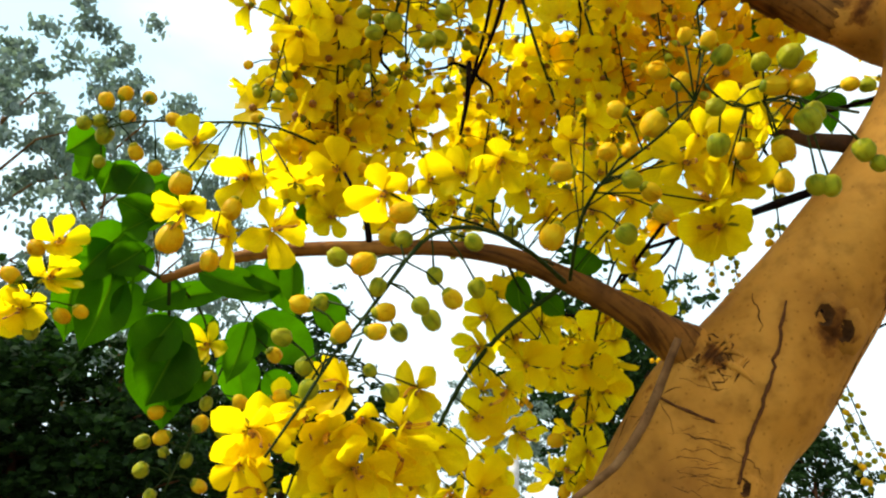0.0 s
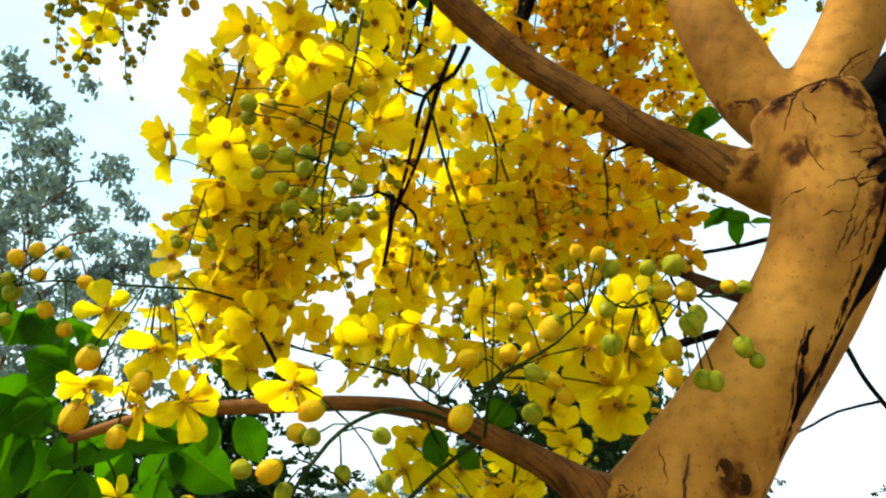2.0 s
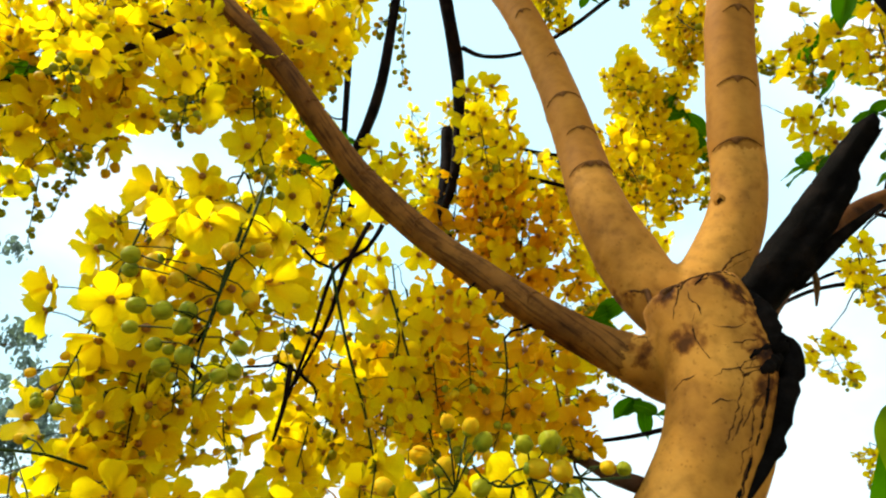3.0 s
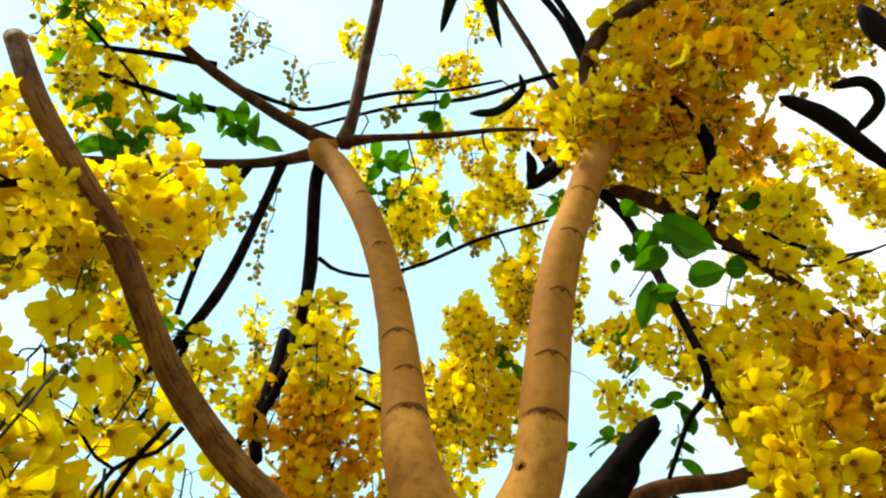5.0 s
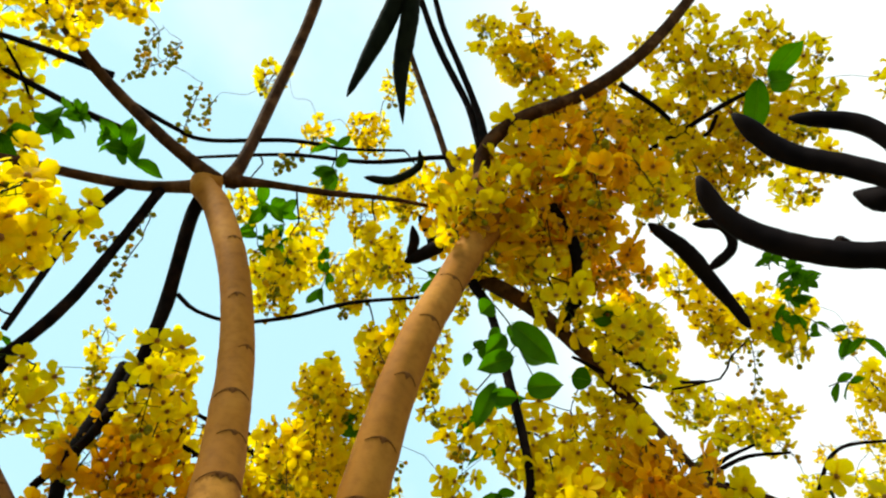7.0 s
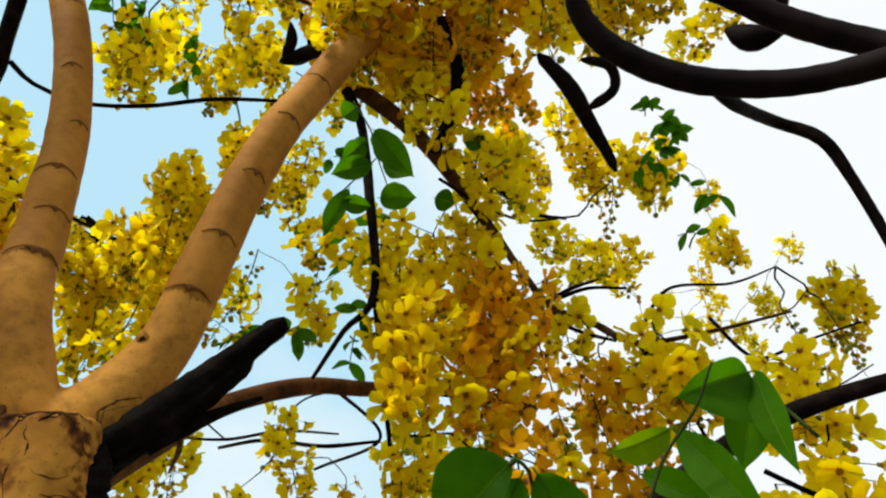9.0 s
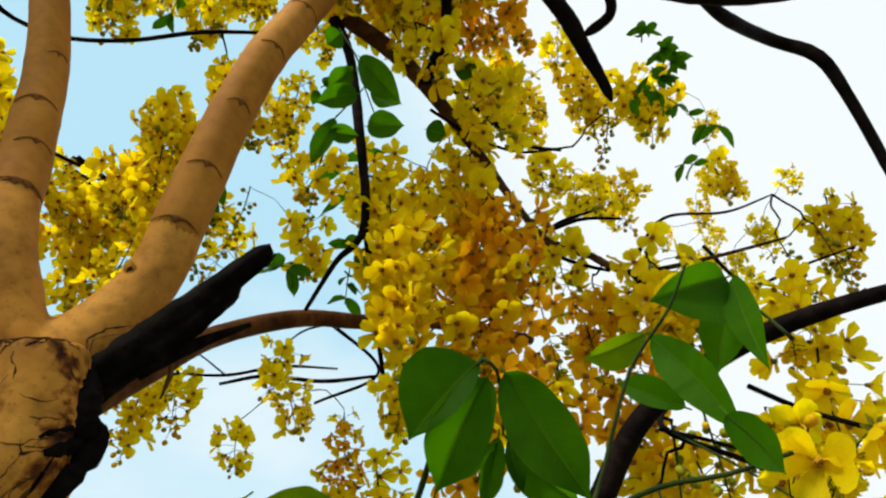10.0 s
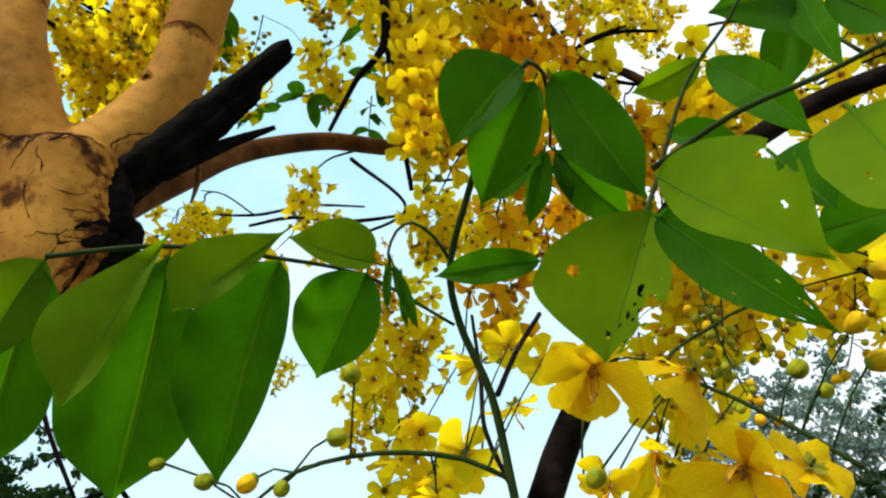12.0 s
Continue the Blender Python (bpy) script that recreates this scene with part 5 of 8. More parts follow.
dead_stub([(0.683, 0.746, 2.271, 0.0325), (0.719, 0.681, 2.315, 0.0376), (0.757, 0.629, 2.365, 0.0365), (0.795, 0.575, 2.421, 0.0312), (0.832, 0.514, 2.477, 0.0248)])
dead_strip([(0.702, 0.672, 2.21, 0.0022), (0.714, 0.677, 2.197, 0.0073), (0.707, 0.682, 2.171, 0.0118), (0.683, 0.692, 2.117, 0.0129), (0.658, 0.697, 2.066, 0.014), (0.628, 0.707, 2.01, 0.0105), (0.588, 0.717, 1.945, 0.007), (0.533, 0.727, 1.874, 0.0035)])
charred_side([(0.690, 0.690, 2.300, 0.012), (0.684, 0.676, 2.270, 0.024), (0.684, 0.670, 2.236, 0.027), (0.698, 0.676, 2.206, 0.026), (0.712, 0.680, 2.178, 0.02), (0.708, 0.685, 2.150, 0.012)])
charred_side([(0.640, 0.672, 2.150, 0.005), (0.660, 0.670, 2.160, 0.009), (0.690, 0.675, 2.178, 0.012)])


# ---- ground and distance ----
GROUND = plain("dry_grass_ground", (0.06, 0.07, 0.025), (0.16, 0.13, 0.07), 3.0, 0.95, 0.1, 0.5)
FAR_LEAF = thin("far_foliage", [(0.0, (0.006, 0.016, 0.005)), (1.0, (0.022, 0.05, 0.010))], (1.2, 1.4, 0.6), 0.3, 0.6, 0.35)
# pale and bluish: the haze of distance is put into this leaf colour
HAZED_LEAF = thin("hazed_grey_green_foliage", [(0.0, (0.12, 0.165, 0.16)), (1.0, (0.20, 0.255, 0.24))], (1.2, 1.3, 0.8), 0.3, 0.6, 0.35)
g = Shape(GROUND)
ring = [0, 2, 5, 10, 20, 40, 80, 160, 400, 1500]
g.grid([[Vector((r * math.cos(a * math.pi / 18), r * math.sin(a * math.pi / 18), 0.05 * noise.noise(Vector((r * math.cos(a * math.pi / 18), r * math.sin(a * math.pi / 18), 0)) * 0.7) if 1 < r < 100 else 0)) + Vector((0, 0, -0.08 * max(0, r - 3))) for a in range(36)] for r in ring], 0, None, True)
tagged(g.make("ground"), "dry grassy ground under the trees", "ground", kind="structure")


def tree_mesh(seed, leaf_mat, count, leaf, open_crown):
    """Trunk with limbs, and a crown of small leaf clumps, for a tree one metre high and about 0.6 wide."""
    rnd = random.Random(seed)
    wood = Shape(BARK_BROWN if open_crown > 0.075 else BARK_GREY)
    tips = []
    thick = 1.0 if open_crown > 0.075 else 0.45
    wood.tube([(0, 0, -0.03), (0.006, 0, 0.2), (-0.01, 0.01, 0.5), (0.0, 0, 0.8)], [0.02 * thick, 0.016 * thick, 0.012 * thick, 0.004 * thick], 8)
    for k in range(16):
        a, z = k * 2.4 + rnd.uniform(-0.4, 0.4), 0.22 + 0.6 * k / 16
        r = 0.30 * math.sin(math.pi * (0.25 + 0.65 * (k / 16))) * rnd.uniform(0.7, 1.15)
        p0 = Vector((0, 0, z))
        p2 = Vector((math.cos(a) * r, math.sin(a) * r, z + rnd.uniform(0.05, 0.2)))
        p1 = p0.lerp(p2, 0.5) + Vector((0, 0, 0.03))
        wood.tube([p0, p1, p2], [0.008 * thick, 0.005 * thick, 0.002 * thick], 5)
        tips += [p1, p2, p0.lerp(p2, 0.75), p2 + Vector((rnd.gauss(0, 0.05), rnd.gauss(0, 0.05), rnd.gauss(0, 0.05)))]
    tips.append(Vector((0, 0, 0.9)))
    crown = Shape(leaf_mat)
    clumps = [rnd.choice(tips) + Vector((rnd.gauss(0, 1), rnd.gauss(0, 1), rnd.gauss(0, 0.8))) * open_crown for k in range(count // (22 if count > 8500 else 60))]
    for k in range(count):
        c = rnd.choice(clumps) + Vector((rnd.gauss(0, 1), rnd.gauss(0, 1), rnd.gauss(0, 0.6))) * open_crown * 0.22
        n, u, w = basis((rnd.gauss(0, 1), rnd.gauss(0, 1), rnd.gauss(0.5, 1)), Vector((rnd.gauss(0, 1), rnd.gauss(0, 1), rnd.gauss(0, 1))))
        q = leaf * rnd.uniform(0.6, 1.4)
        crown.grid([[c - u * q, c - u * q * 0.9 + w * q * 0.1], [c - u * q * 0.2 - w * q * 0.6, c - u * q * 0.2 + w * q * 0.6 + n * q * 0.2], [c + u * q * 0.6 - w * q * 0.45, c + u * q * 0.6 + w * q * 0.45], [c + u * q, c + u * q + w * q * 0.1]], 0, [[(0, 0), (1, 0)], [(0, 0.3), (1, 0.3)], [(0, 0.7), (1, 0.7)], [(0, 1), (1, 1)]])
    a, b = wood.make("trunk"), crown.make("crown")
    out = (a.data, b.data)
    bpy.data.objects.remove(a)
    bpy.data.objects.remove(b)
    return out


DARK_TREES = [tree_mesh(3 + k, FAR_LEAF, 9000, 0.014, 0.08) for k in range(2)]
HAZED_TREES = [tree_mesh(13 + k, HAZED_LEAF, 8400, 0.0072, 0.07) for k in range(2)]
FAR = random.Random(9)


def far_tree(kind, x, y, height, wide=1.0):
    ob = new("background_tree")
    label = "dense dark green tree standing in the distance" if kind == "d" else "tall airy tree in the distance, haze in its pale grey-green colour"
    tagged(ob, label, "tree", "trees in the distance")
    trunk, crown = FAR.choice(DARK_TREES if kind == "d" else HAZED_TREES)
    for nm, data in (("trunk", trunk), ("crown", crown)):
        p = new(nm, data)
        p.parent = ob
    ob.matrix_basis = pose(x, y, -0.08 * max(0, math.hypot(x, y) - 3), 0, 0, FAR.uniform(0, 360)) @ Matrix.Diagonal((height * wide, height * wide, height, 1))


CONCRETE = plain("pole_concrete", (0.38, 0.37, 0.36), (0.55, 0.54, 0.52), 8, 0.9, 0.1)


def pole(x, y, top):
    """A slim tapered concrete pole far behind the tree."""
    base = -0.08 * max(0, math.hypot(x, y) - 3)
    s = Shape(CONCRETE)
    s.tube([(x, y, base - 0.1), (x, y, base + (top - base) * 0.5), (x, y, top)], [0.14, 0.125, 0.11], 12)
    tagged(s.make("utility_pole"), "pale concrete pole between far trees", "pole")


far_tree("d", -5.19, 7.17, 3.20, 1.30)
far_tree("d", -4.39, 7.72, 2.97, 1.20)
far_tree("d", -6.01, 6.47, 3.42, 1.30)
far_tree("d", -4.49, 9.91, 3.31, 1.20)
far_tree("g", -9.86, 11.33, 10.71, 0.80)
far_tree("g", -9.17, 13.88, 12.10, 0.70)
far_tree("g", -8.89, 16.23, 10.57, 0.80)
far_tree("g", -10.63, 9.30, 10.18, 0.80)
far_tree("d", -4.37, 14.17, 5.10, 1.10)
far_tree("d", 2.46, 13.56, 4.87, 0.70)
far_tree("d", 7.69, 18.42, 3.90, 0.90)
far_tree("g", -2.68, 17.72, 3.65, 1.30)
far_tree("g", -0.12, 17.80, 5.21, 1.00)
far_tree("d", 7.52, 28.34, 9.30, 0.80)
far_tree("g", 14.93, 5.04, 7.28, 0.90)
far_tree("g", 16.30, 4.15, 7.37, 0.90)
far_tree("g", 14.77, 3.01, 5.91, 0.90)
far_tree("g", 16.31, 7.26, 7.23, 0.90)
far_tree("d", 13.99, 1.61, 5.80, 1.00)
far_tree("d", 3.80, 27.03, 9.71, 1.30)
far_tree("d", 14.30, 22.67, 4.00, 1.00)
far_tree("d", 12.10, 18.65, 3.75, 0.80)
pole(0.31, 15.94, 1.76)



# ---- seed pods ----
pod([(0.806, -0.117, 2.714, 0.0151), (0.851, -0.101, 2.676, 0.0164), (0.901, -0.120, 2.623, 0.0176), (0.959, -0.177, 2.563, 0.0183), (0.996, -0.257, 2.507, 0.0175), (1.001, -0.343, 2.455, 0.0167), (0.973, -0.429, 2.393, 0.0146)], POD, "long dark blunt-ended seed pod hanging high in the crown")
pod([(0.859, -0.207, 2.860, 0.0147), (0.934, -0.216, 2.796, 0.0176), (0.990, -0.265, 2.723, 0.0181), (1.040, -0.312, 2.644, 0.0187), (1.085, -0.374, 2.569, 0.0182), (1.093, -0.442, 2.472, 0.0162)], POD, "long dark blunt-ended seed pod hanging high in the crown")
pod([(1.003, -0.259, 2.954, 0.0127), (1.065, -0.321, 2.900, 0.0163), (1.105, -0.334, 2.847, 0.0159), (1.137, -0.319, 2.797, 0.0142)], POD, "long dark blunt-ended seed pod hanging high in the crown")
pod([(1.116, -0.238, 2.824, 0.0169), (1.132, -0.261, 2.786, 0.0217), (1.142, -0.302, 2.764, 0.0161)], POD, "short dark seed pod")
pod([(1.351, 0.200, 3.567, 0.0160), (1.463, 0.183, 3.502, 0.0253), (1.566, 0.194, 3.427, 0.0219), (1.628, 0.199, 3.377, 0.0176), (1.688, 0.209, 3.323, 0.0134)], POD, "dark crooked seed pod among yellow flowers")
pod([(1.537, 0.177, 3.453, 0.0151), (1.544, 0.087, 3.468, 0.0149), (1.495, 0.062, 3.508, 0.0149), (1.437, 0.115, 3.535, 0.0133)], POD, "dark crooked seed pod among yellow flowers")
pod([(0.913, 0.828, 3.734, 0.0211), (0.948, 0.746, 3.766, 0.0193), (0.858, 0.700, 3.814, 0.0146)], POD, "dark crooked seed pod among yellow flowers")
pod([(0.334, 0.003, 4.084, 0.015), (0.388, 0.134, 3.961, 0.022), (0.413, 0.234, 3.889, 0.027), (0.421, 0.341, 3.809, 0.023), (0.425, 0.42, 3.74, 0.012), (0.427, 0.456, 3.708, 0.008)], POD_GREEN, "dark green hanging seed pod with a pointed tip")
pod([(0.355, -0.011, 4.084, 0.016), (0.417, 0.116, 3.962, 0.023), (0.471, 0.216, 3.886, 0.028), (0.517, 0.318, 3.804, 0.024), (0.565, 0.38, 3.74, 0.012), (0.603, 0.424, 3.694, 0.004)], POD_GREEN, "dark green hanging seed pod with a pointed tip")
pod([(0.639, 0.712, 3.854, 0.0113), (0.722, 0.666, 3.856, 0.0151), (0.769, 0.581, 3.879, 0.0132), (0.741, 0.539, 3.902, 0.0094)], POD_GREEN, "dark green hanging seed pod with a pointed tip")
pod([(0.867, 0.787, 3.638, 0.0173), (0.911, 0.721, 3.657, 0.0236), (0.947, 0.660, 3.674, 0.0209)], POD, "dark hanging seed pod behind the limb")
pod([(0.828, 0.692, 3.700, 0.0127), (0.861, 0.727, 3.672, 0.0173), (0.870, 0.776, 3.643, 0.0146)], POD, "dark hanging seed pod behind the limb")


# ---- leaves ----
spray = leaf_spray([(0.541, 0.335, 1.957), (0.609, 0.297, 1.971), (0.680, 0.244, 1.960), (0.732, 0.205, 1.944), (0.771, 0.154, 1.896)], .0022)
leaflet(spray, (0.606, 0.286, 1.971), (0.562, 0.3, 1.841), 0.0484, (-0.362, -1.001, -0.472), 0.12, -0.02, lop=0.58, peak=0.66, lit=True)
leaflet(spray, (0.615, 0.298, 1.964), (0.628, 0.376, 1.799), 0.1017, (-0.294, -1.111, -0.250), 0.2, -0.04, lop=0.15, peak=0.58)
leaflet(spray, (0.676, 0.235, 1.979), (0.614, 0.278, 1.912), 0.0461, (-0.512, -0.636, -0.375), 0.15, 0.0, lop=0.5, peak=0.68, lit=True)
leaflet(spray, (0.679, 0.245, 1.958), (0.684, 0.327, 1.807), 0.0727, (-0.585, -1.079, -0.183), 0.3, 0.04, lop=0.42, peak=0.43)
leaflet(spray, (0.728, 0.191, 1.949), (0.674, 0.228, 1.97), 0.0374, (-0.538, -0.609, -0.270), 0.2, -0.00, lop=0.5, peak=0.35, lit=True)
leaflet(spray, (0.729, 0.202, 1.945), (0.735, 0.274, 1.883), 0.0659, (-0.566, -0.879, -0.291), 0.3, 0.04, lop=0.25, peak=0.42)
leaflet(spray, (0.541, 0.337, 1.955), (0.52, 0.344, 1.872), 0.0463, (0.045, -1.020, -0.195), 0.15, -0.03, lop=0.2, peak=0.46, lit=True)
leaflet(spray, (0.542, 0.339, 1.949), (0.549, 0.425, 1.818), 0.0650, (-0.191, -0.741, -0.340), 0.3, 0.03, lop=0.0, peak=0.5)
spray = leaf_spray([(0.820, 0.152, 1.743), (0.813, 0.152, 1.790), (0.798, 0.149, 1.847), (0.774, 0.151, 1.896), (0.752, 0.135, 1.931), (0.739, 0.099, 1.970), (0.731, 0.074, 1.993), (0.723, 0.040, 2.018), (0.725, 0.023, 2.027)], .0034)
leaflet(spray, (0.723, 0.027, 2.026), (0.701, 0.077, 1.978), 0.05, (-0.684, -0.389, -0.363), 0.3, 0.05, lop=0.45)
leaflet(spray, (0.733, 0.027, 2.017), (0.742, 0.092, 1.955), 0.043, (-0.525, -0.437, -0.308), 0.60, 0.11)
leaflet(spray, (0.739, 0.016, 2.018), (0.791, -0.003, 1.932), 0.046, (-0.683, -0.541, -0.570), 0.30, 0.02)
spray = leaf_spray([(0.725, 0.023, 2.027), (0.735, 0.020, 2.020), (0.752, 0.031, 2.003), (0.765, 0.044, 1.988)], .0016)
leaflet(spray, (0.763, 0.047, 1.987), (0.775, 0.078, 1.945), 0.018, (-0.565, -0.702, -0.331), 0.52, -0.04)
leaflet(spray, (0.769, 0.042, 1.984), (0.781, 0.044, 1.948), 0.012, (-0.706, -0.610, -0.315), 0.22, 0.12)
leaflet(spray, (0.768, 0.042, 1.985), (0.829, 0.030, 1.948), 0.034, (-0.586, -0.352, -0.508), 0.61, 0.11)
leaflet(spray, (0.763, 0.053, 1.983), (0.763, 0.102, 1.975), 0.024, (-0.847, -0.361, -0.275), 0.50, 0.05)
spray = leaf_spray([(0.750, 0.134, 1.935), (0.738, 0.135, 1.949), (0.723, 0.141, 1.959), (0.722, 0.158, 1.959), (0.722, 0.168, 1.945), (0.728, 0.171, 1.934)], .0015)
leaflet(spray, (0.725, 0.170, 1.940), (0.733, 0.183, 1.907), 0.007, (-0.612, -0.476, -0.094), 0.37, 0.07)
leaflet(spray, (0.728, 0.169, 1.938), (0.753, 0.173, 1.894), 0.010, (-0.641, -0.844, -0.369), 0.26, 0.10)
leaflet(spray, (0.735, 0.168, 1.930), (0.747, 0.178, 1.894), 0.007, (-0.379, -0.871, -0.238), 0.38, -0.09)
spray = leaf_spray([(0.850, 0.055, 1.932), (0.810, 0.016, 1.928), (0.830, 0.007, 1.963), (0.842, -0.030, 2.038), (0.848, -0.071, 2.076), (0.850, -0.096, 2.109)], .002)
leaflet(spray, (0.796, -0.001, 1.926), (0.782, 0.043, 1.836), 0.0818, (-0.899, -0.579, -0.163), 0.15, -0.04, lop=0.42, peak=0.55, eaten=((-0.75, 0.62, 0.14), (-0.95, 0.8, 0.16), (-0.28, 0.6, 0.022), (-0.2, 0.68, 0.02), (-0.3, 0.5, 0.03), (0.62, 0.5, 0.03), (-0.08, 0.75, 0.014), (-0.12, 0.22, 0.012), (0.1, 0.83, 0.018), (-0.55, 0.9, 0.05)), lit=True)
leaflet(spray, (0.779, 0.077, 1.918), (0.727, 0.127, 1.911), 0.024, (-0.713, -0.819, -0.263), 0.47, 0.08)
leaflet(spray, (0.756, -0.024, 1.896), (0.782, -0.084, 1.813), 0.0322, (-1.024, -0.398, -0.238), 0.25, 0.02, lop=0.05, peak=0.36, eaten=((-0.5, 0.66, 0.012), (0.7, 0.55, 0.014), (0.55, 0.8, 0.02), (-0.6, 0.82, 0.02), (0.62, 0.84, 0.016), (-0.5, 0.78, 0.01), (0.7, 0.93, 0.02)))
leaflet(spray, (0.665, -0.069, 1.859), (0.629, -0.126, 1.786), 0.037, (-0.866, -0.332, -0.375), 0.2, 0.03, eaten=((-0.95, 0.56, 0.085), (-0.8, 0.63, 0.04), (-0.9, 0.68, 0.05), (-0.45, 0.74, 0.018)), lop=-0.5, peak=0.45, lit=True)
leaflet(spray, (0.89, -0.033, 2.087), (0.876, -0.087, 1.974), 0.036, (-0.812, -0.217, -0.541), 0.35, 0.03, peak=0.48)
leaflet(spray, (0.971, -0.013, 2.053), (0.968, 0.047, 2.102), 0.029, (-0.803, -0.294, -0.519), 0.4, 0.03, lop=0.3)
leaflet(spray, (0.888, -0.03, 2.09), (0.871, 0.025, 2.083), 0.028, (-0.747, -0.296, -0.595), 0.3, 0.03, lop=-0.3, lit=True)
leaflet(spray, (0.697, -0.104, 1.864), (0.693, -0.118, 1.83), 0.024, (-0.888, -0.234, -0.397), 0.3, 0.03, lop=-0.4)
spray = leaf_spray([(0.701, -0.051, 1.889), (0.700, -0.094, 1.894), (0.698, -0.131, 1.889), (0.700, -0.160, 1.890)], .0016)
leaflet(spray, (0.668, -0.138, 1.851), (0.624, -0.153, 1.785), 0.036, (-0.913, -0.149, -0.379), 0.2, 0.03, eaten=((0.45, 0.62, 0.014), (0.5, 0.66, 0.01)), peak=0.5, lit=True)
leaflet(spray, (0.676, -0.146, 1.905), (0.675, -0.161, 1.874), 0.018, (-0.722, -0.106, -0.612), 0.20, -0.05)
leaflet(spray, (0.732, -0.103, 1.842), (0.710, -0.143, 1.829), 0.026, (-0.855, 0.050, -0.131), 0.43, 0.12)
spray = leaf_spray([(0.960, -0.125, 2.070), (0.963, -0.110, 2.105), (0.966, -0.095, 2.136), (0.961, -0.076, 2.156)], .0018)
leaflet(spray, (0.928, -0.102, 2.132), (0.851, -0.058, 2.094), 0.056, (-0.757, -0.166, -0.333), 0.45, 0.03, lop=-0.5, peak=0.45)
leaflet(spray, (0.93, -0.106, 2.13), (0.883, -0.118, 2.015), 0.027, (-0.805, -0.116, -0.581), 0.4, 0.03, peak=0.45)
leaflet(spray, (0.931, -0.098, 2.122), (0.935, -0.064, 2.054), 0.038, (-0.803, -0.159, -0.574), 0.3, 0.04, peak=0.5)
spray = leaf_spray([(-0.349, 0.737, 1.829), (-0.392, 0.743, 1.848), (-0.425, 0.749, 1.841), (-0.467, 0.765, 1.814)], .003)
leaflet(spray, (-0.426, 0.739, 1.876), (-0.451, 0.714, 1.817), 0.053, (0.578, -0.700, 0.090), 0.54, -0.00)
leaflet(spray, (-0.422, 0.751, 1.842), (-0.440, 0.735, 1.737), 0.064, (0.652, -0.765, 0.038), 0.48, -0.02)
leaflet(spray, (-0.404, 0.764, 1.831), (-0.412, 0.772, 1.766), 0.044, (0.564, -0.784, 0.160), 0.55, 0.08)
leaflet(spray, (-0.384, 0.742, 1.870), (-0.417, 0.720, 1.834), 0.046, (0.638, -0.677, -0.050), 0.36, -0.06)
leaflet(spray, (-0.382, 0.733, 1.905), (-0.407, 0.723, 1.886), 0.043, (0.599, -0.640, -0.123), 0.27, 0.08)
spray = leaf_spray([(-0.440, 0.732, 1.974), (-0.411, 0.756, 1.960), (-0.400, 0.777, 1.920), (-0.379, 0.772, 1.856)], .002)
leaflet(spray, (-0.454, 0.705, 2.014), (-0.474, 0.682, 1.976), 0.043, (0.538, -0.775, -0.436), 0.43, 0.06)
leaflet(spray, (-0.455, 0.707, 2.007), (-0.457, 0.706, 1.948), 0.036, (0.499, -0.844, -0.144), 0.21, 0.00)
leaflet(spray, (-0.437, 0.731, 1.982), (-0.442, 0.722, 1.935), 0.051, (0.743, -0.697, -0.239), 0.51, 0.03)
leaflet(spray, (-0.410, 0.748, 1.981), (-0.422, 0.733, 1.939), 0.059, (0.351, -0.952, -0.023), 0.32, -0.10)
leaflet(spray, (-0.387, 0.773, 1.951), (-0.419, 0.750, 1.895), 0.052, (0.649, -0.816, -0.219), 0.43, 0.06)
leaflet(spray, (-0.370, 0.797, 1.977), (-0.381, 0.779, 1.945), 0.047, (0.281, -0.760, -0.095), 0.57, -0.06)
spray = leaf_spray([(-0.343, 0.741, 1.826), (-0.350, 0.768, 1.788), (-0.346, 0.787, 1.748), (-0.339, 0.807, 1.693)], .0025)
leaflet(spray, (-0.344, 0.771, 1.786), (-0.377, 0.751, 1.728), 0.060, (0.521, -1.010, 0.029), 0.28, 0.07)
leaflet(spray, (-0.340, 0.788, 1.763), (-0.365, 0.772, 1.676), 0.078, (0.637, -0.972, -0.083), 0.63, 0.05)
leaflet(spray, (-0.334, 0.769, 1.826), (-0.380, 0.750, 1.799), 0.043, (0.632, -1.104, 0.123), 0.48, -0.04)
leaflet(spray, (-0.318, 0.760, 1.846), (-0.232, 0.800, 1.828), 0.044, (0.343, -0.771, 0.043), 0.29, 0.03)
leaflet(spray, (-0.318, 0.813, 1.738), (-0.345, 0.794, 1.678), 0.058, (0.259, -0.665, 0.030), 0.61, 0.05)
leaflet(spray, (-0.268, 0.826, 1.794), (-0.293, 0.837, 1.712), 0.038, (0.423, -1.041, 0.021), 0.26, -0.09)
leaflet(spray, (-0.267, 0.781, 1.853), (-0.219, 0.803, 1.836), 0.033, (0.450, -0.983, 0.020), 0.31, 0.05)
spray = leaf_spray([(0.078, 0.754, 1.860), (0.092, 0.760, 1.833), (0.113, 0.764, 1.814), (0.141, 0.773, 1.812)], .002)
leaflet(spray, (0.089, 0.757, 1.847), (0.096, 0.767, 1.800), 0.033, (0.089, -1.073, -0.269), 0.38, -0.00)
leaflet(spray, (0.120, 0.761, 1.827), (0.147, 0.764, 1.801), 0.027, (-0.269, -1.133, -0.280), 0.47, 0.09)
leaflet(spray, (0.182, 0.762, 1.879), (0.161, 0.762, 1.849), 0.042, (-0.253, -1.192, -0.044), 0.57, 0.11)
leaflet(spray, (-0.184, 0.762, 1.910), (-0.187, 0.751, 1.937), 0.022, (0.347, -0.983, -0.036), 0.25, 0.05)
leaflet(spray, (-0.197, 0.770, 1.867), (-0.198, 0.783, 1.810), 0.032, (0.101, -0.977, -0.096), 0.37, -0.08)
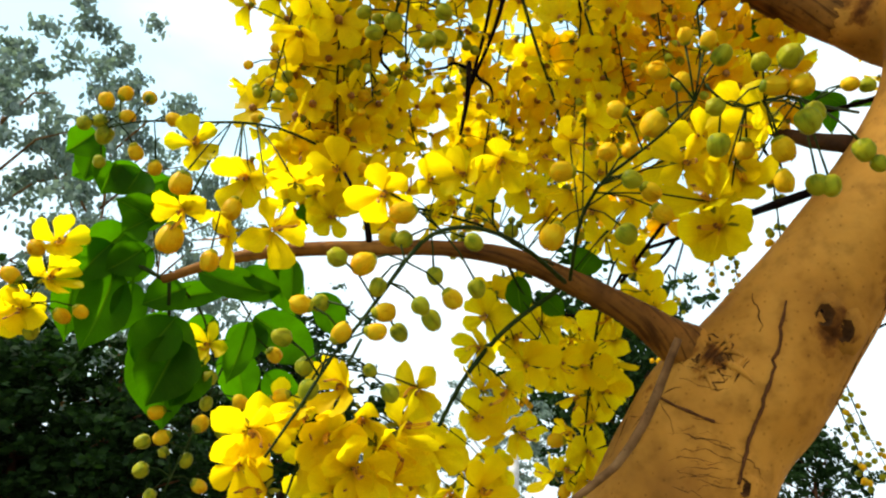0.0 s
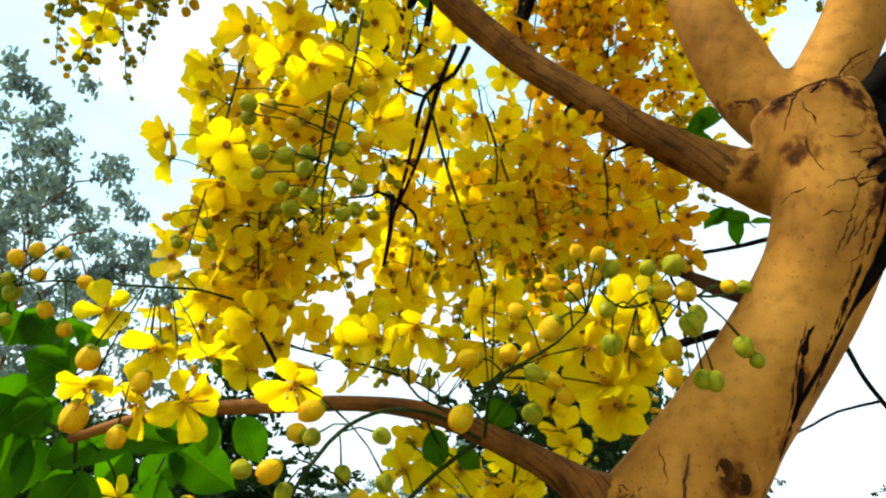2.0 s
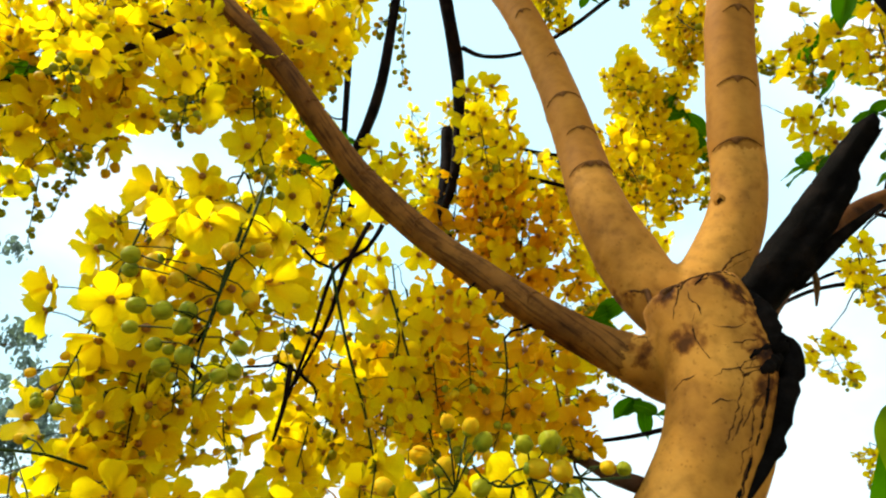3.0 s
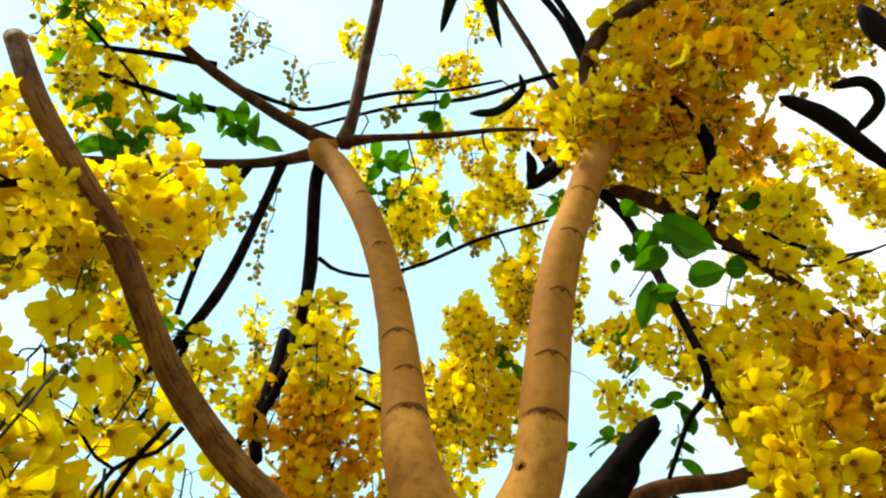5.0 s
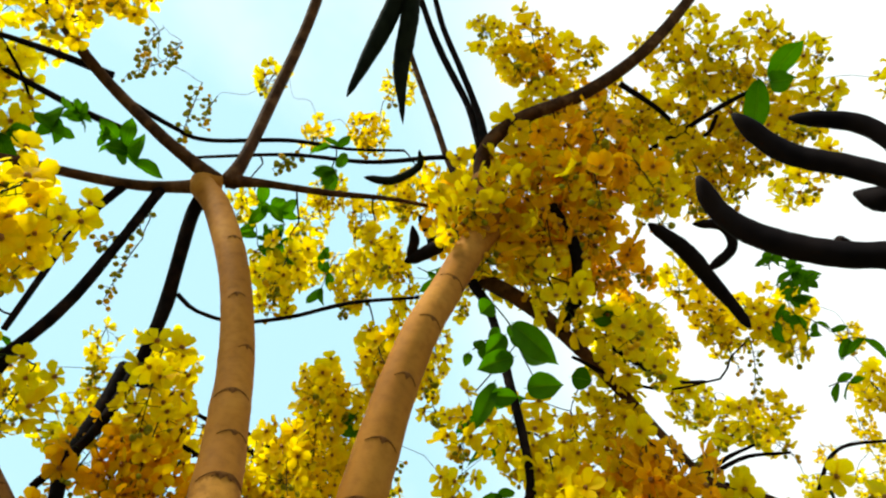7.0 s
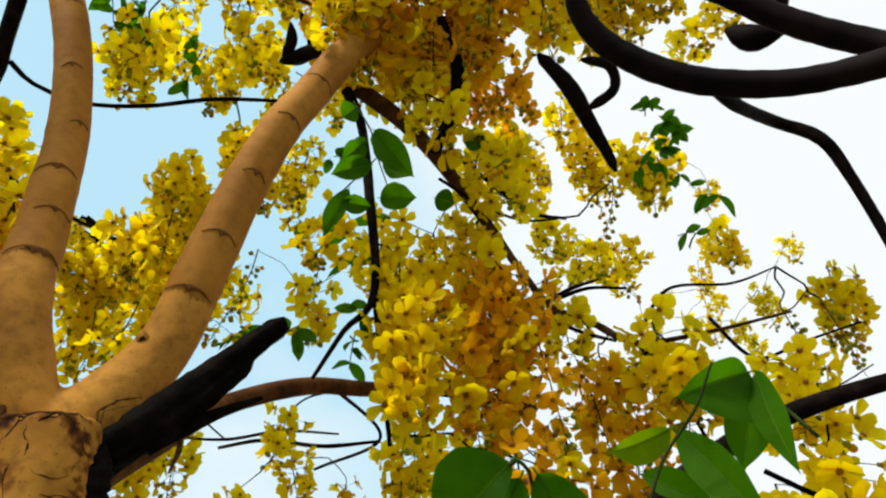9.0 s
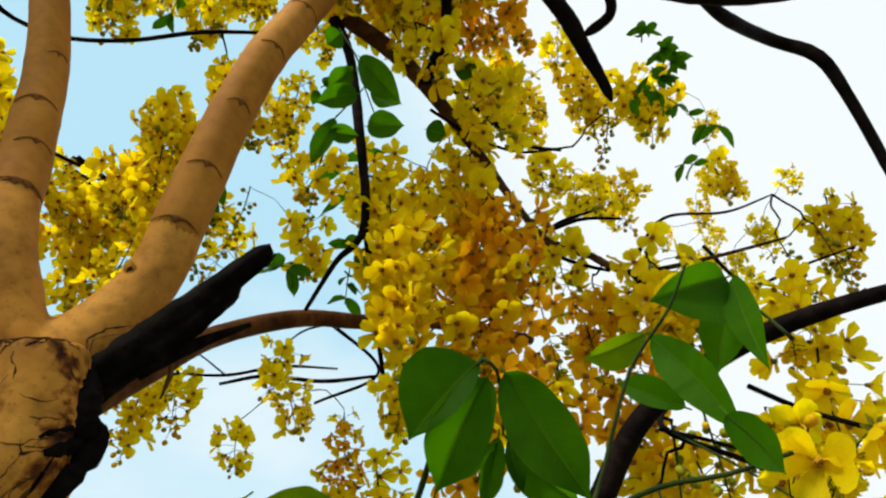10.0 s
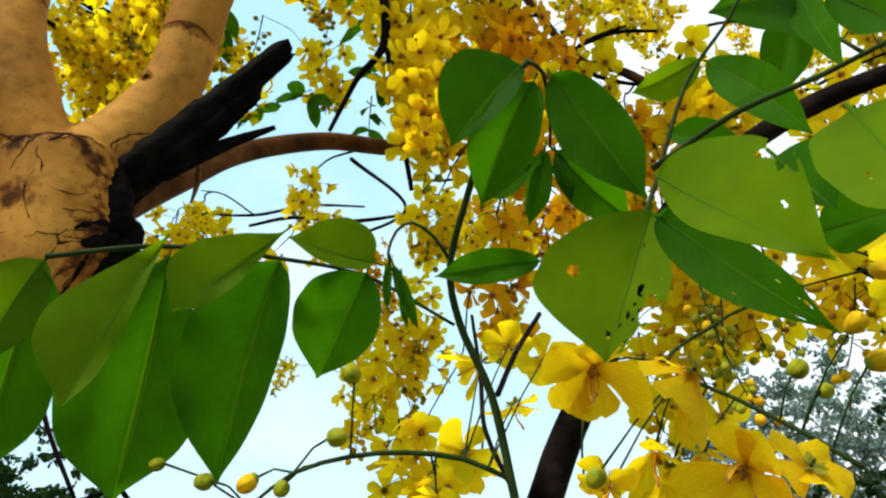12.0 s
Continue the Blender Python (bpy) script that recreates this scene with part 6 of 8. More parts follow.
spray = leaf_spray([(0.894, 0.454, 3.109), (0.920, 0.421, 2.993), (0.935, 0.418, 2.924), (0.977, 0.426, 2.856)], .002)
leaflet(spray, (0.870, 0.413, 3.020), (0.860, 0.446, 3.006), 0.049, (-0.489, -0.293, -0.709), 0.46, -0.07)
leaflet(spray, (0.939, 0.439, 2.909), (0.884, 0.499, 2.886), 0.050, (-0.294, -0.583, -0.602), 0.61, 0.12)
leaflet(spray, (0.930, 0.497, 2.876), (0.934, 0.576, 2.801), 0.043, (-0.642, -0.396, -0.442), 0.34, -0.03)
leaflet(spray, (0.934, 0.519, 2.858), (0.983, 0.485, 2.854), 0.041, (-0.392, -0.309, -0.657), 0.60, 0.06)
leaflet(spray, (0.905, 0.394, 2.953), (0.993, 0.368, 2.855), 0.060, (-0.607, -0.237, -0.878), 0.27, 0.04)
leaflet(spray, (0.974, 0.448, 2.844), (1.018, 0.386, 2.828), 0.056, (-0.692, -0.534, -0.786), 0.41, 0.08)
leaflet(spray, (0.909, 0.425, 2.946), (0.893, 0.477, 2.922), 0.048, (-0.187, -0.713, -0.858), 0.58, -0.11)
leaflet(spray, (1.245, 0.535, 3.124), (1.288, 0.505, 3.111), 0.060, (-0.633, -0.619, -0.799), 0.21, 0.03)
leaflet(spray, (1.212, 0.395, 3.219), (1.259, 0.359, 3.204), 0.059, (-0.380, -0.255, -0.511), 0.50, -0.03)
spray = leaf_spray([(0.999, 0.639, 3.007), (1.000, 0.566, 3.020), (0.999, 0.495, 3.030), (0.997, 0.438, 3.056)], .002)
leaflet(spray, (0.982, 0.482, 3.047), (0.971, 0.427, 3.002), 0.060, (-0.442, -0.109, -0.602), 0.31, -0.11)
leaflet(spray, (1.014, 0.475, 3.029), (1.045, 0.426, 2.951), 0.055, (-0.323, -0.296, -0.712), 0.47, 0.01)
spray = leaf_spray([(-0.474, 0.733, 1.873), (-0.431, 0.744, 1.891), (-0.379, 0.756, 1.909)], .002)
leaflet(spray, (-0.379, 0.756, 1.911), (-0.417, 0.715, 1.927), 0.045, (0.502, -1.042, -0.229), 0.39, -0.07)
leaflet(spray, (-0.414, 0.752, 1.899), (-0.452, 0.731, 1.844), 0.065, (0.712, -0.858, -0.038), 0.52, 0.06)
leaflet(spray, (-0.458, 0.733, 1.866), (-0.466, 0.740, 1.748), 0.050, (0.663, -0.690, -0.157), 0.64, -0.08)
leaflet(spray, (-0.390, 0.772, 1.879), (-0.430, 0.748, 1.834), 0.055, (0.708, -0.661, 0.063), 0.22, -0.10)
leaflet(spray, (-0.420, 0.764, 1.988), (-0.456, 0.732, 1.947), 0.045, (0.666, -0.813, -0.256), 0.64, -0.11)
leaflet(spray, (-0.389, 0.784, 1.982), (-0.422, 0.772, 1.965), 0.031, (0.488, -0.848, -0.368), 0.38, 0.05)
leaflet(spray, (-0.456, 0.720, 1.977), (-0.480, 0.712, 1.956), 0.032, (0.735, -1.011, -0.189), 0.24, 0.07)
spray = leaf_spray([(-0.352, 0.755, 1.844), (-0.342, 0.788, 1.823), (-0.330, 0.821, 1.799), (-0.321, 0.855, 1.743)], .002)
leaflet(spray, (-0.357, 0.797, 1.794), (-0.354, 0.801, 1.647), 0.088, (0.241, -1.123, -0.009), 0.53, -0.04)
leaflet(spray, (-0.364, 0.793, 1.797), (-0.389, 0.779, 1.721), 0.058, (0.284, -0.728, 0.141), 0.59, -0.05)
leaflet(spray, (-0.297, 0.807, 1.832), (-0.397, 0.774, 1.803), 0.036, (0.401, -1.007, -0.032), 0.35, -0.04)
leaflet(spray, (-0.300, 0.804, 1.835), (-0.221, 0.843, 1.849), 0.048, (0.491, -0.686, -0.045), 0.25, 0.04)
leaflet(spray, (-0.243, 0.828, 1.878), (-0.217, 0.863, 1.810), 0.050, (0.288, -0.682, 0.016), 0.58, 0.05)
leaflet(spray, (-0.236, 0.835, 1.900), (-0.253, 0.841, 1.853), 0.031, (0.345, -0.716, 0.034), 0.33, -0.08)
spray = leaf_spray([(-0.411, 1.121, 1.896), (-0.380, 1.144, 1.839), (-0.372, 1.178, 1.761)], .002)
leaflet(spray, (-0.381, 1.140, 1.859), (-0.271, 1.187, 1.786), 0.087, (0.245, -0.930, -0.196), 0.36, 0.02)
leaflet(spray, (-0.415, 1.135, 1.805), (-0.393, 1.176, 1.694), 0.074, (0.138, -0.769, 0.110), 0.34, -0.05)
leaflet(spray, (-0.361, 1.151, 1.840), (-0.422, 1.136, 1.775), 0.072, (0.286, -1.012, 0.109), 0.43, 0.01)
leaflet(spray, (-0.363, 1.182, 1.762), (-0.300, 1.206, 1.705), 0.063, (0.133, -0.741, -0.023), 0.35, -0.10)
leaflet(spray, (-0.277, 1.165, 1.909), (-0.233, 1.191, 1.830), 0.063, (0.494, -0.961, 0.135), 0.62, 0.11)
leaflet(spray, (-0.425, 1.070, 1.844), (-0.462, 1.062, 1.784), 0.058, (0.573, -0.686, 0.177), 0.56, -0.09)
small_leaves(-0.408, 1.107, 3.703, 8, 0.12, 0.144, 1)
small_leaves(-0.075, 0.988, 3.736, 8, 0.1, 0.12, 2)
small_leaves(-0.365, 1.262, 3.601, 6, 0.1, 0.12, 3)
small_leaves(-0.239, 1.007, 3.813, 6, 0.09, 0.108, 4)
small_leaves(0.492, 1.007, 3.841, 7, 0.09, 0.108, 5)
small_leaves(0.493, 0.758, 3.969, 4, 0.07, 0.084, 6)
small_leaves(-0.569, 0.909, 4.008, 5, 0.1, 0.12, 7)
small_leaves(0.715, 1.012, 3.795, 4, 0.08, 0.096, 8)
small_leaves(0.074, 1.214, 3.045, 3, 0.1, 0.12, 9)
small_leaves(1.655, 0.063, 3.424, 6, 0.06, 0.1, 10)
small_leaves(1.747, 0.112, 3.329, 5, 0.05, 0.09, 11)
small_leaves(1.287, -0.313, 3.471, 3, 0.12, 0.144, 12)
small_leaves(-0.097, 1.103, 3.133, 4, 0.07, 0.084, 13)
small_leaves(0.397, 1.030, 3.838, 5, 0.08, 0.096, 14)
small_leaves(1.847, 0.068, 3.621, 8, 0.06, 0.09, 15)
small_leaves(1.913, 0.018, 3.573, 6, 0.05, 0.09, 16)
small_leaves(1.920, 0.115, 3.549, 5, 0.055, 0.08, 17)
small_leaves(0.507, 1.002, 3.827, 7, 0.09, 0.108, 18)
small_leaves(0.602, 0.862, 4.009, 5, 0.09, 0.108, 19)
small_leaves(1.303, 0.953, 3.055, 8, 0.07, 0.084, 20)
small_leaves(1.362, 0.967, 2.994, 6, 0.07, 0.084, 21)
small_leaves(0.976, 0.874, 3.807, 4, 0.08, 0.096, 22)
small_leaves(1.960, 0.132, 3.508, 4, 0.05, 0.08, 23)
small_leaves(2.195, 0.140, 3.558, 4, 0.08, 0.096, 24)
small_leaves(1.294, 1.411, 3.227, 6, 0.07, 0.084, 25)
small_leaves(2.092, 0.223, 3.349, 4, 0.06, 0.072, 26)
small_leaves(0.640, 1.193, 2.552, 6, 0.09, 0.108, 27)
small_leaves(0.942, 1.161, 3.361, 5, 0.1, 0.12, 28)
small_leaves(1.239, 1.051, 2.964, 6, 0.09, 0.108, 29)
small_leaves(-0.590, 0.848, 2.796, 5, 0.1, 0.12, 30)
small_leaves(0.725, 1.346, 2.434, 6, 0.08, 0.096, 31)
small_leaves(1.255, 0.905, 3.356, 6, 0.12, 0.144, 32)
small_leaves(0.078, 0.957, 2.804, 3, 0.08, 0.096, 33)
small_leaves(-0.540, 0.850, 3.812, 8, 0.05, 0.06, 34)
small_leaves(-0.382, 1.022, 3.644, 9, 0.05, 0.06, 35)
small_leaves(-0.283, 1.054, 3.651, 8, 0.05, 0.06, 36)
small_leaves(-0.153, 0.998, 3.717, 8, 0.05, 0.06, 37)
small_leaves(-0.047, 1.011, 3.725, 8, 0.05, 0.06, 38)
small_leaves(-0.299, 1.148, 3.448, 7, 0.05, 0.06, 39)
small_leaves(0.067, 1.268, 3.134, 6, 0.045, 0.054, 40)
small_leaves(0.989, 0.537, 3.104, 7, 0.05, 0.06, 41)
small_leaves(1.701, 0.052, 3.384, 8, 0.045, 0.054, 42)
small_leaves(1.741, 0.100, 3.337, 7, 0.045, 0.054, 43)
small_leaves(0.517, 1.014, 3.834, 7, 0.045, 0.054, 44)
small_leaves(0.682, 0.991, 3.815, 6, 0.045, 0.054, 45)


# ---- flowers: the near racemes ----
near_raceme("raceme of round green buds with a few yellow flowers", [(0.143, 0.717, 1.831, 0.0029), (0.095, 0.633, 1.846, 0.0024), (0.056, 0.561, 1.842, 0.0021), (0.028, 0.511, 1.827, 0.0020), (0.006, 0.474, 1.802, 0.0019), (-0.017, 0.470, 1.767, 0.0018), (-0.036, 0.463, 1.734, 0.0015), (-0.054, 0.453, 1.705, 0.0015), (-0.069, 0.441, 1.671, 0.0012), (-0.092, 0.435, 1.630, 0.0010)], (0.118, -0.971, -0.460), [
    ("g", -0.053, 0.436, 1.778, 0.0149), ("y", -0.035, 0.453, 1.778, 0.0189), ("g", -0.010, 0.482, 1.807, 0.0149),
    ("g", 0.048, 0.497, 1.810, 0.0149), ("g", 0.017, 0.489, 1.778, 0.0149), ("g", 0.051, 0.507, 1.772, 0.0149),
    ("y", 0.032, 0.488, 1.759, 0.0168), ("g", 0.010, 0.463, 1.747, 0.0149), ("g", 0.017, 0.480, 1.739, 0.0149),
    ("g", -0.026, 0.466, 1.762, 0.0149), ("y", -0.081, 0.449, 1.743, 0.0159), ("g", -0.073, 0.471, 1.749, 0.0149),
    ("y", -0.019, 0.465, 1.742, 0.0155), ("g", -0.011, 0.496, 1.731, 0.0149), ("y", -0.022, 0.452, 1.724, 0.0141),
    ("y", -0.049, 0.451, 1.722, 0.0144), ("g", -0.088, 0.432, 1.715, 0.0149), ("g", -0.085, 0.487, 1.700, 0.0149),
    ("g", -0.013, 0.480, 1.681, 0.0149), ("g", -0.028, 0.470, 1.697, 0.0110), ("g", -0.070, 0.451, 1.679, 0.0152),
    ("y", -0.010, 0.474, 1.828, 0.0214), ("y", -0.023, 0.488, 1.811, 0.0174), ("f", -0.031, 0.493, 1.854, 0.0477)])
near_raceme("raceme of open yellow flowers and swelling buds", [(-0.156, 0.683, 1.988, 0.0017), (-0.184, 0.640, 1.986, 0.0016), (-0.217, 0.607, 1.978, 0.0016), (-0.277, 0.622, 1.986, 0.0016), (-0.349, 0.629, 1.991, 0.0013), (-0.407, 0.645, 1.988, 0.0010)], (0.402, -0.820, -0.657), [
    ("f", -0.264, 0.598, 1.948, 0.0493), ("f", -0.198, 0.595, 1.908, 0.0493), ("f", -0.137, 0.571, 1.894, 0.0493),
    ("f", -0.170, 0.608, 1.854, 0.0546), ("f", -0.250, 0.569, 1.863, 0.0493), ("y", -0.207, 0.587, 1.870, 0.0222),
    ("y", -0.256, 0.568, 1.890, 0.0254), ("y", -0.261, 0.573, 1.833, 0.0259), ("y", -0.227, 0.595, 1.816, 0.0220),
    ("y", -0.300, 0.611, 1.984, 0.0174), ("y", -0.329, 0.641, 1.938, 0.0178), ("y", -0.366, 0.657, 1.965, 0.0184),
    ("y", -0.371, 0.636, 2.001, 0.0172), ("y", -0.358, 0.653, 2.034, 0.0187), ("y", -0.381, 0.639, 2.032, 0.0185),
    ("y", -0.399, 0.634, 2.020, 0.0194), ("g", -0.411, 0.659, 1.953, 0.0158), ("g", -0.404, 0.649, 1.983, 0.0206),
    ("g", -0.421, 0.633, 1.991, 0.0180), ("g", -0.407, 0.640, 1.997, 0.0169), ("y", -0.220, 0.651, 2.006, 0.0132),
    ("f", -0.226, 0.630, 1.853, 0.0487)])
near_raceme("raceme of yellow flowers beside broad leaves", [(-0.464, 0.744, 1.900, 0.0015), (-0.462, 0.696, 1.855, 0.0014), (-0.463, 0.669, 1.813, 0.0013), (-0.474, 0.670, 1.766, 0.0010)], (0.572, -0.795, -0.453), [
    ("f", -0.448, 0.665, 1.853, 0.0493), ("f", -0.463, 0.685, 1.814, 0.0493), ("y", -0.454, 0.643, 1.840, 0.0214),
    ("y", -0.485, 0.652, 1.810, 0.0195), ("f", -0.465, 0.655, 1.773, 0.0493), ("y", -0.442, 0.692, 1.772, 0.0171),
    ("y", -0.426, 0.701, 1.779, 0.0163), ("g", -0.466, 0.678, 1.750, 0.0163), ("f", -0.501, 0.681, 1.775, 0.0493),
    ("y", -0.483, 0.658, 1.790, 0.0195)])
near_raceme("loose raceme of yellow and green buds with one open flower", [(-0.280, 0.861, 1.816, 0.0016), (-0.301, 0.833, 1.726, 0.0015), (-0.317, 0.808, 1.645, 0.0014), (-0.328, 0.778, 1.578, 0.0010)], (0.399, -0.916, -0.302), [
    ("f", -0.321, 0.831, 1.763, 0.0546), ("y", -0.344, 0.793, 1.702, 0.0251), ("y", -0.357, 0.788, 1.670, 0.0194),
    ("g", -0.367, 0.783, 1.634, 0.0188), ("y", -0.347, 0.793, 1.640, 0.0193), ("y", -0.309, 0.811, 1.658, 0.0219),
    ("g", -0.364, 0.784, 1.601, 0.0186), ("g", -0.319, 0.806, 1.614, 0.0178), ("g", -0.305, 0.810, 1.716, 0.0198),
    ("g", -0.305, 0.812, 1.684, 0.0183), ("g", -0.283, 0.822, 1.650, 0.0196), ("y", -0.260, 0.809, 1.688, 0.0208),
    ("y", -0.301, 0.813, 1.584, 0.0192), ("y", -0.247, 0.882, 1.758, 0.0217), ("g", -0.344, 0.795, 1.623, 0.0151),
    ("g", -0.350, 0.789, 1.572, 0.0148)])
near_raceme("dense raceme of open yellow flowers with curved stamens", [(-0.052, 0.542, 1.732, 0.0015), (-0.072, 0.553, 1.693, 0.0015), (-0.093, 0.570, 1.653, 0.0015), (-0.111, 0.575, 1.614, 0.0013), (-0.120, 0.569, 1.571, 0.0010)], (0.258, -0.966, -0.268), [
    ("f", -0.064, 0.545, 1.689, 0.0493), ("f", -0.139, 0.591, 1.674, 0.0493), ("f", -0.102, 0.548, 1.669, 0.0493),
    ("f", -0.143, 0.535, 1.650, 0.0493), ("f", -0.159, 0.562, 1.619, 0.0493), ("f", -0.105, 0.604, 1.618, 0.0493),
    ("f", -0.136, 0.560, 1.647, 0.0493), ("f", -0.017, 0.579, 1.659, 0.0493), ("f", -0.008, 0.615, 1.696, 0.0493),
    ("f", -0.055, 0.584, 1.666, 0.0493), ("f", -0.055, 0.560, 1.621, 0.0493), ("f", -0.079, 0.567, 1.649, 0.0493),
    ("f", -0.132, 0.564, 1.599, 0.0493), ("f", -0.027, 0.594, 1.612, 0.0493), ("f", -0.037, 0.577, 1.641, 0.0493),
    ("f", -0.072, 0.568, 1.601, 0.0493), ("f", -0.100, 0.561, 1.643, 0.0493), ("y", -0.128, 0.569, 1.682, 0.0134),
    ("f", 0.001, 0.659, 1.638, 0.0493), ("f", -0.006, 0.637, 1.606, 0.0493), ("f", -0.046, 0.587, 1.597, 0.0493)])
near_raceme("long raceme stalk with open yellow flowers", [(0.146, 0.747, 1.835, 0.0030), (0.079, 0.750, 1.783, 0.0030), (0.034, 0.747, 1.728, 0.0030), (0.004, 0.739, 1.669, 0.0026), (-0.023, 0.725, 1.601, 0.0022), (-0.043, 0.718, 1.544, 0.0015)], (0.053, -0.996, -0.315), [
    ("f", 0.080, 0.760, 1.711, 0.0546), ("f", 0.053, 0.765, 1.798, 0.0493), ("f", 0.059, 0.801, 1.835, 0.0493),
    ("f", 0.046, 0.755, 1.759, 0.0493), ("f", 0.101, 0.806, 1.747, 0.0493), ("f", 0.068, 0.796, 1.663, 0.0493),
    ("f", 0.094, 0.801, 1.664, 0.0493), ("f", 0.041, 0.772, 1.678, 0.0493), ("f", 0.027, 0.821, 1.619, 0.0493),
    ("f", 0.063, 0.814, 1.621, 0.0493), ("f", 0.049, 0.767, 1.710, 0.0493), ("f", 0.071, 0.816, 1.857, 0.0493),
    ("f", 0.124, 0.847, 1.804, 0.0493), ("f", 0.147, 0.853, 1.757, 0.0493), ("f", 0.087, 0.812, 1.779, 0.0493),
    ("f", 0.017, 0.779, 1.594, 0.0493), ("f", -0.000, 0.803, 1.644, 0.0493), ("f", 0.050, 0.781, 1.596, 0.0493),
    ("y", 0.131, 0.834, 1.755, 0.0188)])
near_raceme("narrow hanging raceme of yellow flowers", [(0.219, 0.849, 1.888, 0.0019), (0.204, 0.886, 1.825, 0.0019), (0.195, 0.919, 1.752, 0.0020), (0.188, 0.936, 1.676, 0.0016), (0.175, 0.937, 1.601, 0.0012)], (-0.123, -0.986, -0.359), [
    ("f", 0.178, 0.947, 1.722, 0.0493), ("f", 0.171, 0.964, 1.672, 0.0493), ("f", 0.190, 0.931, 1.646, 0.0493),
    ("y", 0.149, 0.940, 1.659, 0.0215), ("f", 0.211, 0.949, 1.731, 0.0493), ("f", 0.224, 0.934, 1.770, 0.0493),
    ("f", 0.183, 0.918, 1.759, 0.0493), ("f", 0.200, 0.939, 1.688, 0.0493), ("f", 0.147, 0.963, 1.613, 0.0493),
    ("f", 0.193, 0.956, 1.608, 0.0493), ("f", 0.268, 0.899, 1.862, 0.0493), ("f", 0.284, 0.905, 1.843, 0.0493),
    ("f", 0.252, 0.867, 1.886, 0.0493), ("f", 0.228, 0.903, 1.797, 0.0493), ("f", 0.162, 0.957, 1.622, 0.0493),
    ("f", 0.168, 0.921, 1.799, 0.0493), ("f", 0.220, 0.894, 1.827, 0.0493), ("f", 0.246, 0.890, 1.924, 0.0493),
    ("f", 0.216, 0.898, 1.944, 0.0493), ("y", 0.160, 0.938, 1.593, 0.0199)])
near_raceme("raceme of fat yellow buds on thin stalks", [(0.149, 0.716, 1.834, 0.0023), (0.148, 0.603, 1.862, 0.0020), (0.156, 0.514, 1.869, 0.0017), (0.170, 0.467, 1.870, 0.0014), (0.193, 0.435, 1.880, 0.0011), (0.215, 0.419, 1.900, 0.0009)], (-0.152, -0.921, -0.610), [
    ("y", 0.155, 0.456, 1.875, 0.0159), ("y", 0.174, 0.462, 1.879, 0.0153), ("y", 0.124, 0.512, 1.882, 0.0206),
    ("y", 0.118, 0.551, 1.834, 0.0262), ("g", 0.180, 0.489, 1.865, 0.0171), ("y", 0.199, 0.509, 1.862, 0.0171),
    ("y", 0.215, 0.541, 1.854, 0.0179), ("g", 0.187, 0.562, 1.840, 0.0209), ("y", 0.190, 0.441, 1.893, 0.0202),
    ("y", 0.163, 0.450, 1.909, 0.0152), ("y", 0.188, 0.413, 1.923, 0.0150), ("y", 0.207, 0.423, 1.918, 0.0152),
    ("y", 0.207, 0.405, 1.947, 0.0130), ("y", 0.226, 0.412, 1.947, 0.0131), ("g", 0.236, 0.415, 1.937, 0.0139),
    ("f", 0.234, 0.530, 1.898, 0.0493), ("f", 0.256, 0.537, 1.865, 0.0493), ("f", 0.252, 0.536, 1.923, 0.0493),
    ("f", 0.158, 0.606, 1.982, 0.0493), ("f", 0.142, 0.618, 1.962, 0.0493), ("f", 0.228, 0.567, 1.920, 0.0493)])
near_raceme("raceme of green and yellow buds against the trunk", [(0.410, 0.567, 1.968, 0.0016), (0.352, 0.510, 1.944, 0.0015), (0.305, 0.475, 1.935, 0.0014), (0.268, 0.463, 1.919, 0.0014), (0.245, 0.448, 1.916, 0.0011), (0.232, 0.445, 1.929, 0.0009)], (-0.345, -0.825, -0.697), [
    ("g", 0.244, 0.464, 1.885, 0.0180), ("g", 0.240, 0.452, 1.913, 0.0155), ("y", 0.296, 0.469, 1.884, 0.0208),
    ("y", 0.305, 0.443, 1.927, 0.0182), ("g", 0.295, 0.435, 1.948, 0.0191), ("g", 0.311, 0.454, 1.901, 0.0201),
    ("g", 0.319, 0.458, 1.911, 0.0162), ("y", 0.302, 0.487, 1.864, 0.0183), ("g", 0.328, 0.488, 1.861, 0.0183),
    ("g", 0.337, 0.485, 1.859, 0.0173), ("y", 0.351, 0.463, 1.939, 0.0140), ("g", 0.367, 0.467, 1.940, 0.0125),
    ("g", 0.365, 0.482, 1.889, 0.0174), ("g", 0.375, 0.481, 1.877, 0.0140), ("y", 0.286, 0.449, 1.930, 0.0171),
    ("f", 0.275, 0.519, 1.893, 0.0493), ("f", 0.274, 0.559, 1.849, 0.0493), ("f", 0.285, 0.497, 1.932, 0.0493),
    ("f", 0.290, 0.540, 1.886, 0.0493), ("f", 0.270, 0.582, 1.851, 0.0493), ("y", 0.276, 0.495, 1.896, 0.0175),
    ("g", 0.275, 0.443, 1.948, 0.0162), ("f", 0.291, 0.480, 1.915, 0.0405)])
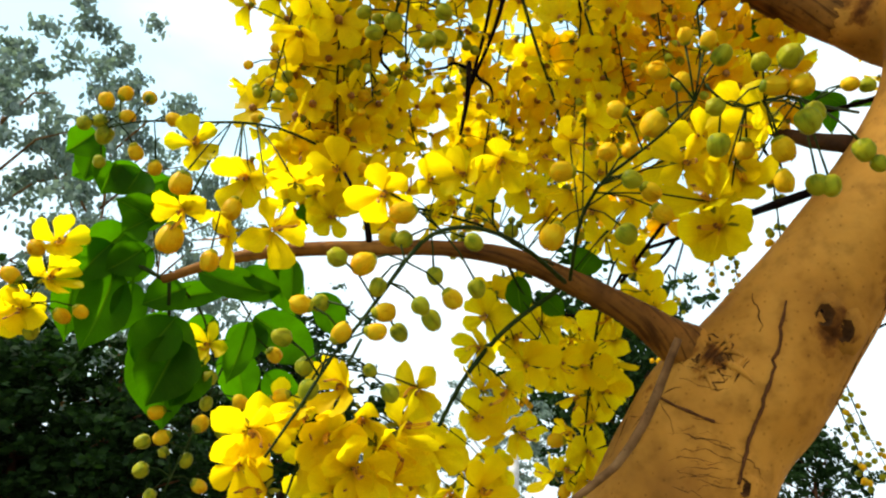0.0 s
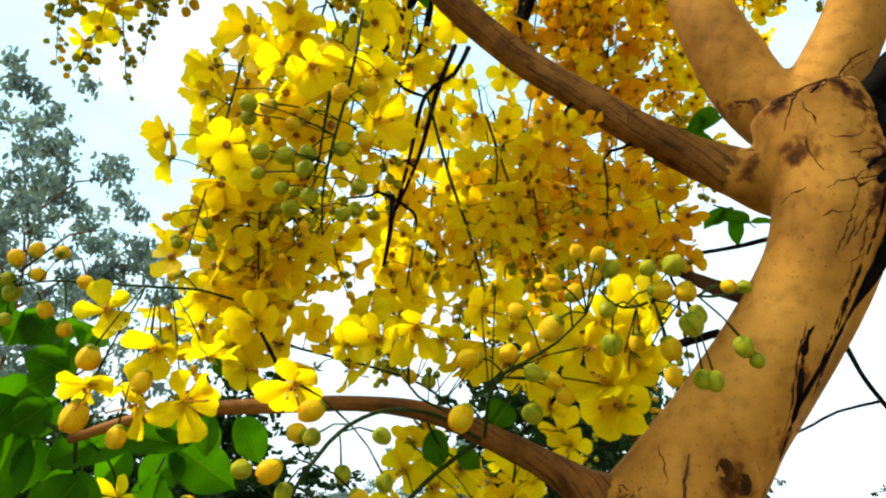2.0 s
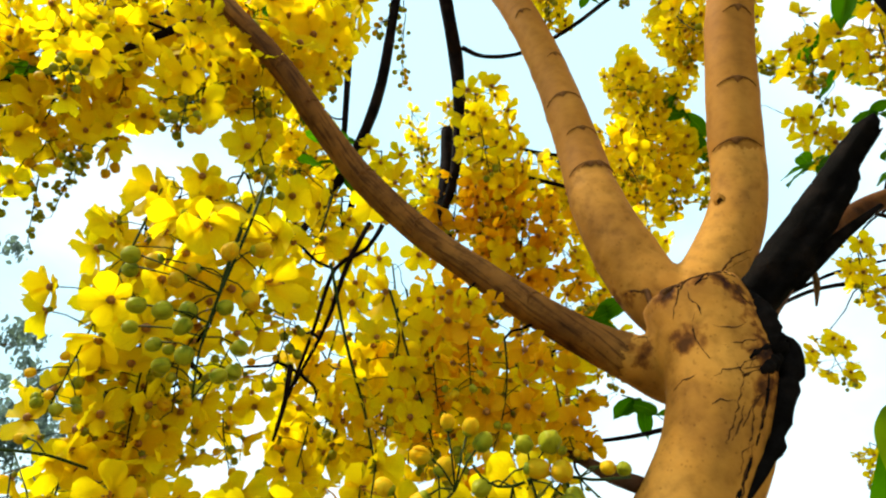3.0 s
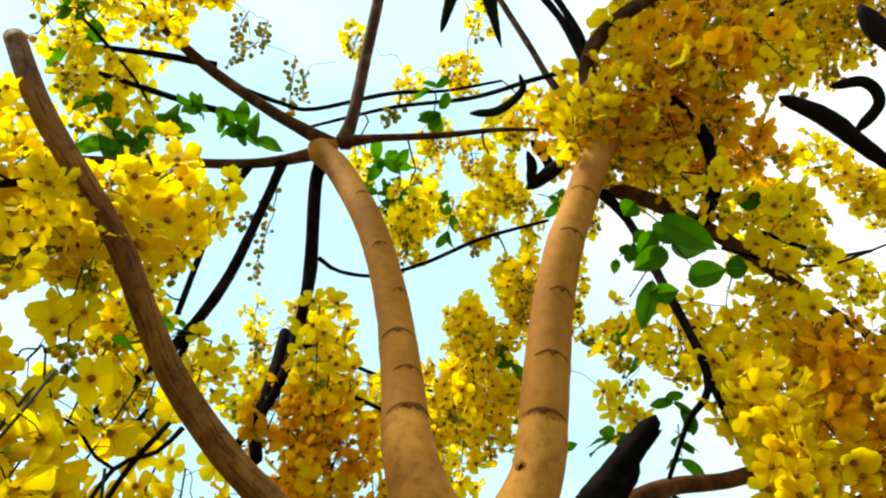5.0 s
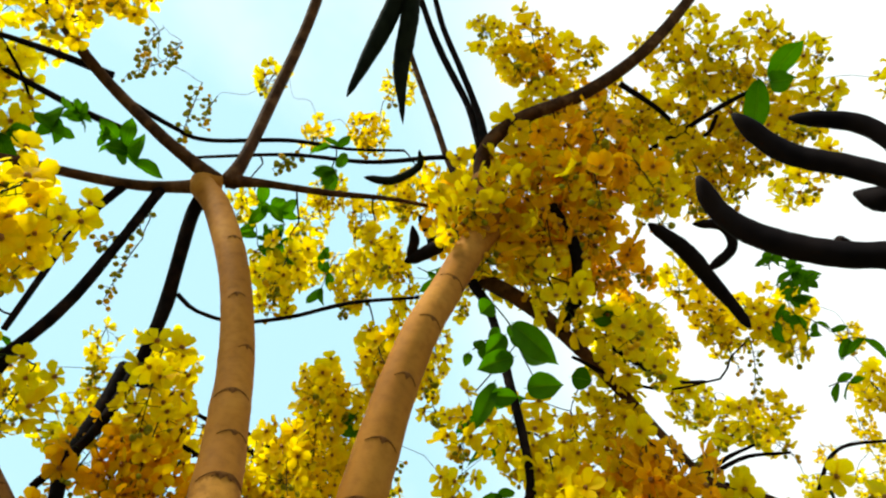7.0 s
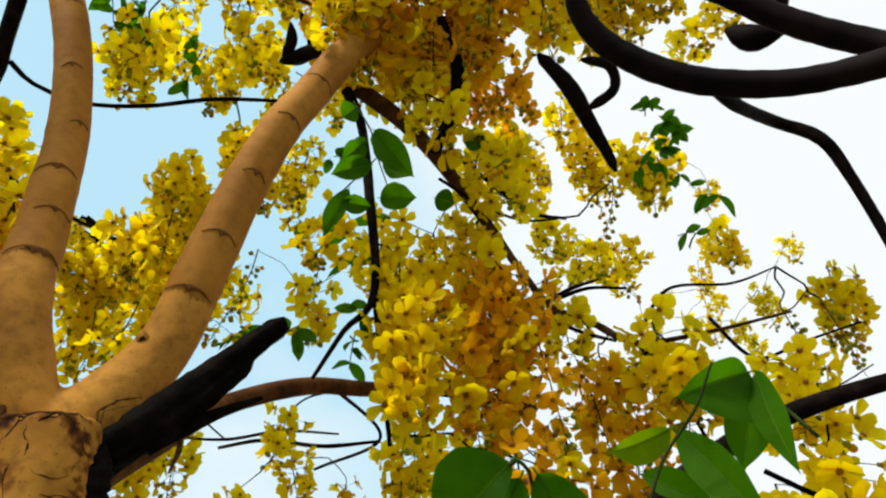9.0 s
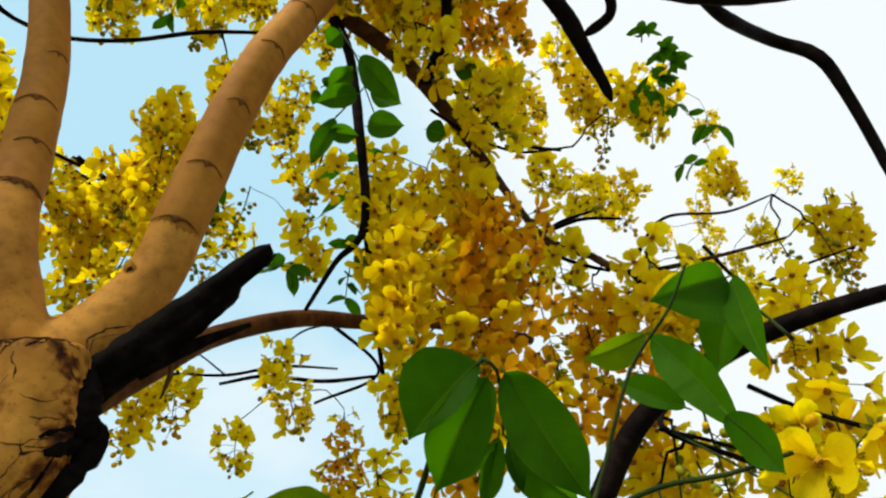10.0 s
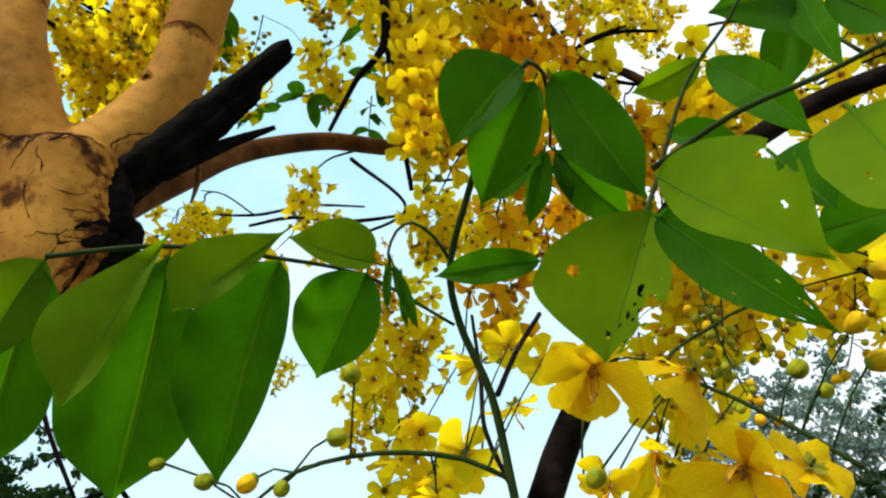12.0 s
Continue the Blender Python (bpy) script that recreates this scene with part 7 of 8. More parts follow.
near_raceme("pale yellow flower with long curled stamens", [(0.130, 0.713, 1.850, 0.0013), (0.071, 0.687, 1.875, 0.0016), (0.059, 0.669, 1.896, 0.0013), (0.064, 0.649, 1.922, 0.0012), (0.067, 0.639, 1.945, 0.0009)], (-0.003, -0.944, -0.581), [
    ("f", 0.069, 0.619, 1.942, 0.0532), ("f", 0.030, 0.634, 1.929, 0.0461), ("f", -0.011, 0.643, 1.924, 0.0440),
    ("g", 0.056, 0.738, 1.941, 0.0126), ("g", 0.041, 0.742, 1.927, 0.0114), ("g", 0.081, 0.757, 1.919, 0.0102),
    ("g", 0.091, 0.758, 1.914, 0.0102), ("g", 0.027, 0.744, 1.921, 0.0101)])
near_raceme("spray of open yellow flowers under a leafy shoot", [(0.983, 0.041, 1.915, 0.0014), (0.934, 0.080, 1.877, 0.0016), (0.951, 0.041, 1.840, 0.0017), (0.960, 0.005, 1.808, 0.0018), (0.964, -0.025, 1.778, 0.0019)], (-0.546, -0.205, -0.942), [
    ("w", 0.840, 0.088, 1.858, 0.0720), ("w", 0.892, 0.042, 1.850, 0.0637), ("w", 0.893, 0.023, 1.781, 0.0689),
    ("w", 0.907, -0.010, 1.776, 0.0561), ("f", 0.971, 0.126, 1.820, 0.0518), ("f", 0.979, 0.118, 1.805, 0.0560),
    ("g", 0.973, -0.002, 1.855, 0.0159), ("g", 1.000, -0.008, 1.841, 0.0130), ("y", 0.960, -0.052, 1.871, 0.0144),
    ("y", 0.974, -0.076, 1.907, 0.0141), ("y", 1.001, -0.024, 1.923, 0.0137), ("y", 0.987, -0.052, 1.849, 0.0170),
    ("g", 0.889, 0.134, 1.794, 0.0152), ("y", 0.935, 0.072, 1.798, 0.0126), ("f", 0.937, 0.153, 1.795, 0.0460)])
near_raceme("curved stalk with round green buds", [(0.813, 0.152, 1.790, 0.0019), (0.790, 0.173, 1.806, 0.0020), (0.760, 0.200, 1.813, 0.0020), (0.730, 0.224, 1.812, 0.0018), (0.700, 0.248, 1.803, 0.0015), (0.677, 0.265, 1.782, 0.0011)], (-0.373, -0.457, -0.912), [
    ("g", 0.722, 0.212, 1.867, 0.0138), ("g", 0.721, 0.227, 1.825, 0.0135), ("g", 0.658, 0.294, 1.802, 0.0125),
    ("y", 0.675, 0.264, 1.797, 0.0143), ("g", 0.694, 0.253, 1.793, 0.0110), ("g", 0.640, 0.332, 1.819, 0.0094),
    ("f", 0.902, 0.281, 1.844, 0.046), ("f", 0.858, 0.276, 1.800, 0.042), ("f", 0.997, 0.292, 1.903, 0.0481),
    ("f", 1.047, 0.285, 1.960, 0.0517), ("f", 1.001, 0.338, 1.967, 0.0460), ("f", 1.055, 0.338, 1.999, 0.0485)])
near_raceme("spray of open yellow flowers on a thin dark twig", [(1.244, 0.133, 2.166, 0.0019), (1.201, 0.043, 2.077, 0.0017), (1.141, -0.031, 1.998, 0.0014), (1.114, -0.078, 1.945, 0.0010)], (-0.541, -0.169, -0.997), [
    ("f", 1.129, -0.040, 2.040, 0.0638), ("f", 1.121, -0.069, 2.021, 0.0609), ("f", 1.128, -0.098, 2.019, 0.0543),
    ("f", 1.106, -0.077, 1.975, 0.0572), ("f", 1.115, -0.090, 1.952, 0.0560), ("f", 1.177, -0.006, 2.033, 0.0560),
    ("y", 1.128, -0.075, 2.064, 0.0131), ("f", 1.144, -0.124, 2.044, 0.0551), ("f", 1.216, -0.040, 2.100, 0.0521)])
near_raceme("raceme of open yellow flowers along the bare branch", [(0.146, 0.756, 1.840, 0.0017), (0.078, 0.763, 1.899, 0.0018), (0.006, 0.762, 1.924, 0.0018), (-0.067, 0.758, 1.941, 0.0018), (-0.142, 0.756, 1.959, 0.0015)], (0.083, -0.946, -0.564), [
    ("f", -0.168, 0.743, 1.946, 0.0493), ("f", -0.135, 0.722, 1.972, 0.0493), ("f", -0.114, 0.766, 1.951, 0.0493),
    ("f", -0.074, 0.740, 1.972, 0.0493), ("f", -0.053, 0.756, 1.952, 0.0493), ("f", -0.004, 0.765, 1.991, 0.0493),
    ("f", 0.008, 0.767, 1.945, 0.0493), ("f", 0.098, 0.756, 1.961, 0.0493), ("f", 0.124, 0.772, 1.929, 0.0493),
    ("f", 0.152, 0.733, 1.949, 0.0493), ("f", 0.180, 0.740, 1.926, 0.0493), ("f", 0.213, 0.779, 1.921, 0.0493),
    ("f", 0.095, 0.774, 2.008, 0.0493), ("f", -0.068, 0.770, 1.922, 0.0493), ("f", -0.018, 0.751, 1.920, 0.0493),
    ("f", -0.146, 0.742, 1.915, 0.0493), ("f", 0.186, 0.730, 1.970, 0.0493), ("f", 0.230, 0.755, 1.943, 0.0493),
    ("f", 0.149, 0.770, 2.010, 0.0493), ("y", 0.056, 0.759, 1.912, 0.0194), ("g", 0.081, 0.761, 1.906, 0.0191),
    ("y", -0.110, 0.735, 1.977, 0.0196)])
near_raceme("raceme of green and yellow buds at the edge of the blossom", [(0.002, 0.525, 2.290, 0.0016), (-0.002, 0.517, 2.220, 0.0018), (-0.010, 0.513, 2.154, 0.0017), (-0.022, 0.527, 2.107, 0.0016), (-0.031, 0.547, 2.067, 0.0013), (-0.032, 0.566, 2.025, 0.0010)], (0.221, -0.818, -0.781), [
    ("g", -0.101, 0.481, 2.134, 0.0199), ("g", -0.092, 0.510, 2.095, 0.0169), ("g", -0.066, 0.511, 2.091, 0.0198),
    ("g", -0.048, 0.532, 2.105, 0.0187), ("g", -0.049, 0.531, 2.086, 0.0174), ("g", -0.011, 0.528, 2.110, 0.0179),
    ("y", 0.013, 0.528, 2.121, 0.0188), ("g", -0.044, 0.546, 2.061, 0.0191), ("g", -0.010, 0.562, 2.049, 0.0174),
    ("g", 0.001, 0.571, 2.058, 0.0168), ("g", 0.007, 0.552, 2.076, 0.0178), ("g", -0.073, 0.534, 2.065, 0.0150),
    ("g", -0.062, 0.549, 2.068, 0.0106), ("g", -0.064, 0.546, 2.049, 0.0159), ("g", -0.095, 0.520, 2.075, 0.0140),
    ("y", -0.011, 0.496, 2.159, 0.0197), ("y", -0.061, 0.513, 2.130, 0.0184), ("y", -0.051, 0.518, 2.146, 0.0197),
    ("g", -0.107, 0.505, 2.133, 0.0165), ("y", 0.014, 0.524, 2.183, 0.0199), ("y", -0.090, 0.513, 2.151, 0.0186),
    ("f", -0.050, 0.514, 2.206, 0.0493), ("f", -0.027, 0.519, 2.241, 0.0493), ("f", -0.083, 0.519, 2.218, 0.0493),
    ("f", 0.018, 0.561, 2.166, 0.0493), ("f", 0.022, 0.548, 2.219, 0.0493)])


# ---- flowers: the racemes further off ----
hang("m", -0.191, 0.787, 2.468, .9)
hang("m", -0.114, 0.761, 2.482, .9)
hang("m", -0.164, 0.783, 2.325, .9)
hang("m", -0.058, 0.886, 2.485, .9)
hang("m", -0.045, 0.936, 2.684, 1.0)
hang("m", 0.033, 0.961, 2.649, 1.0)
hang("m", 0.112, 1.071, 2.592, 1.0)
hang("m", 0.067, 1.096, 2.456, 1.0)
hang("m", 0.148, 1.134, 2.492, 1.0)
hang("m", 0.198, 1.150, 2.559, 1.0)
hang("m", 0.387, 1.253, 2.564, 1.0, True)
hang("m", 0.496, 1.340, 2.552, 1.0, True)
hang("m", 0.265, 1.387, 2.513, 1.0, True)
hang("m", 0.365, 1.340, 2.430, 1.0, True)
hang("l", 0.467, 1.285, 2.997, .9, True)
hang("l", 0.575, 1.272, 2.913, .9, True)
hang("l", 0.694, 1.373, 2.827, .9)
hang("l", 0.413, 1.440, 2.989, .9, True)
hang("l", 0.526, 1.298, 2.807, .9, True)
hang("l", 0.656, 1.476, 2.787, .9)
hang("l", 0.373, 1.320, 3.128, .9, True)
hang("s", -0.226, 0.913, 2.235, .85)
hang("s", -0.155, 0.849, 2.159, .85)
hang("s", -0.205, 0.789, 2.124, .85)
hang("s", -0.097, 0.989, 2.264, .85)
hang("s", -0.125, 0.854, 2.169, .85)
hang("s", -0.224, 0.764, 2.109, .85)
hang("o", -0.002, 1.063, 2.386, .8)
hang("o", 0.072, 1.099, 2.333, .8)
hang("o", 0.158, 1.108, 2.314, .8)
hang("o", 0.229, 1.206, 2.324, .8)
hang("o", 0.322, 1.276, 2.399, .8)
hang("o", 0.047, 1.025, 2.242, .8)
hang("o", -0.242, 0.815, 2.458, .9)
hang("s", -0.571, 0.810, 2.993, 1.1)
hang("s", -0.470, 0.780, 3.004, 1.1)
hang("s", -0.372, 0.739, 2.998, 1.1)
hang("s", -0.579, 0.830, 2.879, 1.1)
hang("s", -0.502, 0.854, 2.903, 1.1)
hang("s", -0.431, 0.862, 2.906, 1.1)
hang("s", -0.625, 0.760, 2.865, 1.1)
hang("s", -0.324, 0.824, 2.944, 1.1)
hang("s", -0.265, 0.823, 2.969, 1.1)
hang("s", -0.178, 0.799, 2.884, 1.1)
hang("s", -0.118, 0.787, 2.912, 1.1)
hang("s", -0.324, 0.788, 3.059, 1.1)
hang("s", -0.053, 0.746, 3.084, 1.1)
hang("s", -0.087, 0.761, 3.005, 1.1)
hang("o", -0.500, 0.874, 2.859, .9)
hang("o", -0.540, 0.906, 2.795, .9)
hang("o", -0.436, 0.892, 2.839, .9)
hang("o", 0.032, 0.829, 3.173, .9)
hang("o", -0.125, 0.782, 2.792, .9)
hang("l", -0.335, 0.637, 2.734, .8)
hang("l", -0.204, 0.687, 2.791, .8)
hang("l", 0.002, 0.810, 3.040, .8)
hang("l", -0.376, 0.643, 2.926, .8)
hang("m", -0.185, 0.700, 2.431, .85)
hang("m", -0.205, 0.795, 2.388, .85)
hang("m", -0.097, 0.772, 2.519, .85)
hang("m", 0.164, 1.120, 2.602, .85)
hang("s", 0.442, 1.328, 3.070, 1.1, True)
hang("s", 0.541, 1.331, 3.038, 1.1, True)
hang("s", 0.330, 1.404, 2.822, 1.1, True)
hang("s", 0.445, 1.347, 2.878, 1.1, True)
hang("s", 0.512, 1.321, 2.894, 1.1, True)
hang("s", 0.545, 0.933, 3.589, .9)
hang("s", 0.804, 1.121, 3.376, .9)
hang("s", 0.849, 1.200, 3.296, .9)
hang("s", 0.784, 1.204, 3.143, .9)
hang("s", 0.931, 1.292, 3.171, .9)
hang("s", 0.891, 1.347, 3.074, .9)
hang("s", 0.936, 1.036, 3.544, .9)
hang("s", 0.763, 0.813, 3.738, .9)
hang("s", 0.640, 1.135, 3.831, .9)
hang("s", 1.139, 0.819, 3.204, 1.0)
hang("s", 1.268, 1.052, 3.141, 1.0)
hang("s", 1.407, 0.573, 3.135, 1.0)
hang("s", 1.493, 0.709, 3.044, 1.0, True)
hang("s", 1.135, 0.451, 3.391, 1.0)
hang("s", 1.312, 0.394, 3.310, 1.0)
hang("s", 1.412, 0.474, 3.307, 1.0)
hang("s", 1.350, 0.741, 3.109, 1.0)
hang("s", 1.610, 1.025, 2.779, 1.0)
hang("s", -0.625, 0.866, 4.018, 1.1)
hang("s", -0.497, 0.796, 3.954, 1.1)
hang("s", -0.345, 0.748, 4.135, 1.1)
hang("s", -0.281, 0.706, 4.178, 1.1)
hang("s", -0.325, 0.828, 4.042, 1.1)
hang("s", -0.507, 1.045, 3.838, 1.1)
hang("s", -0.477, 1.130, 4.062, 1.1)
hang("s", -0.477, 1.149, 3.917, 1.1)
hang("s", -0.332, 1.149, 3.859, 1.1)
hang("s", -0.305, 1.375, 3.910, 1.1)
hang("s", -0.593, 1.044, 4.014, 1.1)
hang("s", -0.210, 1.041, 3.185, 1.0)
hang("s", -0.157, 1.225, 3.168, 1.0)
hang("s", -0.076, 1.214, 3.159, 1.0)
hang("s", -0.099, 1.357, 3.123, 1.0)
hang("s", -0.081, 1.377, 3.038, 1.0)
hang("s", 0.014, 1.353, 2.990, 1.0)
hang("s", 0.114, 1.262, 3.082, 1.0)
hang("s", 0.329, 1.335, 3.047, 1.0, True)
hang("s", 0.433, 1.229, 3.080, 1.0)
hang("s", 0.495, 1.261, 3.129, 1.0)
hang("s", 0.345, 1.086, 3.170, 1.0)
hang("s", 0.228, 0.919, 4.682, 1.0)
hang("s", 0.659, 0.866, 4.666, 1.0)
hang("s", 0.707, 0.853, 4.662, 1.0)
hang("s", 0.526, 1.072, 4.817, 1.0)
hang("s", 0.657, 0.605, 4.754, 1.0)
hang("s", 0.637, 1.285, 4.173, 1.0)
hang("s", 0.766, 1.374, 4.338, 1.0)
hang("s", 0.628, 1.462, 4.271, 1.0)
hang("s", 0.909, 1.174, 4.178, 1.0)
hang("s", 1.030, 1.148, 4.358, 1.0)
hang("s", 0.870, 0.908, 4.332, 1.0)
hang("s", 0.692, 1.336, 4.367, 1.0)
hang("s", 0.854, 1.233, 3.531, 1.0)
hang("s", 0.859, 1.250, 3.400, 1.0)
hang("s", 0.900, 1.248, 3.324, 1.0)
hang("s", 0.787, 1.276, 3.257, 1.0)
hang("s", 1.063, 1.330, 3.385, 1.0)
hang("s", 0.887, 0.969, 3.500, 1.0)
hang("s", 0.991, 1.115, 3.595, 1.0)
hang("s", 0.868, 1.504, 3.325, 1.0)
hang("s", 0.993, 1.351, 3.285, 1.0)
hang("s", 0.939, 0.597, 4.067, 1.2)
hang("s", 0.980, 0.544, 4.102, 1.2)
hang("s", 1.024, 0.523, 4.017, 1.2, True)
hang("s", 0.944, 0.625, 3.952, 1.2, True)
hang("s", 0.981, 0.330, 4.000, 1.2)
hang("s", 1.078, 0.225, 3.977, 1.2, True)
hang("s", 1.150, 0.140, 3.921, 1.2, True)
hang("s", 1.298, 0.130, 3.983, 1.2)
hang("s", 1.094, 0.342, 3.967, 1.2, True)
hang("s", 1.167, 0.262, 3.885, 1.2, True)
hang("s", 1.247, 0.192, 3.833, 1.2, True)
hang("s", 1.190, 0.448, 3.958, 1.2, True)
hang("s", 1.248, 0.353, 3.849, 1.2, True)
hang("s", 1.379, 0.166, 3.880, 1.2)
hang("s", 1.151, 0.561, 3.836, 1.2, True)
hang("s", 0.933, 0.196, 4.611, 1.1)
hang("s", 1.029, 0.187, 4.593, 1.1)
hang("s", 1.092, 0.193, 4.292, 1.1)
hang("s", 1.110, 0.314, 4.320, 1.1)
hang("s", 1.385, 0.055, 4.285, 1.1)
hang("s", 1.514, -0.097, 4.451, 1.1)
hang("s", 1.693, 0.050, 4.268, 1.1)
hang("s", 1.667, 0.138, 4.115, 1.1)
hang("s", 1.672, -0.087, 4.090, 1.1)
hang("s", 1.574, -0.217, 4.316, 1.1)
hang("s", 1.742, 0.626, 3.972, 1.0)
hang("s", 1.838, 0.631, 3.932, 1.0)
hang("s", 1.678, 0.692, 3.804, 1.0)
hang("s", 1.843, 0.390, 3.993, 1.0)
hang("s", 1.959, 0.388, 3.820, 1.0)
hang("s", 1.869, 0.341, 3.835, 1.0)
hang("s", 2.108, 0.174, 3.853, 1.0)
hang("s", 2.004, 0.200, 3.645, 1.0)
hang("s", 1.918, 0.611, 3.556, 1.0)
hang("s", 2.141, 0.594, 3.653, 1.0)
hang("s", 2.057, 0.504, 3.473, 1.0)
hang("s", 2.211, 0.439, 3.568, 1.0)
hang("s", 1.981, 0.662, 3.884, 1.0)
hang("s", 1.285, 0.766, 3.258, 1.1)
hang("s", 1.379, 0.468, 2.940, 1.1, True)
hang("s", 1.437, 0.436, 2.892, 1.1, True)
hang("d", 1.169, 0.590, 2.909, .85)
hang("d", 1.142, 0.581, 2.748, .85)
hang("d", 1.190, 0.550, 2.729, .85)
hang("d", 1.394, 0.585, 2.988, .9, True)
hang("d", 1.430, 0.528, 2.975, .9, True)
hang("d", 1.411, 0.493, 2.782, .9, True)
hang("l", 1.431, 0.430, 2.789, .9, True)
hang("d", 1.338, 0.573, 2.788, .9, True)
hang("s", 1.774, 0.448, 2.854, 1.0, True)
hang("s", 1.834, 0.358, 2.838, 1.0)
hang("s", 1.716, 0.472, 2.747, 1.0, True)
hang("s", 1.806, 0.415, 2.758, 1.0, True)
hang("s", 1.674, 0.471, 2.973, 1.0)
hang("s", 1.791, 0.291, 2.772, 1.0)
hang("s", 1.689, 0.545, 3.870, .9)
hang("s", 1.732, 0.499, 3.734, .9)
hang("s", 1.659, 0.572, 3.706, .9)
hang("s", 2.228, 0.533, 3.531, .9)
hang("s", 2.400, 0.175, 3.569, .9)
hang("s", 1.930, 0.380, 3.704, .9)
hang("s", 1.919, 0.259, 3.684, .9)
hang("s", 2.062, 0.236, 3.753, .9)
hang("s", 2.188, -0.107, 3.059, .9)
hang("s", 2.220, -0.097, 3.005, .9)
hang("s", 2.209, -0.062, 3.019, .9)
hang("s", 2.552, 0.249, 3.669, .55)
hang("s", 2.397, 0.148, 3.482, .55)
hang("s", 2.627, 0.002, 3.547, .55)
hang("s", 2.284, 0.106, 3.661, .55)
hang("s", 2.427, 0.286, 3.456, .55)
hang("s", 2.666, 0.344, 3.521, .55)
hang("s", 2.523, 0.150, 3.324, .55)
hang("s", 2.588, 0.154, 3.338, .55)
hang("s", 2.607, 0.512, 3.588, .55)
hang("s", 2.560, 0.435, 3.381, .55)
hang("s", 2.561, 0.277, 3.269, .55)
hang("s", 2.425, 0.549, 3.374, .55)
hang("s", 2.548, 0.355, 3.330, .55)
hang("s", 2.758, 0.285, 3.323, .55)
hang("s", 1.427, 0.612, 3.314, .9)
hang("s", 1.437, 0.549, 3.186, .9)
hang("s", 1.318, 0.878, 3.222, .9)
hang("s", 1.430, 0.709, 3.248, .9)
hang("s", 0.883, 1.287, 3.570, .75)
hang("s", 0.938, 1.290, 3.533, .75)
hang("s", 0.943, 1.414, 3.496, .75)
hang("s", 0.892, 1.429, 3.348, .75)
hang("s", 1.008, 1.474, 3.477, .75)
hang("s", 0.890, 1.479, 3.263, .75)
hang("s", 0.943, 1.444, 3.272, .75)
hang("s", 1.017, 1.231, 3.815, .75)
hang("s", 1.124, 1.079, 3.649, .75)
hang("s", 1.212, 1.132, 3.674, .75)
hang("s", 1.055, 1.254, 3.592, .75)
hang("s", 0.513, 1.140, 3.787, .9)
hang("s", 0.596, 1.112, 3.716, .9)
hang("s", 0.602, 0.980, 4.070, .9)
hang("s", 0.624, 0.928, 4.112, .9)
hang("s", 0.736, 1.115, 3.985, .9)
hang("s", 0.783, 0.986, 3.783, .9)
hang("s", 0.865, 0.902, 3.848, .9)
hang("s", 0.929, 0.943, 3.932, .9)
hang("s", 0.751, 0.936, 4.091, .9)
hang("s", 0.375, 1.036, 3.939, .9)
hang("s", 0.844, 0.767, 4.068, .9)
hang("s", 0.851, 0.690, 4.093, .9)
hang("s", 0.760, 1.547, 3.346, 1.0)
hang("s", 0.841, 1.645, 3.318, 1.0)
hang("s", 0.851, 1.652, 3.196, 1.0)
hang("s", 0.912, 1.639, 3.159, 1.0)
hang("s", 1.222, 1.417, 3.373, 1.0)
hang("s", 0.371, 1.507, 3.607, 1.0)
hang("s", 0.426, 1.508, 3.600, 1.0)
hang("s", 0.484, 1.582, 3.632, 1.0)
hang("s", 0.461, 1.537, 3.468, 1.0)
hang("s", 0.505, 1.600, 3.354, 1.0, True)
hang("s", 0.542, 1.588, 3.371, 1.0, True)
hang("s", 1.164, 1.707, 2.918, 1.0)
hang("s", 1.219, 1.627, 2.887, 1.0)
hang("s", 1.152, 1.705, 2.824, 1.0)
hang("s", 0.735, 1.548, 3.382, 1.0)
hang("s", 0.835, 1.624, 3.473, 1.0)
hang("s", 0.892, 1.553, 3.413, 1.0)
hang("s", 0.782, 1.729, 3.387, 1.0)
hang("s", 0.847, 1.583, 3.243, 1.0)
hang("s", 0.935, 1.532, 3.425, 1.0)
hang("s", 1.606, 1.189, 2.447, 1.0)
hang("s", 1.482, 1.136, 2.319, 1.0)
hang("s", 1.583, 1.109, 2.547, 1.0)
hang("s", 1.574, 1.276, 2.323, 1.0)
hang("s", 1.648, 1.121, 2.435, 1.0)
hang("s", 1.506, 1.587, 2.455, .5)
hang("s", 1.143, 1.522, 2.824, .5)
hang("s", 1.214, 1.671, 2.931, .5)
hang("s", 1.587, 0.959, 2.752, .9)
hang("s", 1.733, 0.991, 2.780, .9)
hang("s", 1.673, 0.833, 2.723, .9)
hang("s", 1.415, 0.598, 2.503, 1.0, True)
hang("s", 1.359, 0.471, 2.450, 1.0, True)
hang("s", 1.379, 0.622, 2.326, 1.0, True)
hang("s", 1.515, 0.442, 2.506, 1.0, True)
hang("s", 1.499, 0.498, 2.447, 1.0, True)
hang("s", 1.835, 0.459, 2.519, 1.1, True)
hang("s", 1.870, 0.426, 2.443, 1.1)
hang("s", 1.833, 0.501, 2.405, 1.1)
hang("s", 1.883, 0.364, 2.396, 1.1)
hang("s", 1.780, 0.420, 2.337, 1.1)
hang("s", 1.794, 0.558, 2.254, 1.1)
hang("s", 1.796, 0.481, 2.185, 1.1)
hang("s", 1.927, 0.186, 2.433, 1.1)
hang("s", 1.938, 0.143, 2.405, 1.1)
hang("s", 1.893, 0.111, 2.329, 1.1)
hang("s", 1.832, 0.039, 2.426, 1.1)
hang("s", 1.824, 0.437, 2.581, 1.1, True)
hang("s", 1.760, 0.230, 2.753, 1.1)
hang("s", 1.676, 0.246, 2.782, 1.1)
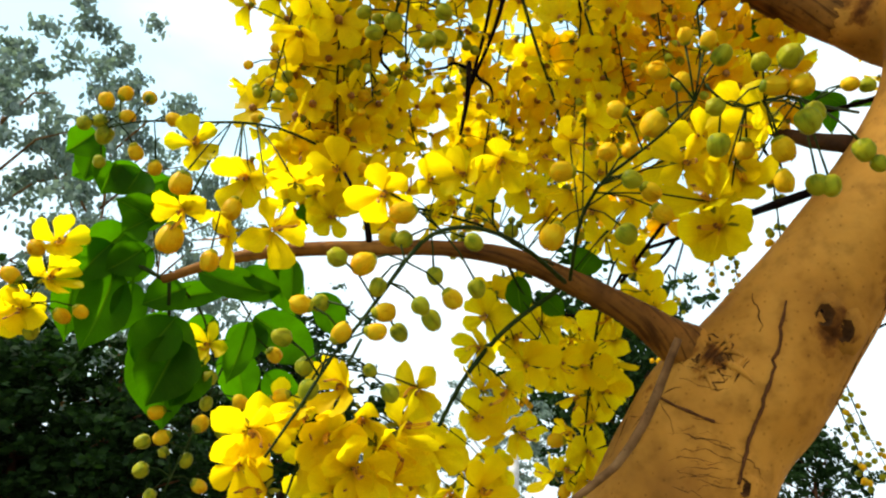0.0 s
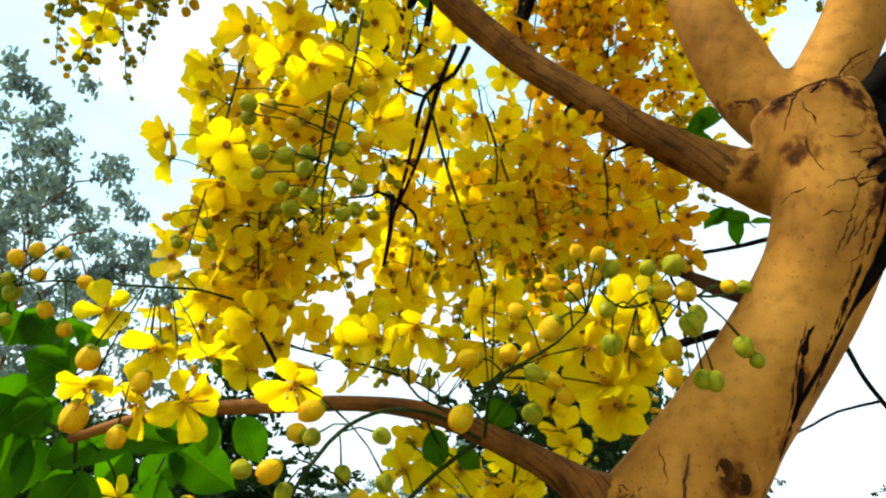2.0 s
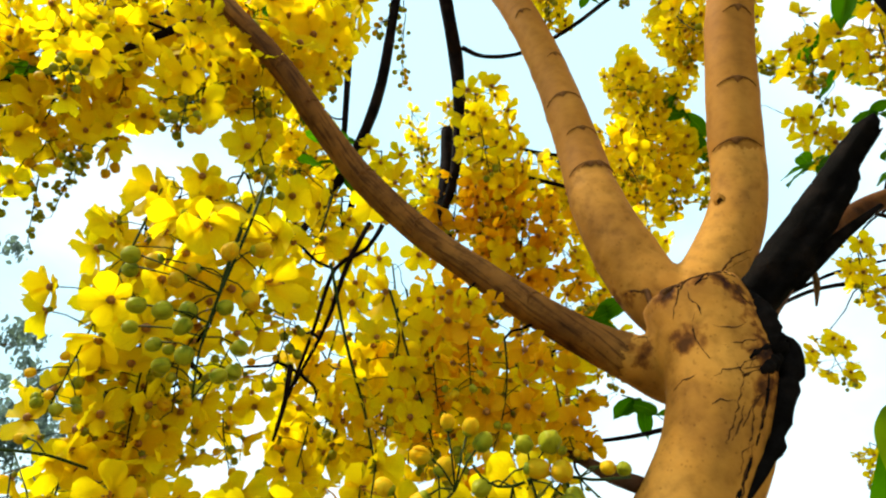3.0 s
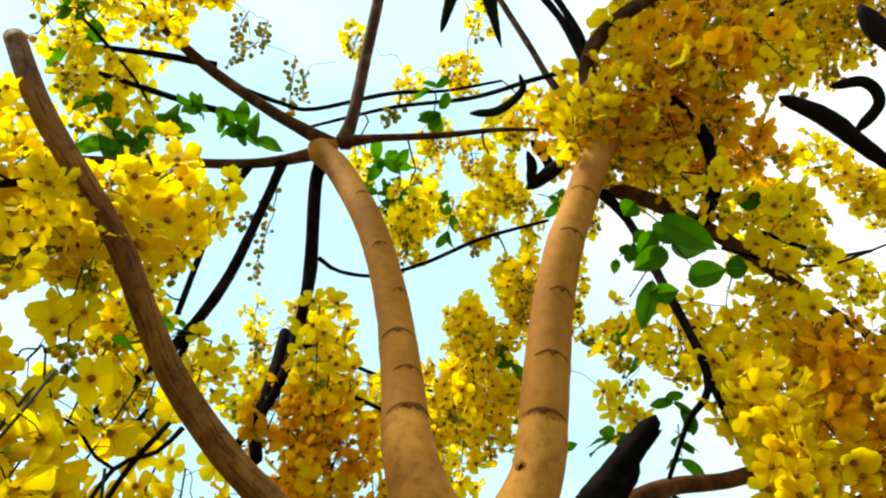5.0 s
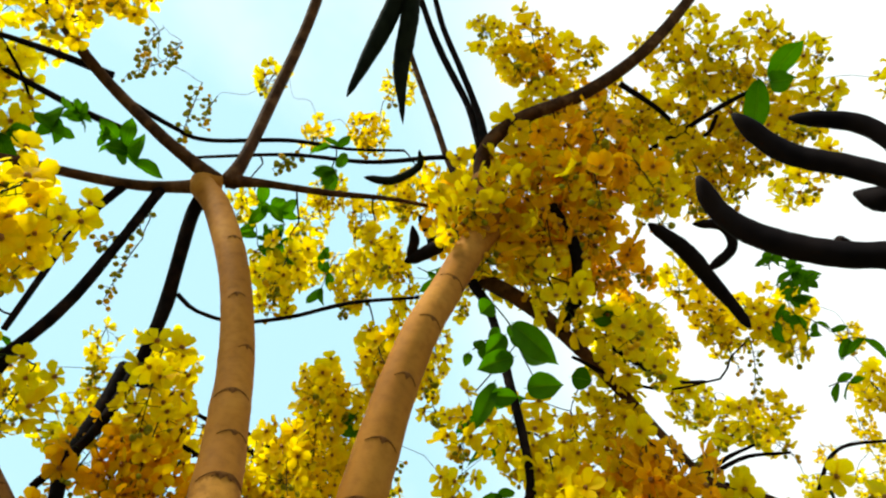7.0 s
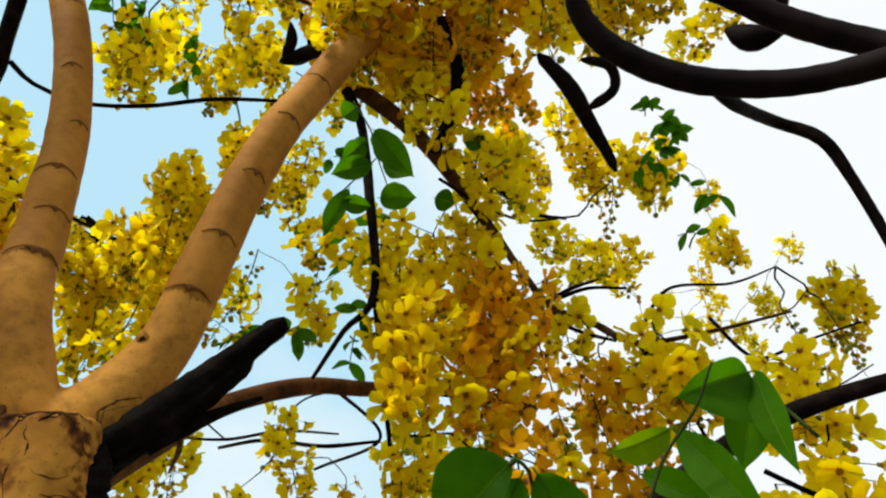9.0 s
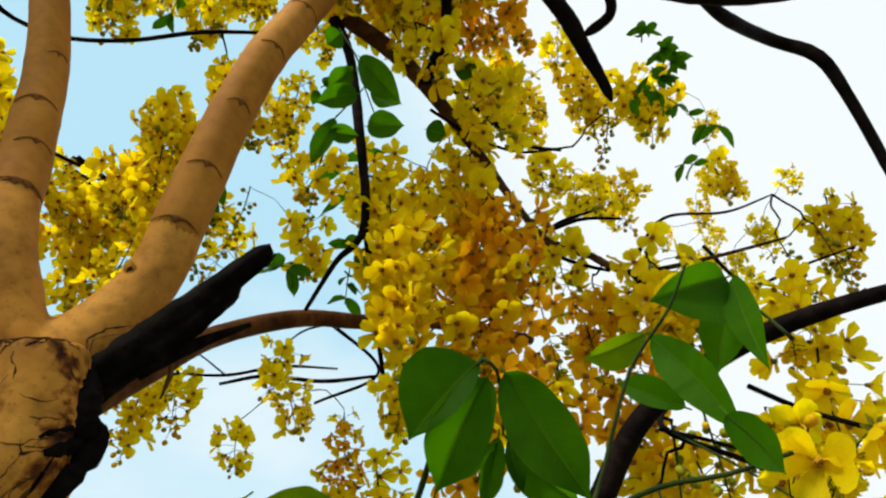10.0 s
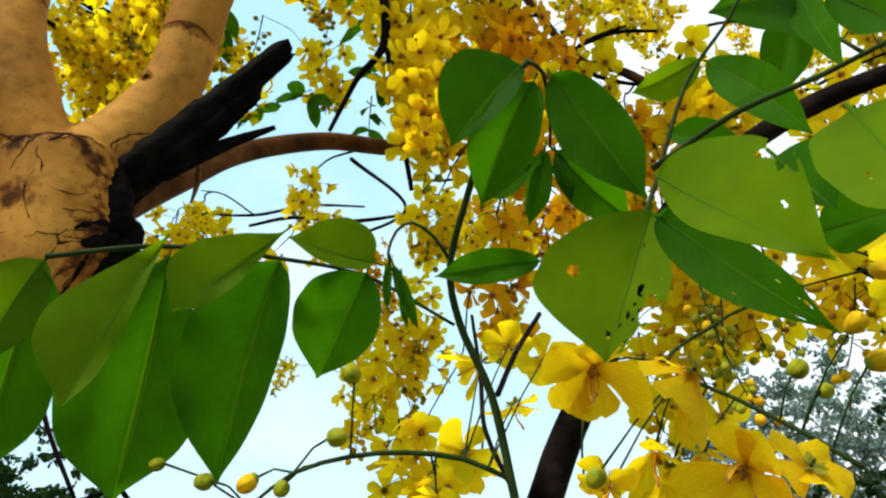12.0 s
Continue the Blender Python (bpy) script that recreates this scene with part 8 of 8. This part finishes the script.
hang("s", 1.816, 0.021, 2.649, 1.1)
hang("s", 1.885, 0.002, 2.643, 1.1)
hang("s", 1.211, 0.728, 2.018, 1.0)
hang("s", 1.241, 0.691, 2.014, 1.0)
hang("s", 0.845, 0.449, 3.671, 1.1)
hang("s", 0.932, 0.429, 3.664, 1.1, True)
hang("s", 1.000, 0.359, 3.765, 1.1)
hang("s", 1.044, 0.245, 3.733, 1.1, True)
hang("s", 1.142, 0.188, 3.687, 1.1, True)
hang("s", 1.198, 0.089, 3.693, 1.1, True)
hang("s", 1.065, 0.341, 3.592, 1.1, True)
hang("s", 1.049, 0.504, 3.679, 1.1, True)
hang("s", 1.175, 0.266, 3.636, 1.1, True)
hang("s", 0.840, 0.510, 3.617, 1.1)
hang("s", 0.921, 0.553, 3.587, 1.1, True)
hang("b", -0.192, 0.904, 4.425, 1.0)
hang("b", -0.101, 0.861, 4.316, 1.0)
hang("b", -0.101, 0.899, 4.182, 1.0)
hang("b", 0.036, 0.897, 4.191, 1.0)
hang("b", 0.082, 1.125, 4.626, 1.0)
hang("b", 0.132, 1.191, 3.766, 1.0)
hang("b", 0.152, 1.261, 3.711, 1.0)
hang("b", 0.438, 0.862, 4.077, 1.0)
hang("b", 0.493, 1.361, 2.173, .7)
hang("b", 0.539, 1.328, 2.158, .7)
hang("b", 0.735, 1.369, 1.847, .7)
hang("b", 0.664, 1.271, 1.824, .7)
hang("b", 0.495, 1.004, 2.119, .7)
hang("b", 0.454, 1.468, 2.048, .7)
hang("b", -0.615, 0.882, 2.708, .7)
hang("b", -0.538, 0.952, 2.685, .7)
hang("b", -0.488, 0.998, 2.838, .7)
hang("b", -0.459, 0.940, 2.745, .7)
hang("b", 2.098, 0.038, 2.928, .8)
hang("b", 1.986, -0.069, 2.848, .8)
hang("b", 1.160, 0.888, 3.215, .8)
hang("b", 1.082, 1.093, 3.216, .8)
hang("b", 1.657, 0.216, 3.272, .8)
hang("b", 1.287, 0.182, 2.111, .8)
hang("b", 1.292, 0.139, 2.193, .8)
hang("b", 1.332, 0.106, 2.233, .8)
hang("s", 0.223, 0.839, 2.323, .75)
hang("s", 0.275, 0.780, 2.300, .75, True)
hang("s", 0.336, 0.796, 2.248, .75, True)
hang("s", 0.316, 0.906, 2.257, .75)
hang("s", 0.388, 0.874, 2.220, .75)
hang("s", 0.420, 0.841, 2.257, .75, True)
hang("s", 0.245, 0.887, 2.266, .75, True)
hang("s", 0.180, 0.829, 2.270, .75)
hang("s", 1.283, 1.319, 2.622, .7)
hang("s", 1.225, 1.048, 2.713, .7)
hang("s", 1.299, 1.127, 2.665, .7)
hang("s", 1.484, 1.122, 2.631, .7, True)
hang("s", 1.495, 1.125, 2.534, .7, True)
hang("s", 0.106, 0.964, 1.836, .6)
hang("s", 0.212, 1.023, 1.864, .6)

hang("s", 0.824, 0.201, 4.545, 1.05)
hang("s", 0.939, 0.076, 4.586, 1.05)
hang("s", 1.126, 0.065, 4.530, 1.05)
hang("s", 1.104, 0.200, 4.572, 1.05, True)
hang("s", 0.952, 0.235, 4.507, 1.05)
hang("s", 1.318, 0.083, 4.453, 1.05)
hang("s", 1.434, 0.031, 4.350, 1.05)
hang("s", 1.410, 0.152, 4.290, 1.05, True)
hang("s", 1.258, 0.159, 4.414, 1.05, True)
hang("s", 1.198, 0.269, 4.364, 1.05, True)
hang("s", 1.097, 0.344, 4.385, 1.05)
hang("s", 1.433, -0.184, 4.308, 1.05)
hang("s", 1.490, -0.306, 4.335, 1.05)
hang("s", 1.513, -0.164, 4.209, 1.05)
hang("s", 1.615, -0.301, 4.207, 1.05)
hang("s", 1.614, -0.161, 4.090, 1.05)
hang("s", 1.514, 0.035, 4.136, 1.05)
hang("s", 1.596, -0.020, 4.033, 1.05)
hang("s", 1.654, -0.431, 4.234, 1.05)
hang("s", 1.692, -0.233, 4.039, 1.05)
hang("s", 1.335, -0.154, 4.464, 1.05)
hang("s", 1.381, -0.271, 4.499, 1.05)
hang("s", 1.573, -0.422, 4.398, 1.05)
hang("s", 1.709, -0.385, 4.082, 1.05)
hang("s", 1.169, 0.191, 4.474, 1.05)
hang("s", 1.323, 0.146, 4.417, 1.05)
hang("s", 1.433, 0.107, 4.257, 1.05)
hang("s", 1.316, 0.266, 4.291, 1.05, True)
hang("s", 1.504, -0.002, 4.230, 1.05)
hang("s", 1.501, 0.163, 4.038, 1.05)
hang("s", 1.615, 0.046, 4.040, 1.05)
hang("s", 1.193, 0.338, 4.385, 1.05)
hang("s", -0.624, 1.075, 4.348, .9)
hang("o", -0.459, 1.163, 4.351, .9)
hang("s", -0.184, 1.148, 3.432, .9)
hang("s", -0.106, 1.213, 3.528, .9)
hang("o", 0.203, 1.656, 3.689, .9)
hang("o", 0.263, 1.659, 3.536, .9)
hang("s", 0.076, 1.652, 3.381, .9)
hang("s", 0.257, 1.608, 3.282, .9)
hang("s", 0.493, 1.631, 3.389, .9)
hang("o", 0.973, 0.914, 3.759, .8)
hang("o", 0.795, 1.065, 3.830, .8)
hang("o", 0.999, 1.056, 3.526, .8)
hang("s", 0.981, 1.161, 3.446, .8)
hang("s", 0.982, 1.261, 3.351, .8)
hang("o", 1.150, 1.074, 3.584, .8)
hang("o", 1.130, 0.967, 3.669, .8)
hang("o", 0.981, 1.353, 3.252, .8)
hang("s", 1.049, 0.779, 3.692, .8)
hang("s", 1.033, 0.651, 3.647, .8, True)
hang("s", 1.118, 0.514, 3.737, 1.1)
hang("s", 1.246, 0.500, 3.801, 1.1, True)
hang("s", 1.288, 0.394, 3.761, 1.1)
hang("s", 1.427, 0.387, 3.807, 1.1, True)
hang("s", 1.119, 0.578, 3.649, 1.1)
hang("s", 1.409, 0.520, 3.829, 1.1, True)
hang("s", 1.312, 0.616, 3.779, 1.1)
hang("s", 1.577, 0.451, 3.878, 1.1, True)
hang("s", 1.099, 0.641, 3.922, 1.1)
hang("s", 1.097, 0.385, 3.737, 1.1, True)
hang("s", 1.670, -0.109, 3.994, 1.0)
hang("s", 1.708, -0.252, 4.093, 1.0)
hang("s", 1.930, -0.227, 4.063, 1.0)
hang("s", 1.710, 0.031, 4.074, 1.0)
hang("s", 1.996, -0.076, 4.132, 1.0)
hang("s", 1.431, -0.003, 4.006, 1.0)
hang("s", 1.989, -0.598, 3.990, 1.0)
hang("s", 1.892, -0.562, 4.069, 1.0)


# ---- the crown goes on above: unseen racemes, added to shade those below ----
SHADE_ABOVE = random.Random(21)
for k in range(85):
    x, z = SHADE_ABOVE.uniform(-0.45, 0.75), SHADE_ABOVE.uniform(5.0, 5.8)
    hang("s", x, SHADE_ABOVE.uniform(-0.65, min(0.4, 0.38 - 0.77 * x)), z, 1.25)


# ---- the thin twigs that carry the hanging racemes ----
def thin_twig(a, b, r0, r1, seed):
    """A thin twig from a branch or another twig to the top of a raceme, a little crooked."""
    rnd = random.Random(seed)
    a, b = Vector(a), Vector(b)
    span = (b - a).length
    pts = [a]
    for k in (0.3, 0.6, 0.85):
        pts.append(a.lerp(b, k) + Vector((rnd.gauss(0, 1), rnd.gauss(0, 1), 0.8 + rnd.gauss(0, 1))) * span * 0.05)
    pts.append(b)
    path = spline([(*p, r0 + (r1 - r0) * k / 4) for k, p in enumerate(pts)], 0.03)
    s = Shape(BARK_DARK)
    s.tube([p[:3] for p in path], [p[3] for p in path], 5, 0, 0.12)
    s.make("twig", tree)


def carry_racemes():
    """Joins each raceme to the nearest branch, or to the nearest raceme that is already carried."""
    tops, held = np.array(TOPS), np.array(BONES)
    gap = np.array([np.linalg.norm(held - t, axis=1).min() for t in tops])
    root = np.array([held[np.linalg.norm(held - t, axis=1).argmin()] for t in tops])
    thick = np.full(len(tops), 0.0032)
    left = np.ones(len(tops), bool)
    while left.any():
        k = int(np.where(left, gap, 1e9).argmin())
        left[k] = False
        if 0.02 < gap[k] < 0.6:
            thin_twig(root[k], tops[k], thick[k], thick[k] * 0.7, k)
        d = np.linalg.norm(tops - tops[k], axis=1)
        near = left & (d < gap)
        gap[near], root[near], thick[near] = d[near], tops[k], max(0.0012, thick[k] * 0.75)


carry_racemes()
